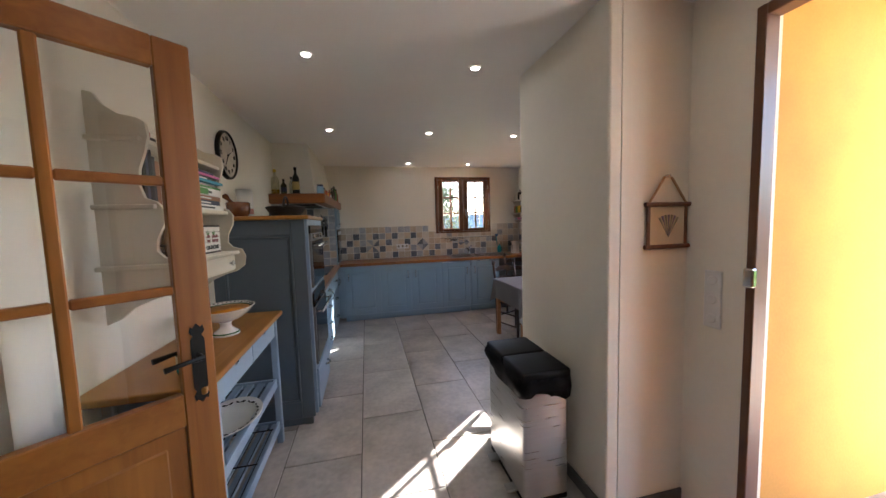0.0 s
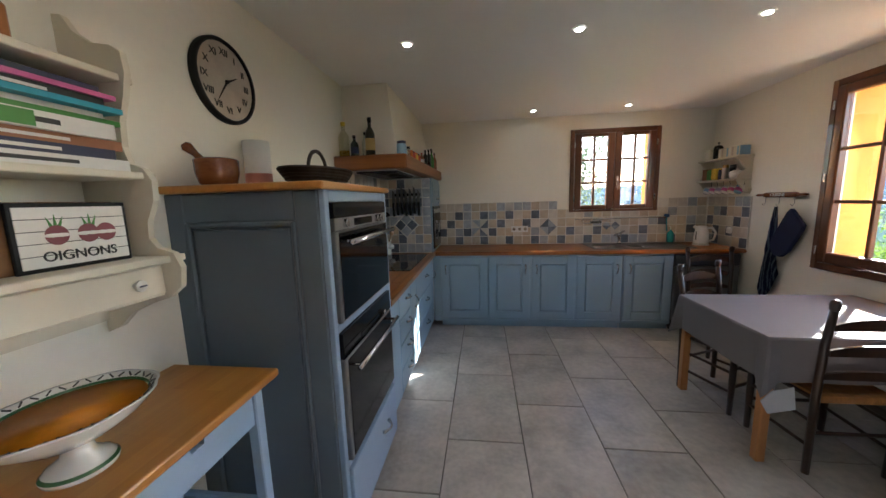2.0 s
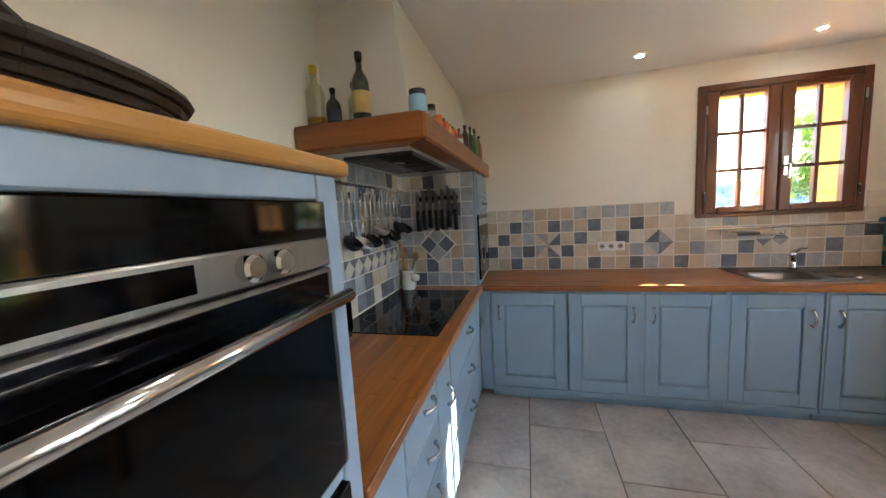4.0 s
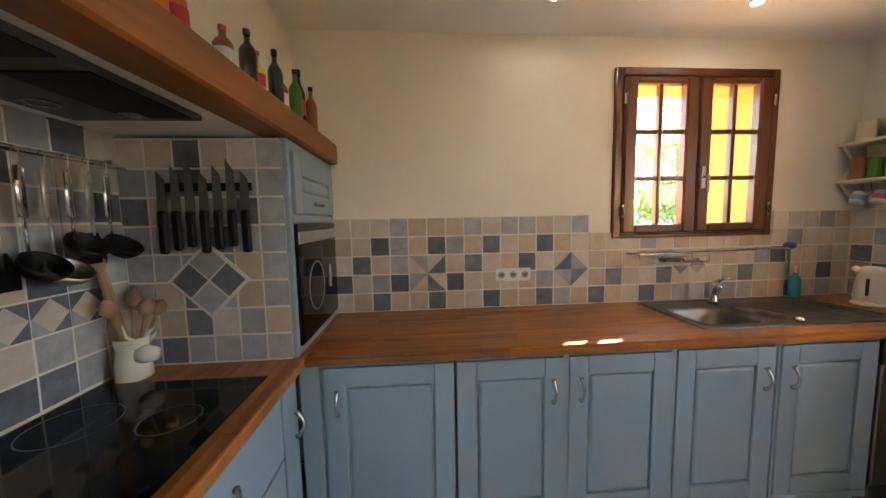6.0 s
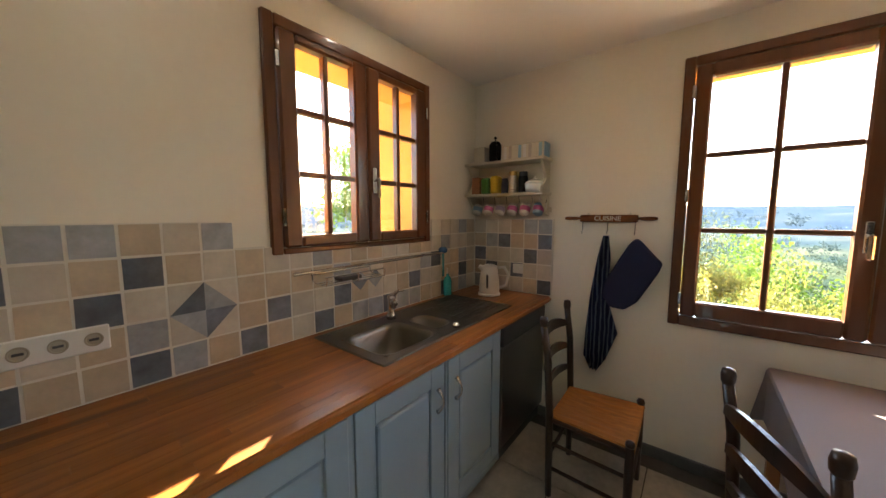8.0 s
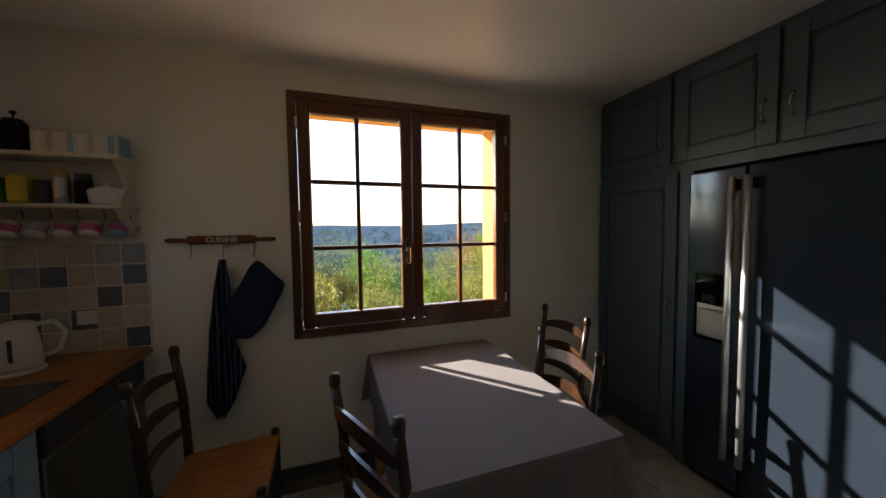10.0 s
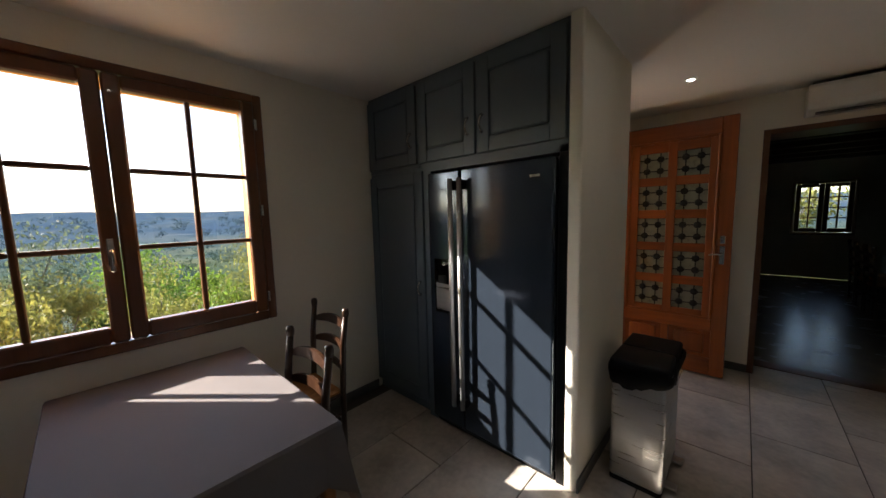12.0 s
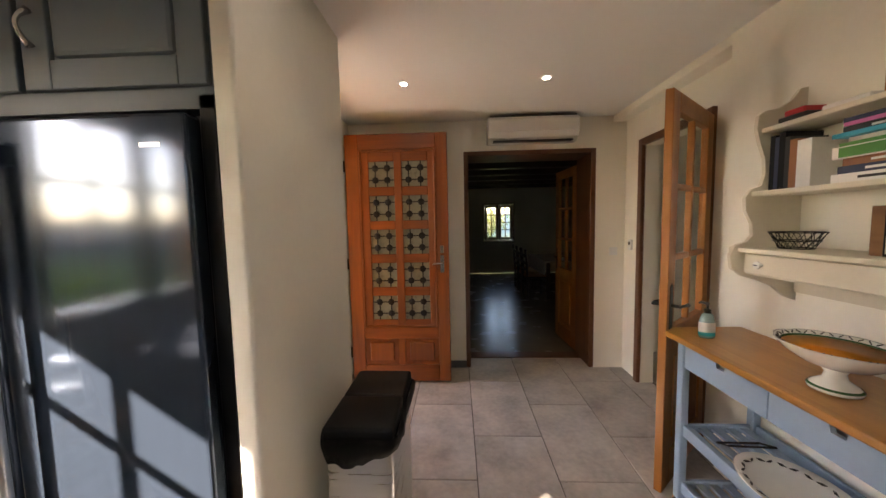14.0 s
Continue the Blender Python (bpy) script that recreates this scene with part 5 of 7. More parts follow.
# dish rail
dr = at_base("sink_rail", (2.4, 6.24, 1.23), "chrome wall rail with a small wire tray", "rail")
part("rail", tube([(1.93, 6.235, 1.238), (3.03, 6.235, 1.244)], 0.008, 8), CHROME, dr)
for x in (1.97, 2.99):
    part("bracket", tube([(x, 6.235, 1.238), (x, 6.295, 1.238)], 0.006, 6), CHROME, dr)
for z, y in ((1.225, 6.13), (1.19, 6.12), (1.19, 6.16), (1.19, 6.20), (1.225, 6.24)):
    part("tray_wire", tube([(2.02, y, z), (2.36, y, z)], 0.003, 5), CHROME, dr)
for x in (2.02, 2.19, 2.36):
    part("tray_wire", tube([(x, 6.24, 1.25), (x, 6.235, 1.20), (x, 6.20, 1.187), (x, 6.12, 1.187), (x, 6.115, 1.228)], 0.003, 5), CHROME, dr)
sp = thing("scourer", box(2.1, 2.22, 6.125, 6.185, 1.194, 1.214, bevel=0.005), GREYPLASTIC, "dark scouring sponge lying in the rail tray", "sponge")


# ---- sockets and switches ----
CUP = paint("socket_cup_cream", (0.38, 0.34, 0.27))


def outlet(place, face, n, label, pitch=0.072, vertical=False):
    o = at_base("wall_socket", place, label, "socket")
    x, y, z = place
    L = pitch * n
    s = -1 if face == 'n' else 1
    if face == 'n':
        part("plate", box(x - L / 2, x + L / 2, y - 0.010, y, z - 0.04, z + 0.04, bevel=0.004), WHITE, o)
        for i in range(n):
            cx = x - L / 2 + pitch * (i + 0.5)
            part("cup", turned([(0.021, 0), (0.021, -0.003), (0.018, -0.003), (0.016, -0.001), (0, -0.001)], (cx, y - 0.010, z), 20, axis='Y'), CUP, o, "round socket cup")
            part("pin_hole", box(cx - 0.011, cx + 0.011, y - 0.0125, y - 0.0105, z - 0.004, z + 0.004, bevel=0.001), GREYPLASTIC, o)
    if face == 'e':
        part("plate", box(x - 0.010, x, y - 0.04, y + 0.04, z - L / 2, z + L / 2, bevel=0.004), WHITE, o)
        for i in range(n):
            part("switch_cap", turned([(0.022, 0), (0.022, -0.004), (0.019, -0.006), (0, -0.006)], (x - 0.010, y, z - L / 2 + pitch * (i + 0.5)), 20, axis='X'), WHITE, o)


outlet((1.246, YN - 0.012, 1.122), 'n', 3, "white triple wall socket set in the tiles")
outlet((XE - 0.012, 5.90, 1.10), 'e', 1, "white single wall socket behind the kettle")
outlet((HX, 1.60, 1.12), 'e', 3, "white column of three light switches", 0.09)

# ---- corner shelf with tins and mugs ----
cs = at_base("corner_shelf", (XE, 5.95, 1.5), "small cream two-tier wall shelf with mug hooks", "shelf")
for z in (1.885, 1.652):
    part("board", box(XE - 0.165, XE, 5.665, YN - 0.006, z - 0.01, z + 0.01, bevel=0.004), CREAM, cs)
for y in (5.69, 6.27):
    part("bracket", plate([(XE, 1.50), (XE - 0.05, 1.52), (XE - 0.09, 1.57), (XE - 0.15, 1.642), (XE - 0.12, 1.70), (XE - 0.06, 1.76), (XE - 0.15, 1.875), (XE - 0.10, 1.875), (XE, 1.875)], y - 0.009, y + 0.009, 'Y'), CREAM, cs)
part("hook_rail", box(XE - 0.02, XE - 0.003, 5.66, YN - 0.01, 1.525, 1.56, bevel=0.003), CREAM, cs)
for i in range(6):
    y = 5.73 + i * 0.10
    mg = at_base("coffee_mug", (XE - 0.075, y, 1.50), "flower-printed china mug hanging under the shelf", "mug", "mugs")
    mcol = (LIGHTBLUE, PINK, CHINA, paint("lilac_glaze", (0.4, 0.35, 0.5)), CHINA, LIGHTBLUE)[i]
    part("cup", turn(turned([(0.026, 0), (0.035, 0.006), (0.037, 0.075), (0.034, 0.075), (0.031, 0.01), (0, 0.008)], (XE - 0.075, y, 1.505), 18), 28, (XE - 0.075, y, 1.54), 'Y'), CHINA if i % 2 else mcol, mg, "", True)
    part("print_band", turn(turned([(0.0374, 0.02), (0.0378, 0.055)], (XE - 0.075, y, 1.505), 18, caps=False), 28, (XE - 0.075, y, 1.54), 'Y'), mcol if i % 2 else PINK, mg)
    part("handle", tube([(XE - 0.075, y - 0.03, 1.575), (XE - 0.07, y - 0.055, 1.59), (XE - 0.06, y - 0.05, 1.545), (XE - 0.06, y - 0.03, 1.53)], 0.005, 6), CHINA, mg)
    part("hook", tube([(XE - 0.065, y - 0.045, 1.642), (XE - 0.06, y - 0.05, 1.60), (XE - 0.075, y - 0.052, 1.59)], 0.002, 5), IRON, mg)
Z1, Z2 = 1.895, 1.662
lt = at_base("striped_tin", (XE - 0.08, 5.86, Z1), "long pastel-striped tin box on the shelf", "tin")
part("body", box(XE - 0.14, XE - 0.04, 5.675, 5.99, Z1, Z1 + 0.10, bevel=0.004), CREAM, lt)
for i in range(8):
    part("stripe", box(XE - 0.1415, XE - 0.139, 5.69 + i * 0.037, 5.712 + i * 0.037, Z1 + 0.006, Z1 + 0.094), (LIGHTBLUE, CREAM, CLOCKFACE, PAPER)[i % 4], lt)
part("end_print", box(XE - 0.138, XE - 0.042, 5.672, 5.676, Z1 + 0.004, Z1 + 0.096), LIGHTBLUE, lt)
cf = at_base("french_press", (XE - 0.09, 6.07, Z1), "black coffee press with a domed lid", "coffee pot")
part("pot", turned([(0.042, 0), (0.044, 0.006), (0.044, 0.12), (0.046, 0.125), (0.03, 0.15), (0, 0.155)], (XE - 0.09, 6.07, Z1), 20), BLACK, cf, "", True)
part("plunger", turned([(0.004, 0.15), (0.004, 0.17), (0.011, 0.175), (0.011, 0.185), (0, 0.19)], (XE - 0.09, 6.07, Z1), 12), BLACK, cf)
part("handle", tube([(XE - 0.12, 6.04, Z1 + 0.12), (XE - 0.15, 6.015, Z1 + 0.10), (XE - 0.145, 6.02, Z1 + 0.04), (XE - 0.12, 6.04, Z1 + 0.02)], 0.008, 6), BLACK, cf, "", True)
thing("storage_box", box(XE - 0.13, XE - 0.03, 6.14, 6.235, Z1, Z1 + 0.12, bevel=0.006), CREAM, "plain cream cardboard box on the shelf", "box")
thing("cereal_packet", box(XE - 0.13, XE - 0.03, 6.18, 6.25, Z2, Z2 + 0.13, bevel=0.003), BROWN, "brown food packet on the shelf", "packet")
thing("tea_packet", box(XE - 0.14, XE - 0.04, 6.10, 6.165, Z2, Z2 + 0.12, bevel=0.012), GREEN, "green food packet on the shelf", "packet")
thing("coffee_packet", turn(box(XE - 0.14, XE - 0.05, 6.02, 6.09, Z2, Z2 + 0.13, bevel=0.015), 0, (0, 0, 0)), YELLOW, "crumpled yellow coffee packet on the shelf", "packet")
jar(XE - 0.10, 5.98, Z2, 0.026, 0.11, NAVYP, NAVYP, "dark blue tin with a lid", "tin")
jar(XE - 0.10, 5.915, Z2, 0.03, 0.155, STEEL, paint("gold_lid", (0.5, 0.35, 0.12)), "steel coffee tin with a gold lid", "tin")
jar(XE - 0.07, 5.85, Z2, 0.034, 0.15, BLACK, GREYPLASTIC, "tall black tin with a dark lid", "tin")
cp = at_base("casserole_dish", (XE - 0.09, 5.755, Z2), "white china casserole dish with a knobbed lid", "dish")
part("dish", turned([(0.05, 0), (0.062, 0.01), (0.068, 0.06), (0.06, 0.065)], (XE - 0.09, 5.755, Z2), 24), CHINA, cp, "", True)
part("lid", turned([(0.07, 0.06), (0.06, 0.075), (0.03, 0.088), (0.01, 0.09), (0.012, 0.105), (0, 0.108)], (XE - 0.09, 5.755, Z2), 24), CHINA, cp, "", True)

# ---- rolling-pin rack with towels ----
rk = at_base("rolling_pin_rack", (XE - 0.03, 5.29, 1.48), "wooden rolling pin rack lettered cuisine, with hooks", "rack")
part("pin", turned([(0.021, -0.165), (0.024, -0.15), (0.024, 0.15), (0.021, 0.165)], (XE - 0.03, 5.29, 1.482), 18, axis='Y'), BOWLWOOD, rk, "", True)
for s in (-1, 1):
    part("grip", tube([(XE - 0.03, 5.29 + s * 0.165, 1.482), (XE - 0.03, 5.29 + s * 0.19, 1.482), (XE - 0.03, 5.29 + s * 0.24, 1.482), (XE - 0.03, 5.29 + s * 0.265, 1.482)], [0.007, 0.011, 0.013, 0.008], 10), BOWLWOOD, rk, "", True)
    part("hanging_loop", tube([(XE - 0.028, 5.29 + s * 0.12, 1.50), (XE - 0.015, 5.29 + s * 0.12, 1.515), (XE - 0.002, 5.29 + s * 0.12, 1.50)], 0.003, 5), PEWTER, rk)
words("CUISINE", 0.042, PAPER, (XE - 0.0545, 5.29, 1.482), (90, 0, -90), rk)
for y in (5.44, 5.29, 5.138):
    part("hook", tube([(XE - 0.03, y, 1.46), (XE - 0.03, y, 1.41), (XE - 0.045, y, 1.385), (XE - 0.06, y, 1.40)], 0.0035, 6), PEWTER, rk)


def hung_cloth(name, y, z, outline, m, label, stripes=0):
    """A towel gathered on a hook, falling in folds. outline: (drop, left, right) widths."""
    bm = bmesh.new()
    n, rows = 16, []
    for d, l, r in outline:
        row = []
        for i in range(n + 1):
            u = i / n
            yy = y + l + (r - l) * u
            fold = 0.016 * math.sin(u * 13 + d * 4) * min(1, 0.3 + d * 2)
            row.append(bm.verts.new((XE - 0.05 + fold, yy, z - d)))
        rows.append(row)
    for a, b in zip(rows, rows[1:]):
        for i in range(n):
            bm.faces.new((a[i], a[i + 1], b[i + 1], b[i]))
    bmesh.ops.solidify(bm, geom=bm.faces[:], thickness=0.006)
    t = at_base(name, (XE - 0.05, y, z - outline[-1][0]), label, "towel")
    part("cloth", bm, m, t, "", True)
    return t


hung_cloth("tea_towel", 5.29, 1.375, ((0, -0.015, 0.02), (0.15, -0.03, 0.05), (0.4, -0.02, 0.085), (0.62, -0.09, 0.10), (0.80, -0.03, 0.105), (0.89, 0.02, 0.06)), STRIPED, "blue and white striped tea towel hanging from a hook")
om = at_base("oven_glove", (XE - 0.05, 5.13, 0.92), "navy blue quilted oven glove hanging from a hook", "oven glove")
gl = plate([(5.125, 1.365), (5.16, 1.33), (5.29, 1.08), (5.30, 1.0), (5.25, 0.925), (5.17, 0.92), (5.10, 0.98), (5.00, 1.17), (4.985, 1.225), (5.02, 1.26), (5.10, 1.35)], XE - 0.072, XE - 0.035, 'X', 0.009)
part("glove", gl, NAVY, om, "", False)


# ---- fridge wall ----
fr = at_base("american_fridge", (2.31, 2.3, 0), "stainless side-by-side fridge freezer with an ice dispenser", "fridge")
part("body", box(1.85, 2.775, 1.88, FR_Y - 0.02, 0.05, 1.845), GREYPLASTIC, fr)
part("door", box(1.853, 2.478, FR_Y - 0.018, FR_Y + 0.045, 0.06, 1.84, bevel=0.012, seg=3), FRIDGE, fr, "brushed steel fridge door")
fz = part("door", box(2.486, 2.772, FR_Y - 0.018, FR_Y + 0.045, 0.06, 1.84, bevel=0.012, seg=3), FRIDGE, fr, "brushed steel freezer door")
part("dispenser", box(2.545, 2.72, FR_Y + 0.045, FR_Y + 0.05, 0.87, 1.25, bevel=0.002), BLACKGLASS, fz, "black ice and water dispenser")
part("dispenser_well", box(2.56, 2.705, FR_Y + 0.049, FR_Y + 0.053, 0.89, 1.08, bevel=0.002), STEEL, fz)
part("dispenser_tap", box(2.60, 2.665, FR_Y + 0.05, FR_Y + 0.075, 1.09, 1.14, bevel=0.006), BLACK, fz)
for hx in (2.445, 2.52):
    part("handle", tube([(hx, FR_Y + 0.098, 0.25), (hx, FR_Y + 0.102, 1.0), (hx, FR_Y + 0.098, 1.78)], 0.016, 10), FRIDGE_BAR, fr, "long steel bar handle", True)
    for z in (0.28, 1.74):
        part("handle_mount", box(hx - 0.014, hx + 0.014, FR_Y + 0.04, FR_Y + 0.10, z - 0.03, z + 0.03, bevel=0.005), BLACK, fr)
part("brand_plate", box(1.93, 1.99, FR_Y + 0.045, FR_Y + 0.0465, 1.745, 1.757), PEWTER, fr)
part("kick_grille", box(1.86, 2.77, FR_Y - 0.03, FR_Y - 0.01, 0.0, 0.055), BLACK, fr)
sur = at_base("fridge_surround", (2.6, 2.4, 0), "dark painted frame around the fridge", "cabinet frame")
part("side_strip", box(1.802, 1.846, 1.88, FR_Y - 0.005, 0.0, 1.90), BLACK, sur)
part("top_strip", box(1.802, 2.86, 1.88, FR_Y - 0.005, 1.862, 1.90), BLUE_D, sur)
part("side_strip", box(2.782, 2.86, 1.88, FR_Y - 0.005, 0.0, 1.862), BLUE_D, sur)
lard = at_base("larder_cupboard", (3.19, 2.3, 0), "tall dark blue-grey larder cupboard with a panelled door", "cupboard")
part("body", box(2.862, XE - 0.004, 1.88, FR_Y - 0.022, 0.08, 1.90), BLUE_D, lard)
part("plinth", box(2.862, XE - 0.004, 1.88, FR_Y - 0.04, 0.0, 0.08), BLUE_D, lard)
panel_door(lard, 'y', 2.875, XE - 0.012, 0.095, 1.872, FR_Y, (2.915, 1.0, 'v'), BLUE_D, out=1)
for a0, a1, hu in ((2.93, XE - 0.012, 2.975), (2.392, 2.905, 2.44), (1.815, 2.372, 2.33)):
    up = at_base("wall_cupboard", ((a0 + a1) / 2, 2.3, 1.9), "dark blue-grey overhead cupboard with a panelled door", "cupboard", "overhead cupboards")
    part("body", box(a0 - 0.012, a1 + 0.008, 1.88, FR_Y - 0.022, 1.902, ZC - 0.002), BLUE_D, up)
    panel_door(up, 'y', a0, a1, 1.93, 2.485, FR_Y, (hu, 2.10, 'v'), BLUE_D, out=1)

# ---- pedal bin ----
B0, B1, C0, C1 = 1.36, 1.64, 1.89, 2.40
bn = at_base("pedal_bin", (1.5, 2.14, 0), "tall brushed steel pedal bin with black twin lids", "bin")
part("body", box(B0 + 0.008, B1 - 0.008, C0 + 0.012, C1 - 0.012, 0.025, 0.655, bevel=0.022, seg=4), STEEL, bn, "brushed steel body", True)
part("base", box(B0 + 0.012, B1 - 0.012, C0 + 0.016, C1 - 0.016, 0, 0.03, bevel=0.006), BLACK, bn)
part("collar", box(B0 + 0.002, B1 - 0.002, C0 + 0.004, C1 - 0.004, 0.645, 0.675, bevel=0.008), BLACK, bn)
for a, b in ((C0, (C0 + C1) / 2 - 0.003), ((C0 + C1) / 2 + 0.003, C1)):
    part("lid", box(B0, B1, a, b, 0.672, 0.735, bevel=0.014, seg=3), BLACK, bn, "black domed lid", True)
bag = bmesh.new()
rb_ = random.Random(31)
rows_ = []
for k_, (z, o) in enumerate(((0.60, 0.004), (0.645, 0.014), (0.675, 0.017), (0.70, 0.008))):
    ring_ = []
    for i in range(44):
        u = i / 44 * 2 * math.pi
        cx, cy_ = math.cos(u), math.sin(u)
        q = max(abs(cx), abs(cy_))
        w_ = o + 0.006 * math.sin(5 * u + k_) + rb_.uniform(-0.003, 0.004)
        ring_.append(bag.verts.new(((B0 + B1) / 2 + cx / q * ((B1 - B0) / 2 + w_), (C0 + C1) / 2 + cy_ / q * ((C1 - C0) / 2 + w_), z + (0.02 * math.sin(3 * u + 1) + rb_.uniform(-0.008, 0.008) if k_ == 0 else 0))))
    rows_.append(ring_)
for a, b in zip(rows_, rows_[1:]):
    for i in range(44):
        bag.faces.new((a[i], a[(i + 1) % 44], b[(i + 1) % 44], b[i]))
bmesh.ops.solidify(bag, geom=bag.faces[:], thickness=0.002)
part("bin_liner", bag, BLACK, bn, "black liner folded over the rim", True)
for y in (C0 + 0.13, C1 - 0.13):
    part("pedal", box(B0 - 0.045, B0 + 0.02, y - 0.03, y + 0.03, 0.02, 0.036, bevel=0.005), STEEL, bn)

# ---- table and chairs ----
TX0, TX1, TY0, TY1, TT = 2.265, 3.425, 3.715, 4.52, 0.75
tb = at_base("dining_table", (2.86, 4.14, 0), "wooden dining table under a grey tablecloth", "table")
part("tabletop", box(TX0 + 0.005, TX1 - 0.005, TY0 + 0.005, TY1 - 0.005, TT - 0.03, TT, bevel=0.004), TABLEWOOD, tb)
for y in (TY0 + 0.06, TY1 - 0.08):
    part("apron", box(TX0 + 0.05, TX1 - 0.05, y, y + 0.02, TT - 0.13, TT - 0.03), TABLEWOOD, tb)
for x, y in ((TX0 + 0.045, TY0 + 0.045), (TX0 + 0.045, TY1 - 0.045), (TX1 - 0.045, TY0 + 0.045), (TX1 - 0.045, TY1 - 0.045)):
    part("leg", box(x - 0.025, x + 0.025, y - 0.025, y + 0.025, 0, TT - 0.03, bevel=0.006), TABLEWOOD, tb)
tc = bmesh.new()
top_o = rounded(TX0, TX1, TY0, TY1, 0.012, 2)
n_o = len(top_o)


def densify(o, k):
    out = []
    for i in range(len(o)):
        a, b = o[i], o[(i + 1) % len(o)]
        m_ = max(1, int(math.hypot(b[0] - a[0], b[1] - a[1]) / k))
        out += [(a[0] + (b[0] - a[0]) * j / m_, a[1] + (b[1] - a[1]) * j / m_) for j in range(m_)]
    return out


ring0 = densify(top_o, 0.05)
cxm, cym = (TX0 + TX1) / 2, (TY0 + TY1) / 2
rows = [[tc.verts.new((x, y, TT + 0.004)) for x, y in ring0]]
for k_, d in enumerate((0.012, 0.08, 0.16, 0.25)):
    row = []
    for i, (x, y) in enumerate(ring0):
        dx = max(0, abs(x - cxm) - (TX1 - TX0) / 2 + 0.03) / 0.03
        dy = max(0, abs(y - cym) - (TY1 - TY0) / 2 + 0.03) / 0.03
        corner = min(dx, dy)
        out_ = 0.006 + 0.02 * d * math.sin(i * 0.9) + 0.22 * d * corner
        drop = d * (1.0 + 0.32 * corner)
        ux, uy = (math.copysign(min(dx, 1), x - cxm), math.copysign(min(dy, 1), y - cym))
        row.append(tc.verts.new((x + ux * out_, y + uy * out_, TT + 0.004 - drop)))
    rows.append(row)
for a, b in zip(rows, rows[1:]):
    for i in range(len(a)):
        tc.faces.new((a[i], a[(i + 1) % len(a)], b[(i + 1) % len(a)], b[i]))
tc.faces.new(rows[0][::-1])
bmesh.ops.recalc_face_normals(tc, faces=tc.faces)
cl = at_base("tablecloth", (2.86, 4.14, TT), "dark grey oilcloth tablecloth hanging over the table edges", "tablecloth")
part("cloth", tc, CLOTH, cl)
part("turned_hem", plate([(TX0 + 0.00, TT - 0.27), (TX0 + 0.10, TT - 0.245), (TX0 + 0.12, TT - 0.37), (TX0 - 0.01, TT - 0.40), (TX0 - 0.05, TT - 0.33)], TY0 - 0.055, TY0 - 0.05, 'Y'), CLOTH_IN, cl, "pale lining of the folded corner")

# ladder-back chair, built once about its own base, back towards -y
ch = at_base("ladder_back_chair", (0, 0, 0), "dark-stained ladder-back chair with a woven rush seat", "chair", "chairs round the table")
H = 0.98
for s in (-1, 1):
    part("back_post", tube([(0.19 * s, -0.18, 0), (0.195 * s, -0.185, 0.45), (0.20 * s, -0.20, 0.75), (0.205 * s, -0.225, H - 0.05)], [0.017, 0.019, 0.019, 0.017], 10), DARKWOOD, ch, "", True)
    part("finial", turned([(0.013, -0.055), (0.02, -0.045), (0.022, -0.02), (0.018, 0.0), (0.0, 0.006)], (0.206 * s, -0.226, H), 12), DARKWOOD, ch, "", True)
    part("front_leg", tube([(0.215 * s, 0.19, 0), (0.215 * s, 0.19, 0.25), (0.215 * s, 0.19, 0.455)], [0.015, 0.020, 0.019], 10), DARKWOOD, ch, "", True)
    part("leg_knob", turned([(0.018, 0.0), (0.022, 0.012), (0.016, 0.028), (0, 0.032)], (0.215 * s, 0.19, 0.452), 12), DARKWOOD, ch, "", True)
    for z in (0.16, 0.30):
        part("side_stretcher", tube([(0.19 * s, -0.18, z), (0.215 * s, 0.19, z)], 0.010, 7), DARKWOOD, ch)
    part("seat_rail", tube([(0.19 * s, -0.18, 0.43), (0.215 * s, 0.19, 0.43)], 0.014, 7), DARKWOOD, ch)
for z in (0.20, 0.33):
    part("front_stretcher", tube([(-0.215, 0.19, z), (0.215, 0.19, z)], 0.011, 7), DARKWOOD, ch)
part("back_stretcher", tube([(-0.19, -0.18, 0.24), (0.19, -0.18, 0.24)], 0.010, 7), DARKWOOD, ch)
for z, hh in ((0.86, 0.075), (0.72, 0.07), (0.585, 0.06)):
    n = 12
    bm = bmesh.new()
    fr_, bk_ = [], []
    for i in range(n + 1):
        u = i / n
        x = -0.195 + 0.39 * u
        y = -0.205 - 0.025 * math.sin(math.pi * u) - 0.03 * (z - 0.6) / 0.3
        up_ = hh * (0.45 + 0.55 * math.sin(math.pi * u) ** 0.8)
        lowz = 0.012 * math.sin(math.pi * u)
        fr_.append((bm.verts.new((x, y + 0.007, z - hh * 0.45 + lowz)), bm.verts.new((x, y + 0.007, z - hh * 0.45 + up_))))
        bk_.append((bm.verts.new((x, y - 0.007, z - hh * 0.45 + lowz)), bm.verts.new((x, y - 0.007, z - hh * 0.45 + up_))))
    for i in range(n):
        bm.faces.new((fr_[i][0], fr_[i + 1][0], fr_[i + 1][1], fr_[i][1]))
        bm.faces.new((bk_[i][1], bk_[i + 1][1], bk_[i + 1][0], bk_[i][0]))
        bm.faces.new((fr_[i][1], fr_[i + 1][1], bk_[i + 1][1], bk_[i][1]))
        bm.faces.new((bk_[i][0], bk_[i + 1][0], fr_[i + 1][0], fr_[i][0]))
    bm.faces.new((fr_[0][0], fr_[0][1], bk_[0][1], bk_[0][0]))
    bm.faces.new((fr_[n][1], fr_[n][0], bk_[n][0], bk_[n][1]))
    part("ladder_slat", bm, DARKWOOD, ch, "curved back slat")
st = bmesh.new()
N = 14
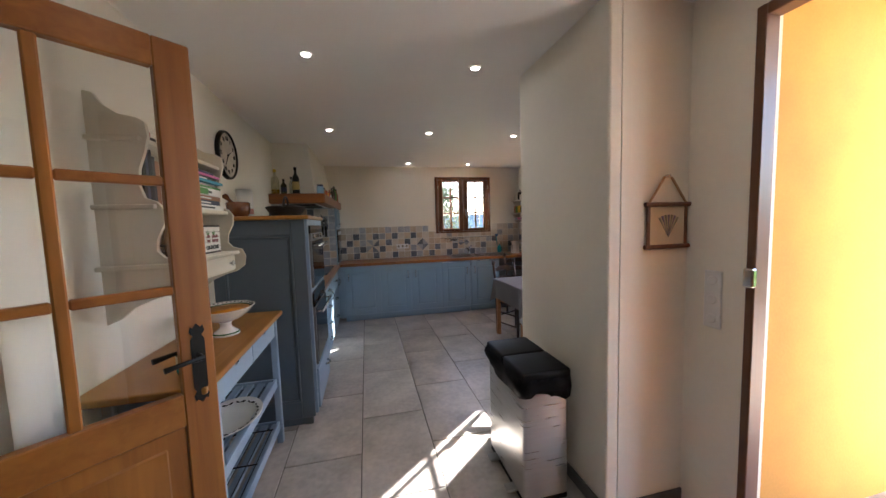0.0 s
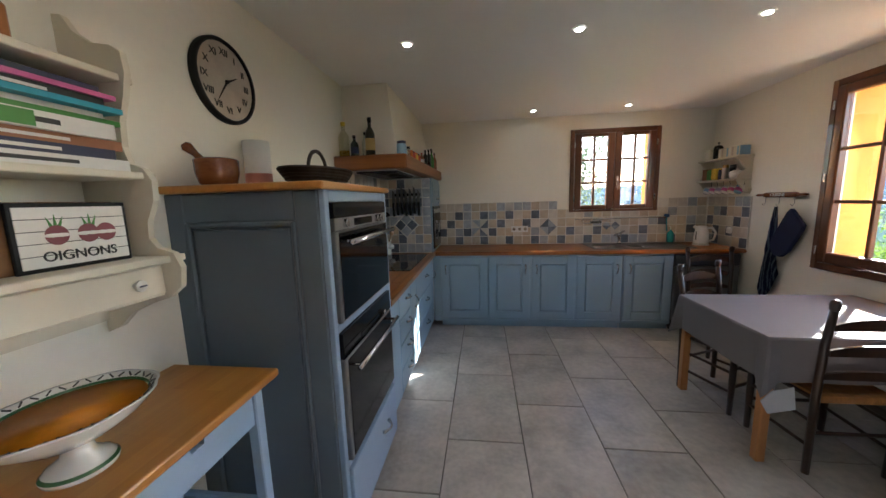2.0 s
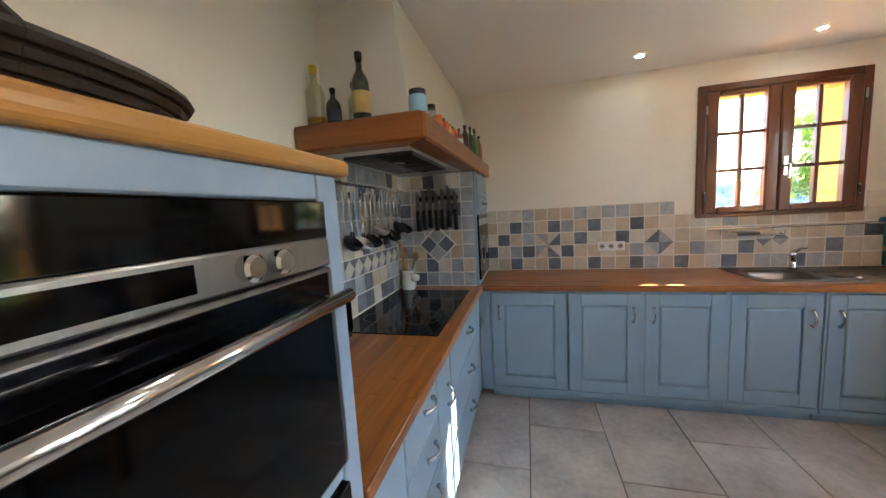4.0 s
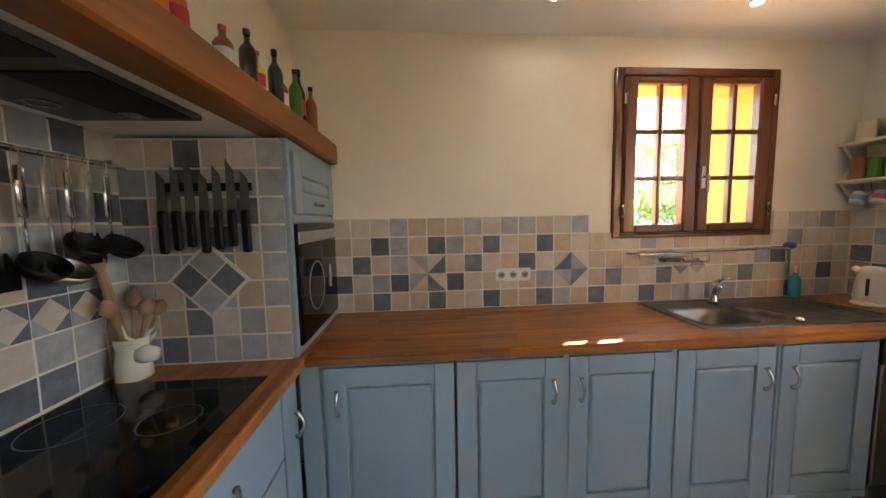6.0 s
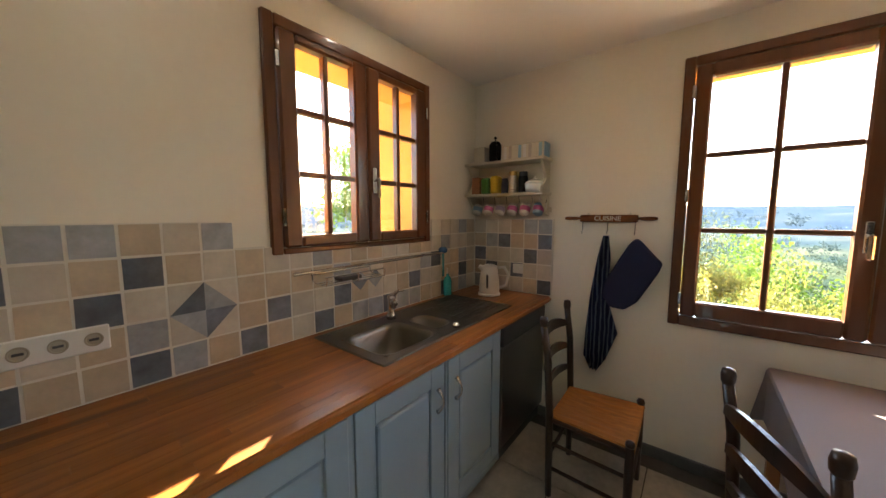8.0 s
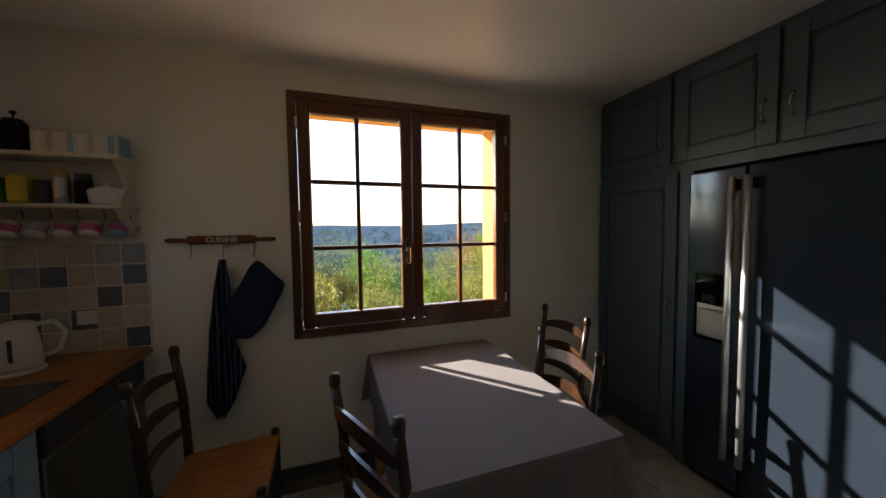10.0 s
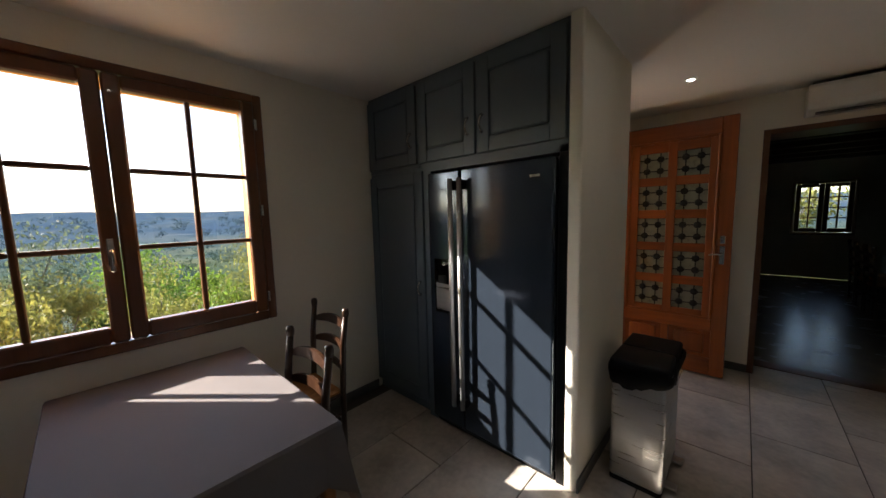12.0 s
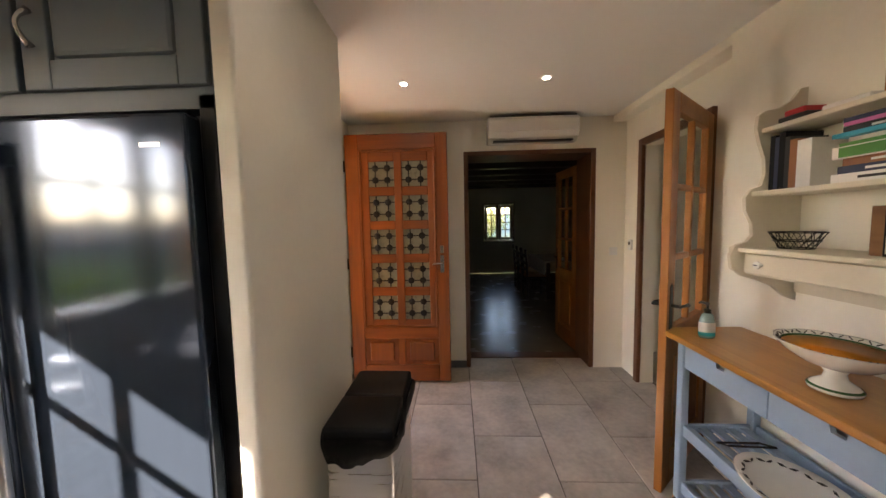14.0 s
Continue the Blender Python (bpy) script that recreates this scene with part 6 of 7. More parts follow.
corner_ = [(-0.185, -0.185), (0.185, -0.185), (0.215, 0.205), (-0.215, 0.205)]
lev = []
for k_ in range(8):
    q = k_ / 7
    lev.append([st.verts.new((x * (1 - q) + 0.0 * q, y * (1 - q) + 0.01 * q, 0.452 - 0.016 * q + (0.0035 if k_ % 2 else 0))) for x, y in corner_])
for a, b in zip(lev, lev[1:]):
    for i in range(4):
        st.faces.new((a[i], a[(i + 1) % 4], b[(i + 1) % 4], b[i]))
skirt = [st.verts.new((x * 1.03, y * 1.03, 0.437)) for x, y in corner_]
under = [st.verts.new((x, y, 0.415)) for x, y in corner_]
for a, b in ((skirt, lev[0]), (under, skirt)):
    for i in range(4):
        st.faces.new((a[i], a[(i + 1) % 4], b[(i + 1) % 4], b[i]))
st.faces.new(under[::-1])
bmesh.ops.remove_doubles(st, verts=st.verts, dist=1e-5)
part("seat", st, RUSH, ch, "woven golden rush seat")


def chair_at(x0, y0, x1, y1):
    """Pose from where the tops of the back posts stand: left then right, seen from behind the back."""
    a = math.degrees(math.atan2(y1 - y0, x1 - x0))
    m_ = pose((x0 + x1) / 2, (y0 + y1) / 2, 0, 0, 0, a)
    return m_ @ Matrix.Translation((0, 0.226, 0))


ch.matrix_basis = chair_at(2.475, 3.635, 2.88, 3.635)
copy_thing(ch, chair_at(2.95, 3.265, 3.355, 3.265))
copy_thing(ch, chair_at(2.655, 4.725, 2.27, 4.55))
copy_thing(ch, chair_at(3.235, 5.445, 2.83, 5.435))

# ---- cream bookshelf on the wall ----
bs = at_base("wall_bookshelf", (XW, 2.4, 1.14), "cream painted wall shelf with scrolled sides and a small drawer", "shelf")
S0, S1, SD = 2.03, 2.755, XW + 0.205
side = [(XW, 2.07), (XW + 0.03, 2.065), (XW + 0.06, 2.02), (XW + 0.11, 1.985), (XW + 0.17, 1.975), (XW + 0.20, 1.955), (XW + 0.205, 1.90), (XW + 0.19, 1.84), (XW + 0.165, 1.77), (XW + 0.16, 1.70), (XW + 0.175, 1.65), (XW + 0.215, 1.635), (XW + 0.24, 1.60),
        (XW + 0.235, 1.54), (XW + 0.205, 1.48), (XW + 0.20, 1.43), (XW + 0.225, 1.40), (XW + 0.275, 1.385), (XW + 0.295, 1.34), (XW + 0.285, 1.28), (XW + 0.24, 1.245), (XW + 0.17, 1.225), (XW + 0.10, 1.195), (XW + 0.05, 1.15), (XW, 1.13)]
for y in (S0, S1):
    part("side_board", plate(side, y - 0.009, y + 0.009, 'Y'), CREAM, bs)
for z, d, o in ((1.888, 0.185, 0.03), (1.614, 0.215, 0.03), (1.366, 0.262, 0.045)):
    part("shelf_board", box(XW, XW + d, S0 - o, S1 + o, z - 0.010, z + 0.010, bevel=0.003), CREAM, bs)
part("drawer_case", box(XW, XW + 0.225, S0 + 0.009, S1 - 0.009, 1.255, 1.355), CREAM, bs)
dr_ = part("drawer_front", box(XW + 0.224, XW + 0.236, S0 + 0.012, S1 - 0.012, 1.262, 1.350, bevel=0.003), CREAM, bs)
for y in (S0 + 0.10, S1 - 0.10):
    part("knob", turned([(0.007, 0), (0.006, 0.010), (0.016, 0.016), (0.016, 0.024), (0, 0.028)], (XW + 0.236, y, 1.306), 16, axis='X'), CHINA, dr_, "white china knob with a blue cross")
    part("knob_mark", box(XW + 0.2635, XW + 0.265, y - 0.010, y + 0.010, 1.304, 1.308), NAVYP, dr_)
part("back_apron", box(XW, XW + 0.012, S0 + 0.009, S1 - 0.009, 1.17, 1.255), CREAM, bs)

BZ = 1.624
flat_books = [(0.030, PAPER, 0.20), (0.027, NAVYP, 0.19), (0.026, BROWN, 0.185), (0.040, PAPER, 0.20), (0.014, GREEN, 0.19), (0.018, PAPER, 0.17), (0.014, TURQ, 0.205), (0.024, DARKINK, 0.18), (0.012, PINK, 0.19), (0.02, NAVYP, 0.17)]
z = BZ
for i, (h, m, w) in enumerate(flat_books):
    y0, y1 = 2.335 + 0.01 * (i % 3), 2.725 - 0.012 * ((i * 2) % 4)
    bk = at_base("cookery_book", (XW + 0.1, 2.5, z), "large cookery book lying flat in the stack", "book", "stacked books")
    part("page_block", box(XW + 0.01, XW + w - 0.004, y0 + 0.004, y1 - 0.003, z + 0.002, z + h - 0.002), PAPER, bk, "page block")
    part("cover", box(XW + 0.008, XW + w, y0, y1, z, z + 0.0022), m, bk)
    part("cover", box(XW + 0.008, XW + w, y0, y1, z + h - 0.0022, z + h), m, bk)
    part("spine", box(XW + w - 0.003, XW + w, y0, y1, z + 0.0022, z + h - 0.0022), m, bk)
    if h > 0.02:
        part("spine_print", box(XW + w, XW + w + 0.0006, y0 + 0.08, y1 - 0.12, z + h * 0.35, z + h * 0.65), DARKINK if m is PAPER else PAPER, bk)
    if i == 3:
        part("spine_band", box(XW + w, XW + w + 0.0009, y0 + 0.02, y0 + 0.20, z + 0.003, z + h - 0.003), GREEN, bk)
    z += h
y = 2.055
for i, (w, h, m) in enumerate(((0.022, 0.235, BLACK), (0.018, 0.225, NAVYP), (0.026, 0.24, BLACK), (0.020, 0.215, DARKINK), (0.03, 0.20, BROWN), (0.055, 0.19, PAPER))):
    bk = at_base("upright_book", (XW + 0.1, y, BZ), "dark-backed book standing upright on the shelf", "book", "standing books")
    part("cover", box(XW + 0.01, XW + 0.16, y, y + 0.0025, BZ, BZ + h), m, bk)
    part("cover", box(XW + 0.01, XW + 0.16, y + w - 0.003, y + w - 0.0005, BZ, BZ + h), m, bk)
    part("spine", box(XW + 0.157, XW + 0.16, y + 0.0025, y + w - 0.003, BZ, BZ + h), m, bk)
    part("page_block", box(XW + 0.012, XW + 0.157, y + 0.0025, y + w - 0.003, BZ + 0.003, BZ + h - 0.004), PAPER, bk)
    y += w
TZ2 = 1.898
kb = at_base("knife_block", (XW + 0.09, 2.50, TZ2), "small wooden block with a carved wooden bird", "ornament")
part("block", box(XW + 0.03, XW + 0.15, 2.42, 2.56, TZ2, TZ2 + 0.085, bevel=0.006), PINE, kb)
part("carving", tube([(XW + 0.09, 2.47, TZ2 + 0.08), (XW + 0.09, 2.48, TZ2 + 0.115), (XW + 0.09, 2.50, TZ2 + 0.14), (XW + 0.09, 2.52, TZ2 + 0.13)], [0.018, 0.027, 0.024, 0.008], 10), SPOONWOOD, kb, "", True)
thing("red_box", box(XW + 0.03, XW + 0.15, 2.07, 2.19, TZ2, TZ2 + 0.03, bevel=0.004), DARKINK, "dark flat box on the top shelf", "box")
thing("red_packet", box(XW + 0.05, XW + 0.14, 2.085, 2.17, TZ2 + 0.03, TZ2 + 0.055, bevel=0.004), RED, "small red packet on the flat box", "packet")
thing("folded_paper", box(XW + 0.02, XW + 0.16, 2.25, 2.40, TZ2, TZ2 + 0.022, bevel=0.004), PAPER, "white paper stack on the top shelf", "paper")
PZ = 1.376
# crate with a painted onion sign
oc_ = at_base("onion_crate", (XW + 0.14, 2.57, PZ), "small wooden crate with a painted onion sign", "crate")
part("box", box(XW + 0.02, XW + 0.155, 2.42, 2.70, PZ, PZ + 0.165, bevel=0.003), wood("crate_wood", (0.16, 0.07, 0.025), (0.3, 0.15, 0.06), 1, 0.7), oc_)
sg = part("sign_board", box(XW + 0.162, XW + 0.172, 2.47, 2.715, PZ, PZ + 0.163, bevel=0.002), BLACK, oc_, "black-framed sign board")
for i in range(5):
    part("slat", box(XW + 0.172, XW + 0.1745, 2.479, 2.706, PZ + 0.010 + i * 0.0288, PZ + 0.0372 + i * 0.0288, bevel=0.0008), PAPER, sg, "white painted slat")
words("OIGNONS", 0.034, DARKINK, (XW + 0.176, 2.595, PZ + 0.034), (90, 0, 90), sg)
for y in (2.55, 2.615, 2.655):
    part("painted_onion", turned([(0.0, 0), (0.016, 0.001), (0.024, 0.0015), (0.0, 0.0016)], (XW + 0.1745, y, PZ + 0.085), 20, axis='X'), paint("onion_red", (0.20, 0.05, 0.06)), sg)
    for k_ in (-1, 1):
        part("painted_skin", turned([(0.004, 0), (0.005, 0.0012), (0, 0.0014)], (XW + 0.1757, y + 0.009 * k_, PZ + 0.085), 10, axis='X', squash=3.5), PAPER, sg)
for y in (2.55, 2.62):
    for k_ in (-1, 0, 1):
        part("painted_leaf", plate([(y - 0.004 + 0.006 * k_, PZ + 0.103), (y + 0.004 + 0.006 * k_, PZ + 0.103), (y + 0.016 * k_, PZ + 0.135 - 0.006 * abs(k_))], XW + 0.1746, XW + 0.176, 'X'), GREEN, sg)
wr = at_base("wire_basket", (XW + 0.13, 2.16, PZ), "black wire basket on the shelf", "basket")
for r, h in ((0.05, 0.004), (0.065, 0.035), (0.08, 0.07)):
    part("hoop", tube([(XW + 0.13 + r * math.cos(a * math.pi / 12), 2.16 + 1.15 * r * math.sin(a * math.pi / 12), PZ + h) for a in range(25)], 0.0025, 5), IRON, wr)
for i in range(16):
    a, b = i * math.pi / 8, i * math.pi / 8 + 0.5
    part("wire", tube([(XW + 0.13 + 0.05 * math.cos(a), 2.16 + 0.0575 * math.sin(a), PZ + 0.004), (XW + 0.13 + 0.08 * math.cos(b), 2.16 + 0.092 * math.sin(b), PZ + 0.07)], 0.0014, 4), IRON, wr)
    part("wire", tube([(XW + 0.13 + 0.05 * math.cos(b), 2.16 + 0.0575 * math.sin(b), PZ + 0.004), (XW + 0.13 + 0.08 * math.cos(a), 2.16 + 0.092 * math.sin(a), PZ + 0.07)], 0.0014, 4), IRON, wr)

# ---- sideboard trolley ----
G0, G1, GX0, GX1, GZ = 1.775, 2.93, XW + 0.012, 0.015, 0.925
sb = at_base("kitchen_trolley", (-0.2, 2.35, 0), "pale blue kitchen trolley with drawers and a beech top", "trolley")
part("top", box(GX0, GX1, G0, G1, GZ - 0.03, GZ, bevel=0.007, seg=2), BEECH, sb, "oiled beech top")
L0, L1 = 1.90, 2.865
for x in (GX0 + 0.035, GX1 - 0.045):
    for y in (L0 + 0.02, L1 - 0.02):
        part("leg", box(x - 0.02, x + 0.02, y - 0.02, y + 0.02, 0.0 if y > 2.5 else 0.06, GZ - 0.03, bevel=0.004), BLUE_L, sb)
part("drawer_case", box(GX0 + 0.03, GX1 - 0.05, L0 + 0.02, L1 - 0.02, GZ - 0.155, GZ - 0.03), BLUE_L, sb)
ym = (L0 + L1) / 2
for a, b in ((L0 + 0.045, ym - 0.003), (ym + 0.003, L1 - 0.045)):
    d = part("drawer_front", plate([(a, GZ - 0.153), (b, GZ - 0.153), (b, GZ - 0.035), ((a + b) / 2 + 0.028, GZ - 0.035), ((a + b) / 2 + 0.02, GZ - 0.068), ((a + b) / 2 - 0.02, GZ - 0.068), ((a + b) / 2 - 0.028, GZ - 0.035), (a, GZ - 0.035)], GX1 - 0.05, GX1 - 0.032, 'X'), BLUE_L, sb)
    # black sheet behind the cut-out paints the shade in the hollow
    part("finger_notch", box(GX1 - 0.052, GX1 - 0.05, (a + b) / 2 - 0.026, (a + b) / 2 + 0.026, GZ - 0.067, GZ - 0.036), BLACK, d, "black sheet for the shade inside the finger notch")
for z in (0.44, 0.135):
    for x in (GX0 + 0.03, GX1 - 0.05):
        part("shelf_rail", box(x - 0.008, x + 0.012, L0 + 0.04, L1 - 0.04, z - 0.03, z + 0.03, bevel=0.003), BLUE_L, sb)
    for y in (L0 + 0.02, L1 - 0.02):
        part("shelf_end", box(GX0 + 0.055, GX1 - 0.065, y - 0.008, y + 0.008, z - 0.02, z + 0.02), BLUE_L, sb)
    for i in range(5):
        x = GX0 + 0.065 + i * 0.068
        part("shelf_slat", box(x, x + 0.045, L0 + 0.02, L1 - 0.02, z - 0.008, z + 0.006, bevel=0.002), BLUE_L, sb)
for x in (GX0 + 0.035, GX1 - 0.045):
    part("wheel", turned([(0.034, -0.012), (0.036, -0.006), (0.036, 0.006), (0.034, 0.012)], (x, L0 + 0.02, 0.036), 22, axis='X'), PINE, sb, "wooden wheel")
# footed dish
dx_, dy_ = -0.165, 2.452
fd = at_base("footed_dish", (dx_, dy_, GZ), "large footed earthenware dish with an ochre inside", "dish")
part("foot", turned([(0.064, 0), (0.066, 0.008), (0.053, 0.02), (0.03, 0.036), (0.026, 0.054), (0.038, 0.07)], (dx_, dy_, GZ), 36), CHINA, fd, "white glazed foot", True)
part("foot_band", turned([(0.0657, 0.0095), (0.0605, 0.0155)], (dx_, dy_, GZ), 36, caps=False), GREENGLAZE, fd)
rb = bmesh.new()
prof = [(0.037, 0.068), (0.082, 0.083), (0.122, 0.112), (0.137, 0.135), (0.141, 0.140), (0.135, 0.139)]
NR = 64
rr_ = []
for r, h in prof:
    rr_.append([rb.verts.new((dx_ + r * (1 + (0.045 * abs(math.sin(4 * a)) if r > 0.125 else 0)) * math.cos(a), dy_ + 1.12 * r * (1 + (0.045 * abs(math.sin(4 * a)) if r > 0.125 else 0)) * math.sin(a), GZ + h)) for a in [2 * math.pi * i / NR for i in range(NR)]])
for a, b in zip(rr_, rr_[1:]):
    for i in range(NR):
        rb.faces.new((a[i], a[(i + 1) % NR], b[(i + 1) % NR], b[i]))
part("rim", rb, CHINA, fd, "scalloped white rim", True)
part("inner_rim", turned([(0.136, 0.1385), (0.127, 0.130)], (dx_, dy_, GZ), 48, squash=1.12, caps=False), CHINA, fd, "", True)
part("green_band", turned([(0.127, 0.1302), (0.122, 0.1252)], (dx_, dy_, GZ), 48, squash=1.12, caps=False), GREENGLAZE, fd)
part("inside", turned([(0.122, 0.1252), (0.085, 0.102), (0.04, 0.092), (0, 0.090)], (dx_, dy_, GZ), 48, squash=1.12), YGLAZE, fd, "ochre glazed inside", True)
for i in range(40):
    a = 2 * math.pi * i / 40
    p = Vector((dx_ + 0.1315 * math.cos(a), dy_ + 1.12 * 0.1315 * math.sin(a), GZ + 0.1355))
    t_ = Vector((-math.sin(a), math.cos(a), 0)) * 0.005 + Vector((math.cos(a), math.sin(a), 0.8)) * 0.004 * (1 if i % 2 else -1)
    part("rim_stroke", tube([p - t_, p + t_], 0.0022, 4), BLACKGLAZE, fd)
for ox, oy, an in ((0.033, 0.037, 20), (-0.037, -0.022, 200), (0.015, -0.055, 100)):
    for k_ in range(5):
        a = radians(an + k_ * 55)
        c0_ = Vector((dx_ + ox, dy_ + oy, GZ + 0.104))
        part("olive_leaf", tube([c0_, c0_ + Vector((math.cos(a) * 0.017, math.sin(a) * 0.017, 0.003)), c0_ + Vector((math.cos(a) * 0.036, math.sin(a) * 0.036, 0.010))], [0.002, 0.009, 0.001], 6), BLACKGLAZE, fd)
fd.scale = (1.02, 1.02, 1.12)
# soap pump bottle
sx_, sy_ = -0.12, 1.94
sd = at_base("soap_dispenser", (sx_, sy_, GZ), "clear hand soap bottle with a black pump", "soap bottle")
part("body", turned([(0.034, 0), (0.037, 0.006), (0.036, 0.08), (0.026, 0.115), (0.013, 0.125)], (sx_, sy_, GZ), 22, squash=0.7), mat("pale_soap", (0.20, 0.30, 0.30), 0.15, vary=0.05, bump=0, coat=0.5), sd, "pale translucent bottle", True)
part("label", turned([(0.0372, 0.03), (0.0368, 0.078)], (sx_, sy_, GZ), 22, squash=0.7, caps=False), PAPER, sd)
part("label_band", turned([(0.0376, 0.012), (0.0376, 0.03)], (sx_, sy_, GZ), 22, squash=0.7, caps=False), AQUA, sd)
part("pump_collar", turned([(0.015, 0.122), (0.015, 0.14), (0.006, 0.142), (0.006, 0.165)], (sx_, sy_, GZ), 14), BLACK, sd)
part("pump_spout", tube([(sx_, sy_ + 0.004, GZ + 0.168), (sx_ + 0.01, sy_ - 0.03, GZ + 0.170), (sx_ + 0.012, sy_ - 0.04, GZ + 0.162)], [0.009, 0.007, 0.005], 7), BLACK, sd)
# platter on the trolley shelf
px_, py_, pz_ = -0.155, 2.37, 0.45
pl = at_base("oval_platter", (px_, py_, pz_), "large cream platter painted with olive sprigs", "platter")
part("plate", turned([(0.09, 0), (0.10, 0.004), (0.13, 0.017), (0.162, 0.038), (0.158, 0.042), (0.126, 0.022), (0.094, 0.011), (0, 0.009)], (px_, py_, pz_), 48, squash=1.3), CHINA, pl, "", True)
for i in range(26):
    a = 2 * math.pi * i / 26
    p = Vector((px_ + 0.135 * math.cos(a), py_ + 1.3 * 0.135 * math.sin(a), pz_ + 0.0295))
    d = Vector((-math.sin(a + 0.5 * (-1) ** i), 1.45 * math.cos(a + 0.5 * (-1) ** i), 0)).normalized() * 0.017
    part("painted_leaf", tube([p - d, p, p + d], [0.001, 0.0055, 0.001], 5), BLACKGLAZE, pl)
thing("wire_rack", tube([(-0.3, 2.05, 0.452), (-0.1, 2.06, 0.46), (-0.09, 2.14, 0.50), (-0.28, 2.15, 0.50), (-0.3, 2.05, 0.452)], 0.005, 6), IRON, "dark metal ring handle on the trolley shelf", "rack")
tr_ = at_base("serving_tray", (-0.2, 2.4, 0.142), "dark wire tray on the lower trolley shelf", "tray")
for i in range(7):
    part("wire", tube([(-0.36 + i * 0.05, 2.1, 0.148), (-0.36 + i * 0.05, 2.75, 0.148)], 0.003, 5), IRON, tr_)
for y in (2.1, 2.42, 2.75):
    part("wire", tube([(-0.37, y, 0.152), (-0.05, y, 0.152)], 0.004, 5), IRON, tr_)


# ---- doors ----
def leafed(bm, hinge, angle):
    """Swing a leaf, drawn from the hinge along +x with its face towards -y, to its angle."""
    bmesh.ops.transform(bm, verts=bm.verts, matrix=Matrix.Translation(hinge) @ Matrix.Rotation(radians(angle), 4, 'Z'))
    return bm


def glazed_door(name, hinge, angle, w, h, label, cols=2):
    d = at_base(name, hinge, label, "door")

    def p(n_, bm, m, par=d, lab=""):
        return part(n_, leafed(bm, hinge, angle), m, par, lab)

    s, t = 0.105, 0.02
    p("stile", box(0, s, -t, t, 0.01, h, bevel=0.004), PINE)
    p("stile", box(w - s, w, -t, t, 0.01, h, bevel=0.004), PINE)
    for z0, z1 in ((h - 0.10, h), (0.80, 0.92), (0.01, 0.20)):
        p("rail", box(s, w - s, -t, t, z0, z1, bevel=0.004), PINE_H)
    pn = p("panel", box(s + 0.002, w - s - 0.002, -0.008, 0.008, 0.20, 0.80), PINE)
    p("raised_field", box(s + 0.055, w - s - 0.055, -0.014, 0.014, 0.255, 0.745, bevel=0.008), PINE, pn)
    g0, g1, z0, z1 = s, w - s, 0.92, h - 0.10
    for i in range(1, cols):
        x = g0 + (g1 - g0) * i / cols
        p("glazing_bar", box(x - 0.016, x + 0.016, -0.017, 0.017, z0, z1, bevel=0.005), PINE)
    for r in range(1, 3):
        z = z0 + (z1 - z0) * r / 3
        for i in range(cols):
            a, b = g0 + (g1 - g0) * i / cols, g0 + (g1 - g0) * (i + 1) / cols
            p("glazing_bar", box(a + (0.016 if i else 0), b - (0.016 if i < cols - 1 else 0), -0.016, 0.016, z - 0.016, z + 0.016, bevel=0.005), PINE_H)
    for r in range(3):
        for i in range(cols):
            a, b = g0 + (g1 - g0) * i / cols, g0 + (g1 - g0) * (i + 1) / cols
            gp = p("pane", box(a, b, -0.002, 0.002, z0 + (z1 - z0) * r / 3, z0 + (z1 - z0) * (r + 1) / 3), PANE)
            gp.visible_shadow = False
    hz = 1.03
    for sd_ in (-1, 1):
        outl = []
        for u, v in ((0, 0.14), (0.012, 0.125), (0.02, 0.13), (0.024, 0.11), (0.014, 0.095), (0.022, 0.08), (0.022, -0.10), (0.014, -0.115), (0.024, -0.13), (0.02, -0.15), (0.012, -0.145), (0, -0.16)):
            outl.append((u, v))
        outl = outl + [(-u, v) for u, v in outl[::-1] if u > 0]
        ep = p("escutcheon", plate([(w - 0.052 + u, hz + v) for u, v in outl], sd_ * t, sd_ * (t + 0.003), 'Y'), IRON, d, "ornate black iron lock plate")
        p("lever", tube([(w - 0.052, sd_ * t, hz + 0.02), (w - 0.052, sd_ * (t + 0.045), hz + 0.02), (w - 0.10, sd_ * (t + 0.052), hz + 0.02), (w - 0.165, sd_ * (t + 0.048), hz + 0.012)], [0.010, 0.009, 0.008, 0.011], 8), IRON, ep, "black iron lever")
    return d


glazed_door("glazed_inner_door", Vector((-0.53, 1.345, 0)), 41.0, 0.735, 2.165, "pine half-glazed inner door standing open")
glazed_door("glazed_living_door", Vector((-0.25, YS - 0.42, 0)), -86.0, 0.62, 2.13, "pine half-glazed door standing open into the dark room")
# door frames
for nm, q in (("trim_side_door", ((-0.57, -0.53, 0.50, 0.56, 0, 2.22), (-0.57, -0.53, 1.30, 1.36, 0, 2.22), (-0.57, -0.53, 0.56, 1.30, 2.16, 2.22))),
              ("trim_double_door", ((-0.27, -0.225, YS - 0.4, YS + 0.004, 0, 2.22), (0.985, 1.03, YS - 0.4, YS + 0.004, 0, 2.22), (-0.225, 0.985, YS - 0.4, YS + 0.004, 2.175, 2.22))),
              ("trim_front_door", ((HX - 0.005, HX + 0.07, 0.60, 0.645, 0, 2.33), (HX - 0.005, HX + 0.07, 1.435, 1.47, 0, 2.33), (HX - 0.005, HX + 0.07, 0.645, 1.435, 2.285, 2.33)))):
    f = at_base(nm, (0, 0, 0), "brown stained wooden door frame", "door frame", kind="structure")
    for a in q:
        part("jamb", box(*a, bevel=0.004), BROWNFRAME, f)
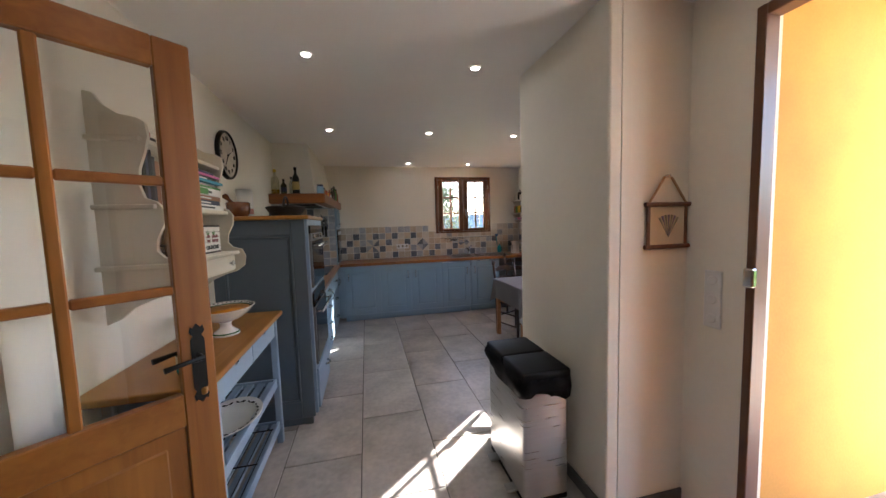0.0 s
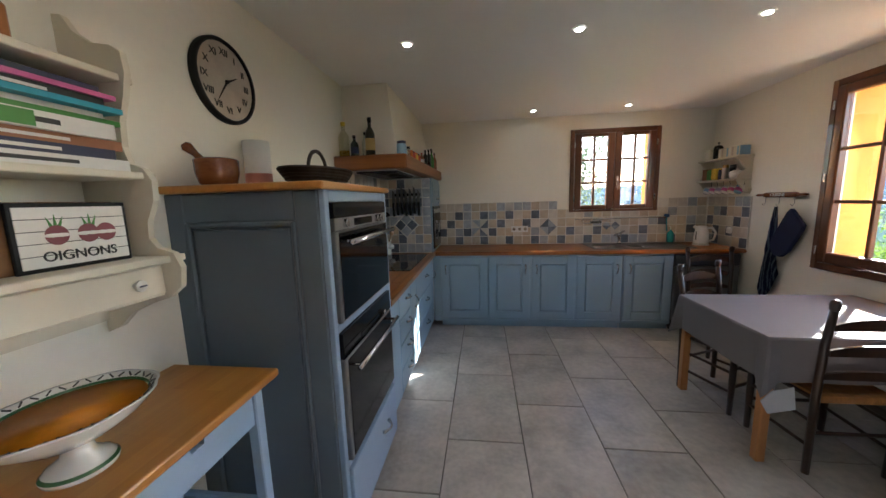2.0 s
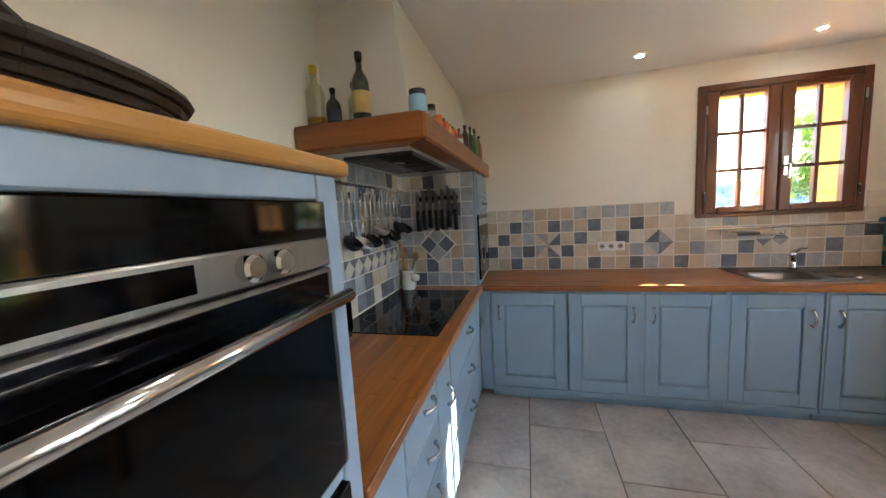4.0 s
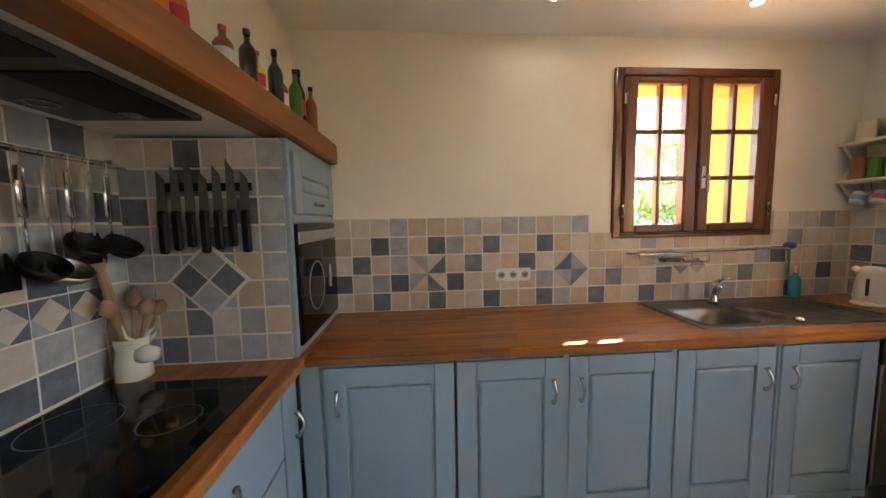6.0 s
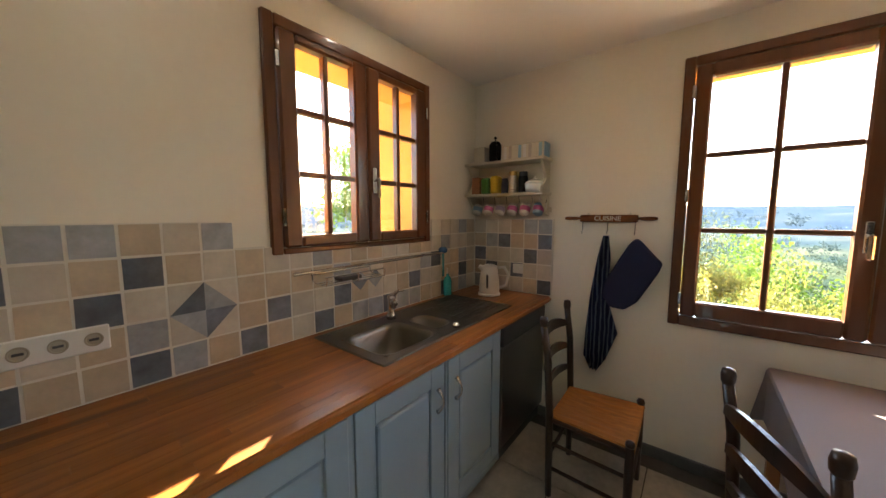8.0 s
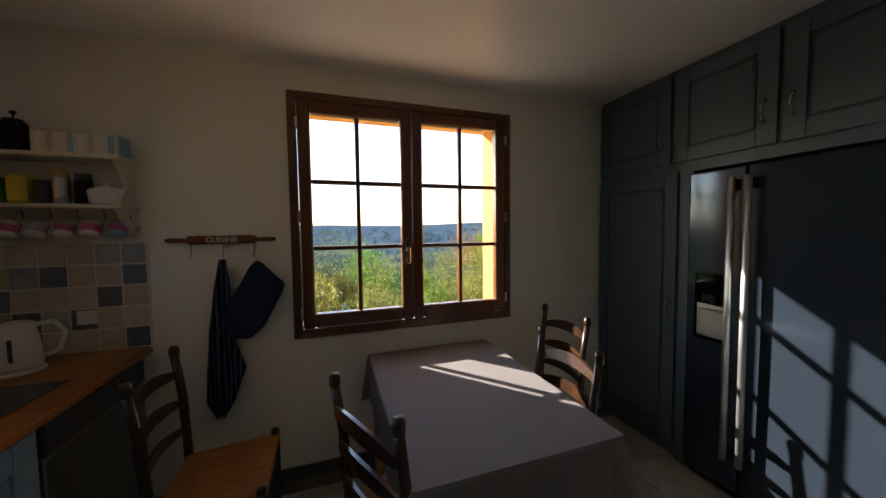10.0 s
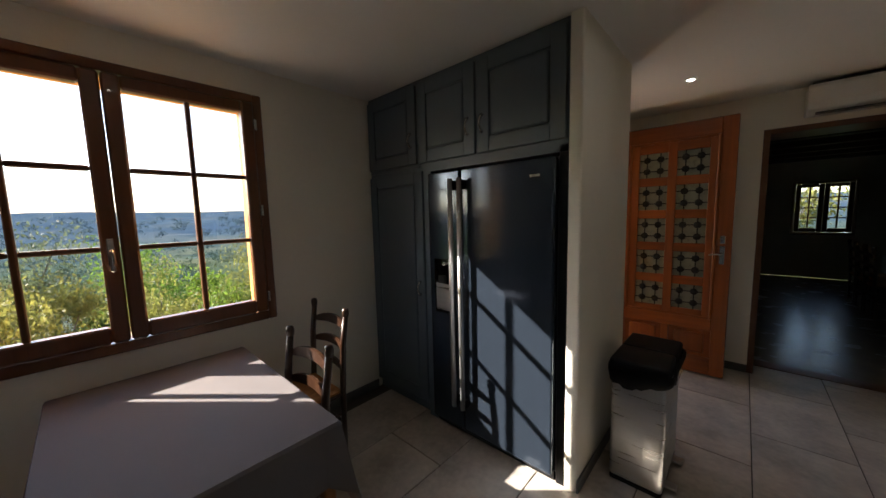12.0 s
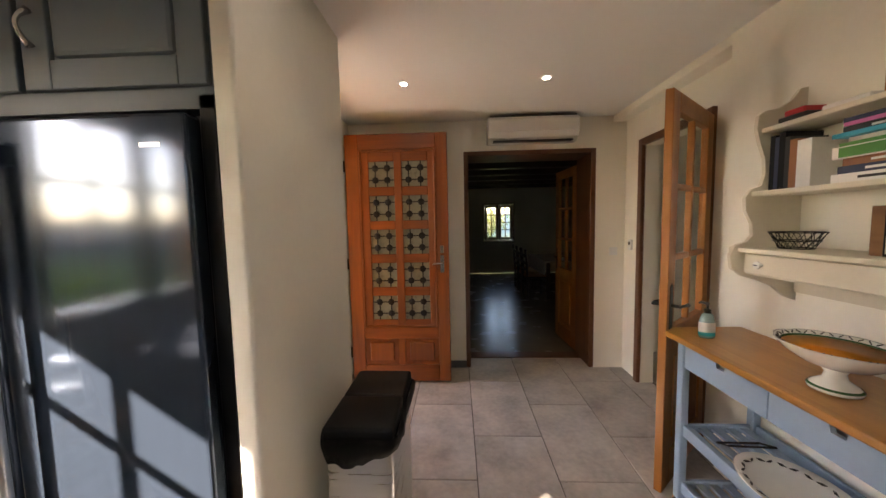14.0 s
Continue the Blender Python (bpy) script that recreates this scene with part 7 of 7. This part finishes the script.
kp = at_base("strike_plate", (HX - 0.02, 1.44, 1.24), "chrome lock keeper on the door frame", "lock keeper")
part("keeper", box(HX - 0.032, HX - 0.004, 1.425, 1.466, 1.205, 1.285, bevel=0.006), CHROME, kp)

# front door, folded back against the hall's end wall
FDY = 0.55
fdn = at_base("front_door", (2.11, FDY, 0), "orange-brown wooden front door with ten ironwork glass panels, standing open", "door")
F0, F1, FH = 1.185, 2.12, 2.33
ft = 0.026
xs = [F0 + 0.183, F0 + 0.417, F0 + 0.488, F0 + 0.722]
PH, PP, PB = 0.228, 0.31, 0.617      # panel height, pitch and foot
part("stile", box(F0, F0 + 0.107, FDY - ft, FDY + ft, 0.02, FH, bevel=0.005), EXO, fdn)
part("stile", box(F1 - 0.125, F1, FDY - ft, FDY + ft, 0.02, FH, bevel=0.005), EXO, fdn)
fa, fb = F0 + 0.107, F1 - 0.125
EXO_X = wood("front_door_rail_wood", (0.12, 0.028, 0.004), (0.30, 0.083, 0.011), 0, 0.35, scale=0.8)
for z0, z1 in ((2.19, FH), (0.435, 0.545), (0.02, 0.18)):
    part("rail", box(fa, fb, FDY - ft, FDY + ft, z0, z1, bevel=0.005), EXO_X, fdn)
# the glazed field, set back from the frame, with a grid of bars
zt = PB + 4 * PP + PH
for a, b in ((fa, xs[0]), (xs[1], xs[2]), (xs[3], fb)):
    part("field_stile", box(a, b, FDY - ft + 0.006, FDY + ft - 0.008, 0.545, 2.19, bevel=0.004), EXO, fdn)
for a, b in ((xs[0], xs[1]), (xs[2], xs[3])):
    for i in range(6):
        z0 = 0.545 if i == 0 else PB + (i - 1) * PP + PH
        z1 = 2.19 if i == 5 else PB + i * PP
        part("glazing_bar", box(a, b, FDY - ft + 0.006, FDY + ft - 0.008, z0, z1, bevel=0.004), EXO_X, fdn)
for q in ((fa, fa + 0.022, 0.545, 2.19), (fb - 0.022, fb, 0.545, 2.19), (fa + 0.022, fb - 0.022, 2.168, 2.19), (fa + 0.022, fb - 0.022, 0.545, 0.567)):
    part("moulding", box(q[0], q[1], FDY + ft - 0.009, FDY + ft + 0.006, q[2], q[3], bevel=0.006), EXO, fdn)
AMBER = mat("obscure_door_glass", (0.21, 0.22, 0.175), 0.3, vary=0.15, scale=20, fine=90, bump=0.3)
for i in range(5):
    z0, z1 = PB + i * PP, PB + i * PP + PH
    for a, b in ((xs[0], xs[1]), (xs[2], xs[3])):
        gp = part("glass_panel", box(a, b, FDY - 0.004, FDY + 0.0, z0, z1), AMBER, fdn, "obscured glass")
        cx, cz_ = (a + b) / 2, (z0 + z1) / 2
        gr = bmesh.new()
        for k_ in (-1, 1):
            tube([(cx + 0.055 * k_, FDY + 0.010, z0), (cx + 0.055 * k_, FDY + 0.010, z1)], 0.005, 6, gr)
            tube([(a, FDY + 0.010, cz_ + 0.054 * k_), (b, FDY + 0.010, cz_ + 0.054 * k_)], 0.005, 6, gr)
            for j_ in (-1, 1):
                turned([(0.0, 0), (0.029, 0.001), (0.031, 0.006), (0.0, 0.014)], (cx + 0.055 * k_, FDY + 0.006, cz_ + 0.054 * j_), 8, gr, 'Y')
        part("ironwork", gr, IRON, gp, "black wrought iron grille of rosettes")
fm = (fa + fb) / 2
for a, b in ((fa, fm - 0.03), (fm + 0.03, fb)):
    lp = part("lower_panel", box(a, b, FDY - 0.012, FDY + 0.008, 0.18, 0.435), EXO, fdn)
    part("raised_field", box(a + 0.045, b - 0.045, FDY + 0.0, FDY + 0.026, 0.215, 0.40, bevel=0.012, seg=2), EXO, lp)
part("panel_post", box(fm - 0.03, fm + 0.03, FDY - ft, FDY + ft, 0.18, 0.435, bevel=0.004), EXO, fdn)
part("lock_plate", box(F0 + 0.045, F0 + 0.08, FDY + ft, FDY + ft + 0.004, 1.06, 1.22, bevel=0.001), PEWTER, fdn)
part("lock_cylinder", box(F0 + 0.045, F0 + 0.08, FDY + ft, FDY + ft + 0.02, 1.24, 1.31, bevel=0.004), CHROME, fdn)
part("door_handle", tube([(F0 + 0.062, FDY + ft, 1.15), (F0 + 0.062, FDY + ft + 0.05, 1.15), (F0 + 0.12, FDY + ft + 0.055, 1.15), (F0 + 0.15, FDY + ft + 0.05, 1.14)], 0.008, 8), PEWTER, fdn)
for z in (0.3, 1.15, 2.05):
    part("hinge", tube([(F1 + 0.008, FDY + 0.01, z - 0.05), (F1 + 0.008, FDY + 0.01, z + 0.05)], 0.011, 8), IRON, fdn)

# ---- hall details ----
ac = at_base("air_conditioner", (0.38, YS, 2.28), "white wall-mounted air conditioner above the doorway", "air conditioner")
A0, A1 = -0.04, 0.80
bmac = plate([(YS, 2.27), (YS + 0.10, 2.262), (YS + 0.17, 2.30), (YS + 0.20, 2.36), (YS + 0.20, 2.46), (YS + 0.18, 2.49), (YS, 2.49)], A0, A1, 'X', 0.006)
part("casing", bmac, WHITE, ac)
part("top_grille", box(A0 + 0.02, A1 - 0.02, YS + 0.01, YS + 0.175, 2.489, 2.499), BLACK, ac, "dark air intake")
part("front_flap", box(A0 + 0.02, A1 - 0.02, YS + 0.199, YS + 0.205, 2.345, 2.455, bevel=0.002), WHITE, ac)
part("louvre", box(A0 + 0.05, A1 - 0.05, YS + 0.10, YS + 0.165, 2.266, 2.278), GREYPLASTIC, ac, "dark air outlet")
th = at_base("thermostat", (-0.548, 0.36, 1.27), "small white wall thermostat", "thermostat")
part("case", box(-0.56, -0.54, 0.33, 0.39, 1.22, 1.32, bevel=0.004), WHITE, th)
part("display", box(-0.54, -0.538, 0.345, 0.375, 1.27, 1.30), DARKINK, th)
ls = at_base("light_switch", (-0.45, YS, 1.2), "white square light switch on the wall", "switch")
part("plate", box(-0.49, -0.41, YS, YS + 0.010, 1.16, 1.24, bevel=0.003), WHITE, ls)
part("rocker", box(-0.475, -0.425, YS + 0.010, YS + 0.014, 1.175, 1.225, bevel=0.002), WHITE, ls)
# hanging lavender picture
PX0, PX1, PY = 1.925, 2.185, BY0
pc = at_base("lavender_picture", (2.05, PY, 1.36), "small linen lavender picture between brown rods", "picture")
part("cloth", box(PX0 + 0.03, PX1 - 0.03, PY - 0.012, PY - 0.006, 1.375, 1.56), mat("linen", (0.62, 0.54, 0.40), 0.9, vary=0.08, fine=200, bump=0.3), pc)
for z in (1.365, 1.57):
    part("rod", tube([(PX0, PY - 0.012, z), (PX1, PY - 0.012, z)], 0.011, 8), BROWNFRAME, pc)
for x in (PX0 + 0.02, PX1 - 0.02):
    part("side_slat", box(x - 0.008, x + 0.008, PY - 0.014, PY - 0.006, 1.37, 1.565), BROWNFRAME, pc)
    part("ribbon", tube([(x, PY - 0.012, 1.575), ((PX0 + PX1) / 2 + (0.02 if x > 2.05 else -0.02), PY - 0.010, 1.70)], 0.006, 5), SPOONWOOD, pc)
part("nail", turned([(0.008, 0), (0.008, -0.02), (0, -0.022)], ((PX0 + PX1) / 2, PY, 1.705), 10, axis='Y'), PEWTER, pc)
LAV, SAGE = paint("lavender_print", (0.26, 0.22, 0.34)), paint("sage_print", (0.28, 0.29, 0.22))
for i in range(7):
    a = radians(60 + i * 10)
    b0 = Vector(((PX0 + PX1) / 2 + 0.005, PY - 0.0135, 1.41))
    b1 = b0 + Vector((math.cos(a) * 0.11, 0, math.sin(a) * 0.11))
    part("painted_stem", tube([b0, b0.lerp(b1, 0.6), b1], [0.001, 0.0012, 0.005], 5), LAV if i % 2 else SAGE, pc)
ds = at_base("door_stop", (0.0, 1.93, 0), "small round floor door stop", "door stop")
part("post", turned([(0.028, 0), (0.028, 0.05), (0.02, 0.06), (0, 0.06)], (-0.02, 1.93, 0), 16), BLACK, ds, "", True)

# ---- living room furniture glimpsed through the doorway ----
lt_ = at_base("living_table", (-0.9, -3.4, 0), "table under a pale cloth in the dark room", "table")
part("top", box(-1.5, -0.55, -4.2, -2.7, 0.72, 0.75), CHINA, lt_)
part("cloth_drop", box(-0.55, -0.545, -4.2, -2.7, 0.48, 0.752), PAPER, lt_)
for x, y in ((-1.42, -4.1), (-0.63, -4.1), (-1.42, -2.8), (-0.63, -2.8)):
    part("leg", box(x - 0.03, x + 0.03, y - 0.03, y + 0.03, 0, 0.72), DARKWOOD, lt_)
for y in (-3.0, -3.5, -4.0):
    copy_thing(ch, pose(-0.42, y, 0, 0, 0, 90))


# ---- pieces: wall tiles and floor slabs ----
def piece_mesh(name, outline, lo, hi, axis, m):
    bm = plate(outline, lo, hi, axis)
    me = bpy.data.meshes.new(name)
    bm.to_mesh(me)
    bm.free()
    me.materials.append(m)
    return me


def piece(name, me, place, parent):
    ob = new(name, me)
    ob.location = place
    ob.parent = parent
    return ob


G = 0.0042
rt = random.Random(11)


def chipped(w, h, k):
    """A hand-cut tile's outline about its centre, a little out of true."""
    r = random.Random(k)
    j = lambda: r.uniform(-0.0016, 0.0016)
    a, b = w / 2 - G, h / 2 - G
    return [(-a + j(), -b + j()), (a + j(), -b + j()), (a + j(), b + j()), (-a + j(), b + j())]


TILES = {}


def tile_mesh(axis, w, h, m, tone):
    key = (axis, round(w, 3), round(h, 3), m.name, tone)
    if key not in TILES:
        TILES[key] = piece_mesh("tile", chipped(w, h, tone), -0.004, 0.004, axis, m)
    return TILES[key]


def choose():
    q = rt.random()
    return TILE_BEIGE if q < 0.09 else TILE_CREAM if q < 0.34 else TILE_GREY if q < 0.74 else TILE_BLUE


def tile_field(parent, axis, u0, zs, nu, du, dz, depth, skip=(), blue=None, limit=None):
    """Square tiles over a wall. blue: set of (row from top, column) that are slate blue."""
    rows = len(zs)
    for r, z in enumerate(zs):
        for c in range(nu):
            u = u0 + (c + 0.5) * du
            if (r, c) in skip or (limit and not limit(u, z)):
                continue
            m = choose() if blue is None else (TILE_BLUE if (r, c) in blue else rt.choice((TILE_BEIGE, TILE_CREAM, TILE_BEIGE, TILE_CREAM, TILE_GREY)))
            me = tile_mesh(axis, du, dz, m, rt.randrange(4))
            piece("tile", me, (u, depth, z) if axis == 'Y' else (depth, u, z), parent)


def triangles(parent, axis, cu, cz_, half, depth, pattern):
    """A square of four rows of triangles about a centre: star or diamond insets. pattern: list of (corner triple, material)."""
    for tri, m in pattern:
        me = piece_mesh("tile_inset", [((p[0]) * half * 0.97, (p[1]) * half * 0.97) for p in tri], -0.004, 0.004, axis, m)
        piece("tile_inset", me, (cu, depth, cz_) if axis == 'Y' else (depth, cu, cz_), parent)


P = 0.1106
zrow = [0.923 + P * (4.5 - r) for r in range(5)]
bed = box(0.19, XE - 0.004, YN - 0.0095, YN - 0.0005, WT + 0.001, 1.325)
box(0.19, 1.84, YN - 0.0095, YN - 0.0005, 1.325, 1.37, bm=bed)
box(0.19, 1.70, YN - 0.0095, YN - 0.0005, 1.37, 0.923 + 5 * P, bm=bed)
box(2.95, XE - 0.004, YN - 0.0095, YN - 0.0005, 1.325, 0.923 + 5 * P, bm=bed)
grout = setting("trim_tiling_north", bed, TILE_GROUT, "pale grout bed of the tiled splashback")
blue_n = {(1, 2), (1, 5), (1, 8), (1, 11), (2, 1), (2, 7), (2, 10), (3, 0), (3, 3), (3, 6), (4, 2), (4, 5), (4, 8), (4, 11), (4, 14), (3, 15), (4, 17), (3, 18), (2, 20), (4, 21), (3, 23), (2, 25), (4, 26), (3, 28), (1, 30), (3, 31)}
star = {(2, 4), (2, 5), (3, 4), (3, 5)}
diam = {(2, 12), (2, 13), (3, 12), (3, 13)}
U0 = 0.175
fits = lambda u, z: not (1.84 < u < 3.05 and z > 1.37) and not (1.71 < u < 1.85 and z > 1.40)
bow = {(2, 19), (2, 20), (3, 19), (3, 20)}
tile_field(wall_n, 'Y', U0, zrow, 30, P, P, YN - 0.008, star | diam | bow, blue_n, fits)
B_, C_ = TILE_BLUE, TILE_CREAM
sq = lambda a, b, m: ((a, b, (0, 0)), m)
cu, cz1 = U0 + 5 * P, 0.923 + 2 * P
triangles(wall_n, 'Y', cu, cz1, P, YN - 0.008, [sq((-1, 1), (0, 1), TILE_GREY), sq((0, 1), (1, 1), C_), sq((1, 1), (1, 0), B_), sq((1, 0), (1, -1), C_), sq((1, -1), (0, -1), B_), sq((0, -1), (-1, -1), TILE_BEIGE), sq((-1, -1), (-1, 0), TILE_GREY), sq((-1, 0), (-1, 1), C_)])
cu = U0 + 13 * P
quad = []
for sx2 in (-1, 1):
    for sz2 in (-1, 1):
        quad.append((((sx2, 0), (0, sz2), (0, 0)), TILE_BLUE if sz2 * sx2 < 0 else TILE_GREY))
        quad.append((((sx2, 0), (sx2, sz2), (0, sz2)), TILE_CREAM))
triangles(wall_n, 'Y', cu, cz1, P, YN - 0.008, quad)
cu = U0 + 20 * P
bow_tie = []
for sx2 in (-1, 1):
    for sz2 in (-1, 1):
        bow_tie.append((((sx2, 0), (0.5 * sx2, sz2 * 0.5), (0, 0)), TILE_BLUE if sx2 * sz2 > 0 else TILE_GREY))
        bow_tie.append((((sx2, 0), (sx2, sz2), (0, sz2), (0, 0), (0.5 * sx2, sz2 * 0.5)), TILE_CREAM if sx2 > 0 else TILE_BEIGE))
triangles(wall_n, 'Y', cu, cz1, P, YN - 0.008, bow_tie)
# beside the larger window
setting("trim_tiling_east", box(XE - 0.0095, XE - 0.0005, 5.64, YN - 0.006, WT + 0.001, 0.923 + 5 * P), TILE_GROUT, "pale grout bed of the tiled splashback")
tile_field(wall_e, 'X', 5.645, zrow, 6, 0.1075, P, XE - 0.008, (), {(1, 0), (2, 1), (1, 3), (3, 2), (4, 0), (3, 4), (2, 5), (4, 4)})
# behind the hob
PW = 0.1085
gw = box(XW + 0.0005, XW + 0.0095, 3.67, 4.475, WT + 0.001, 0.935 + 5.75 * PW)
box(XW + 0.0005, XW + 0.0095, 4.475, 4.585, WT + 0.001, 0.935 + 6.7 * PW, bm=gw)
box(XW + 0.0005, XW + 0.0095, 4.585, BY, WT + 0.001, 1.785, bm=gw)
setting("trim_tiling_west", gw, TILE_GROUT, "pale grout bed of the tiled splashback behind the hob")
zw = [0.93 + PW * (7.5 - r) for r in range(8)]
inset_u = [4.68 + 2 * PW * i for i in range(4)]
skipw = set()
nW = 18
u0w = 3.70
limw = lambda u, z: z < 0.935 + 5.8 * PW or (u > 4.475 and z < 0.935 + 6.8 * PW) or u > 4.58
for r in range(8):
    for c in range(nW):
        if r == 5 and 4.80 < u0w + (c + 0.5) * PW < 5.50:
            skipw.add((r, c))
tile_field(wall_w, 'X', u0w, zw, nW, PW, PW, XW + 0.008, skipw, None, limw)
for c in range(nW):
    if (5, c) in skipw:
        u, z, h_ = u0w + (c + 0.5) * PW, zw[5], PW / 2
        for tri, m in ((((0, 1), (1, 0), (-1, 0)), TILE_CREAM), (((0, -1), (1, 0), (-1, 0)), TILE_CREAM), (((-1, 1), (0, 1), (-1, 0)), TILE_BLUE), (((1, 1), (0, 1), (1, 0)), TILE_BLUE), (((-1, -1), (0, -1), (-1, 0)), TILE_GREY), (((1, -1), (0, -1), (1, 0)), TILE_BLUE)):
            me = piece_mesh("tile_inset", [(p[0] * h_ * 0.96, p[1] * h_ * 0.96) for p in tri], -0.004, 0.004, 'X', m)
            piece("tile_inset", me, (XW + 0.008, u, z), wall_w)
# tiled flank of the microwave housing
setting("trim_tiling_flank", box(XW + 0.013, 0.164, BY - 0.0045, BY + 0.0055, WT + 0.001, 1.78), TILE_GROUT, "pale grout bed on the tiled cupboard flank")
PF = 0.0985
zf = [0.925 + 0.1065 * (7.5 - r) for r in range(8)]
flank = at_base("trim_flank_tiles", (0, 0, 0), "stone tiles cladding the cupboard flank", "tiles", kind="structure")
tile_field(flank, 'Y', XW + 0.014, zf, 6, PF, 0.1065, BY - 0.003)
fu, fz2, fh = -0.12, 1.25, 0.142
rim_ = 1.06 * fh
part("grout_diamond", plate([(fu - rim_, fz2), (fu, fz2 - rim_), (fu + rim_, fz2), (fu, fz2 + rim_)], BY - 0.0105, BY - 0.0065, 'Y'), TILE_GROUT, flank, "pale grout round the diamond of tiles")
rhomb = lambda a, b: [(a + 0.46 * p, b + 0.46 * q) for p, q in ((-1, 0), (0, -1), (1, 0), (0, 1))]
triangles(flank, 'Y', fu, fz2, fh, BY - 0.0105, [(rhomb(0, 0.5), TILE_GREY), (rhomb(-0.5, 0), TILE_BLUE), (rhomb(0.5, 0), TILE_BLUE), (rhomb(0, -0.5), TILE_GREY)])

# floor of large stone slabs in running bond
fl = setting("floor", box(-0.7, XE + 0.02, YS - 0.26, YN + 0.02, -0.12, -0.006), GROUT, "large grey-beige stone slabs with dark joints")
CW, RL = 0.478, 0.81
SLABS = {}
for c in range(-2, 7):
    x0 = 0.53 + (c - 1) * CW
    shift = 3.37 if c % 2 == 0 else 3.775
    for k_ in range(-5, 5):
        y0 = shift + k_ * RL
        a0, a1 = max(x0, -0.68), min(x0 + CW, XE - 0.001)
        b0, b1 = max(y0, YS - 0.24), min(y0 + RL, YN - 0.01)
        if a1 - a0 < 0.03 or b1 - b0 < 0.03:
            continue
        key = (round(a1 - a0, 2), round(b1 - b0, 2))
        if key not in SLABS:
            w_, h_ = (a1 - a0) / 2 - 0.003, (b1 - b0) / 2 - 0.003
            bm = box(-w_, w_, -h_, h_, -0.012, 0.0, bevel=0.0025)
            me = bpy.data.meshes.new("slab")
            bm.to_mesh(me)
            bm.free()
            me.materials.append(STONE)
            SLABS[key] = me
        piece("slab", SLABS[key], ((a0 + a1) / 2, (b0 + b1) / 2, rt.uniform(-0.0008, 0.0008)), fl)

# oak staves of the worktops, glued in long strips with staggered butt joints
STAVE = {'X': wood("oak_stave_x", (0.125, 0.034, 0.005), (0.54, 0.20, 0.037), 0, 0.33), 'Y': wood("oak_stave_y", (0.125, 0.034, 0.005), (0.54, 0.20, 0.037), 1, 0.33)}
STAVES = {}
rs_ = random.Random(23)


def stave(parent, way, u0, u1, v0, v1):
    """One stave lying along way, from u0 to u1, between v0 and v1 across."""
    L = round(u1 - u0, 2)
    w_ = v1 - v0
    key = (way, L, round(w_, 4))
    if key not in STAVES:
        a, b = L / 2 - 0.0004, w_ / 2 - 0.0004
        bm = box(-a, a, -b, b, -0.002, 0.001, bevel=0.0005) if way == 'X' else box(-b, b, -a, a, -0.002, 0.001, bevel=0.0005)
        me = bpy.data.meshes.new("stave")
        bm.to_mesh(me)
        bm.free()
        me.materials.append(STAVE[way])
        STAVES[key] = me
    mu, mv = (u0 + u1) / 2, (v0 + v1) / 2
    piece("stave", STAVES[key], (mu, mv, WT - 0.0005) if way == 'X' else (mv, mu, WT - 0.0005), parent)


def strip_run(parent, way, u0, u1, v0, v1):
    """A row of staves of uneven length filling u0 to u1."""
    u = u0
    nxt = rs_.choice((0.14, 0.24, 0.34, 0.44))
    while u < u1 - 0.012:
        e_ = u1 if u1 - u < nxt + 0.1 else u + nxt
        stave(parent, way, u, e_, v0, v1)
        u = e_
        nxt = rs_.choice((0.38, 0.48, 0.58))


n_st = 15
w_st = (YN - 0.012 - gy[0] - 0.013) / n_st
for i in range(n_st):
    v0 = gy[0] + 0.013 + i * w_st
    if v0 + w_st < SY0 or v0 > SY1:
        strip_run(wt, 'X', gx[0] + 0.002, XE - 0.012, v0, v0 + w_st)
    else:
        strip_run(wt, 'X', gx[0] + 0.002, SX0 + 0.006, v0, v0 + w_st)
        strip_run(wt, 'X', SX1 - 0.006, XE - 0.012, v0, v0 + w_st)
w_st = (FX + 0.025 - XW - 0.012) / n_st
for i in range(n_st):
    v0 = XW + 0.012 + i * w_st
    strip_run(wt2, 'Y', 3.78, BY - 0.006 if v0 < 0.165 else YN - 0.012, v0, v0 + w_st)
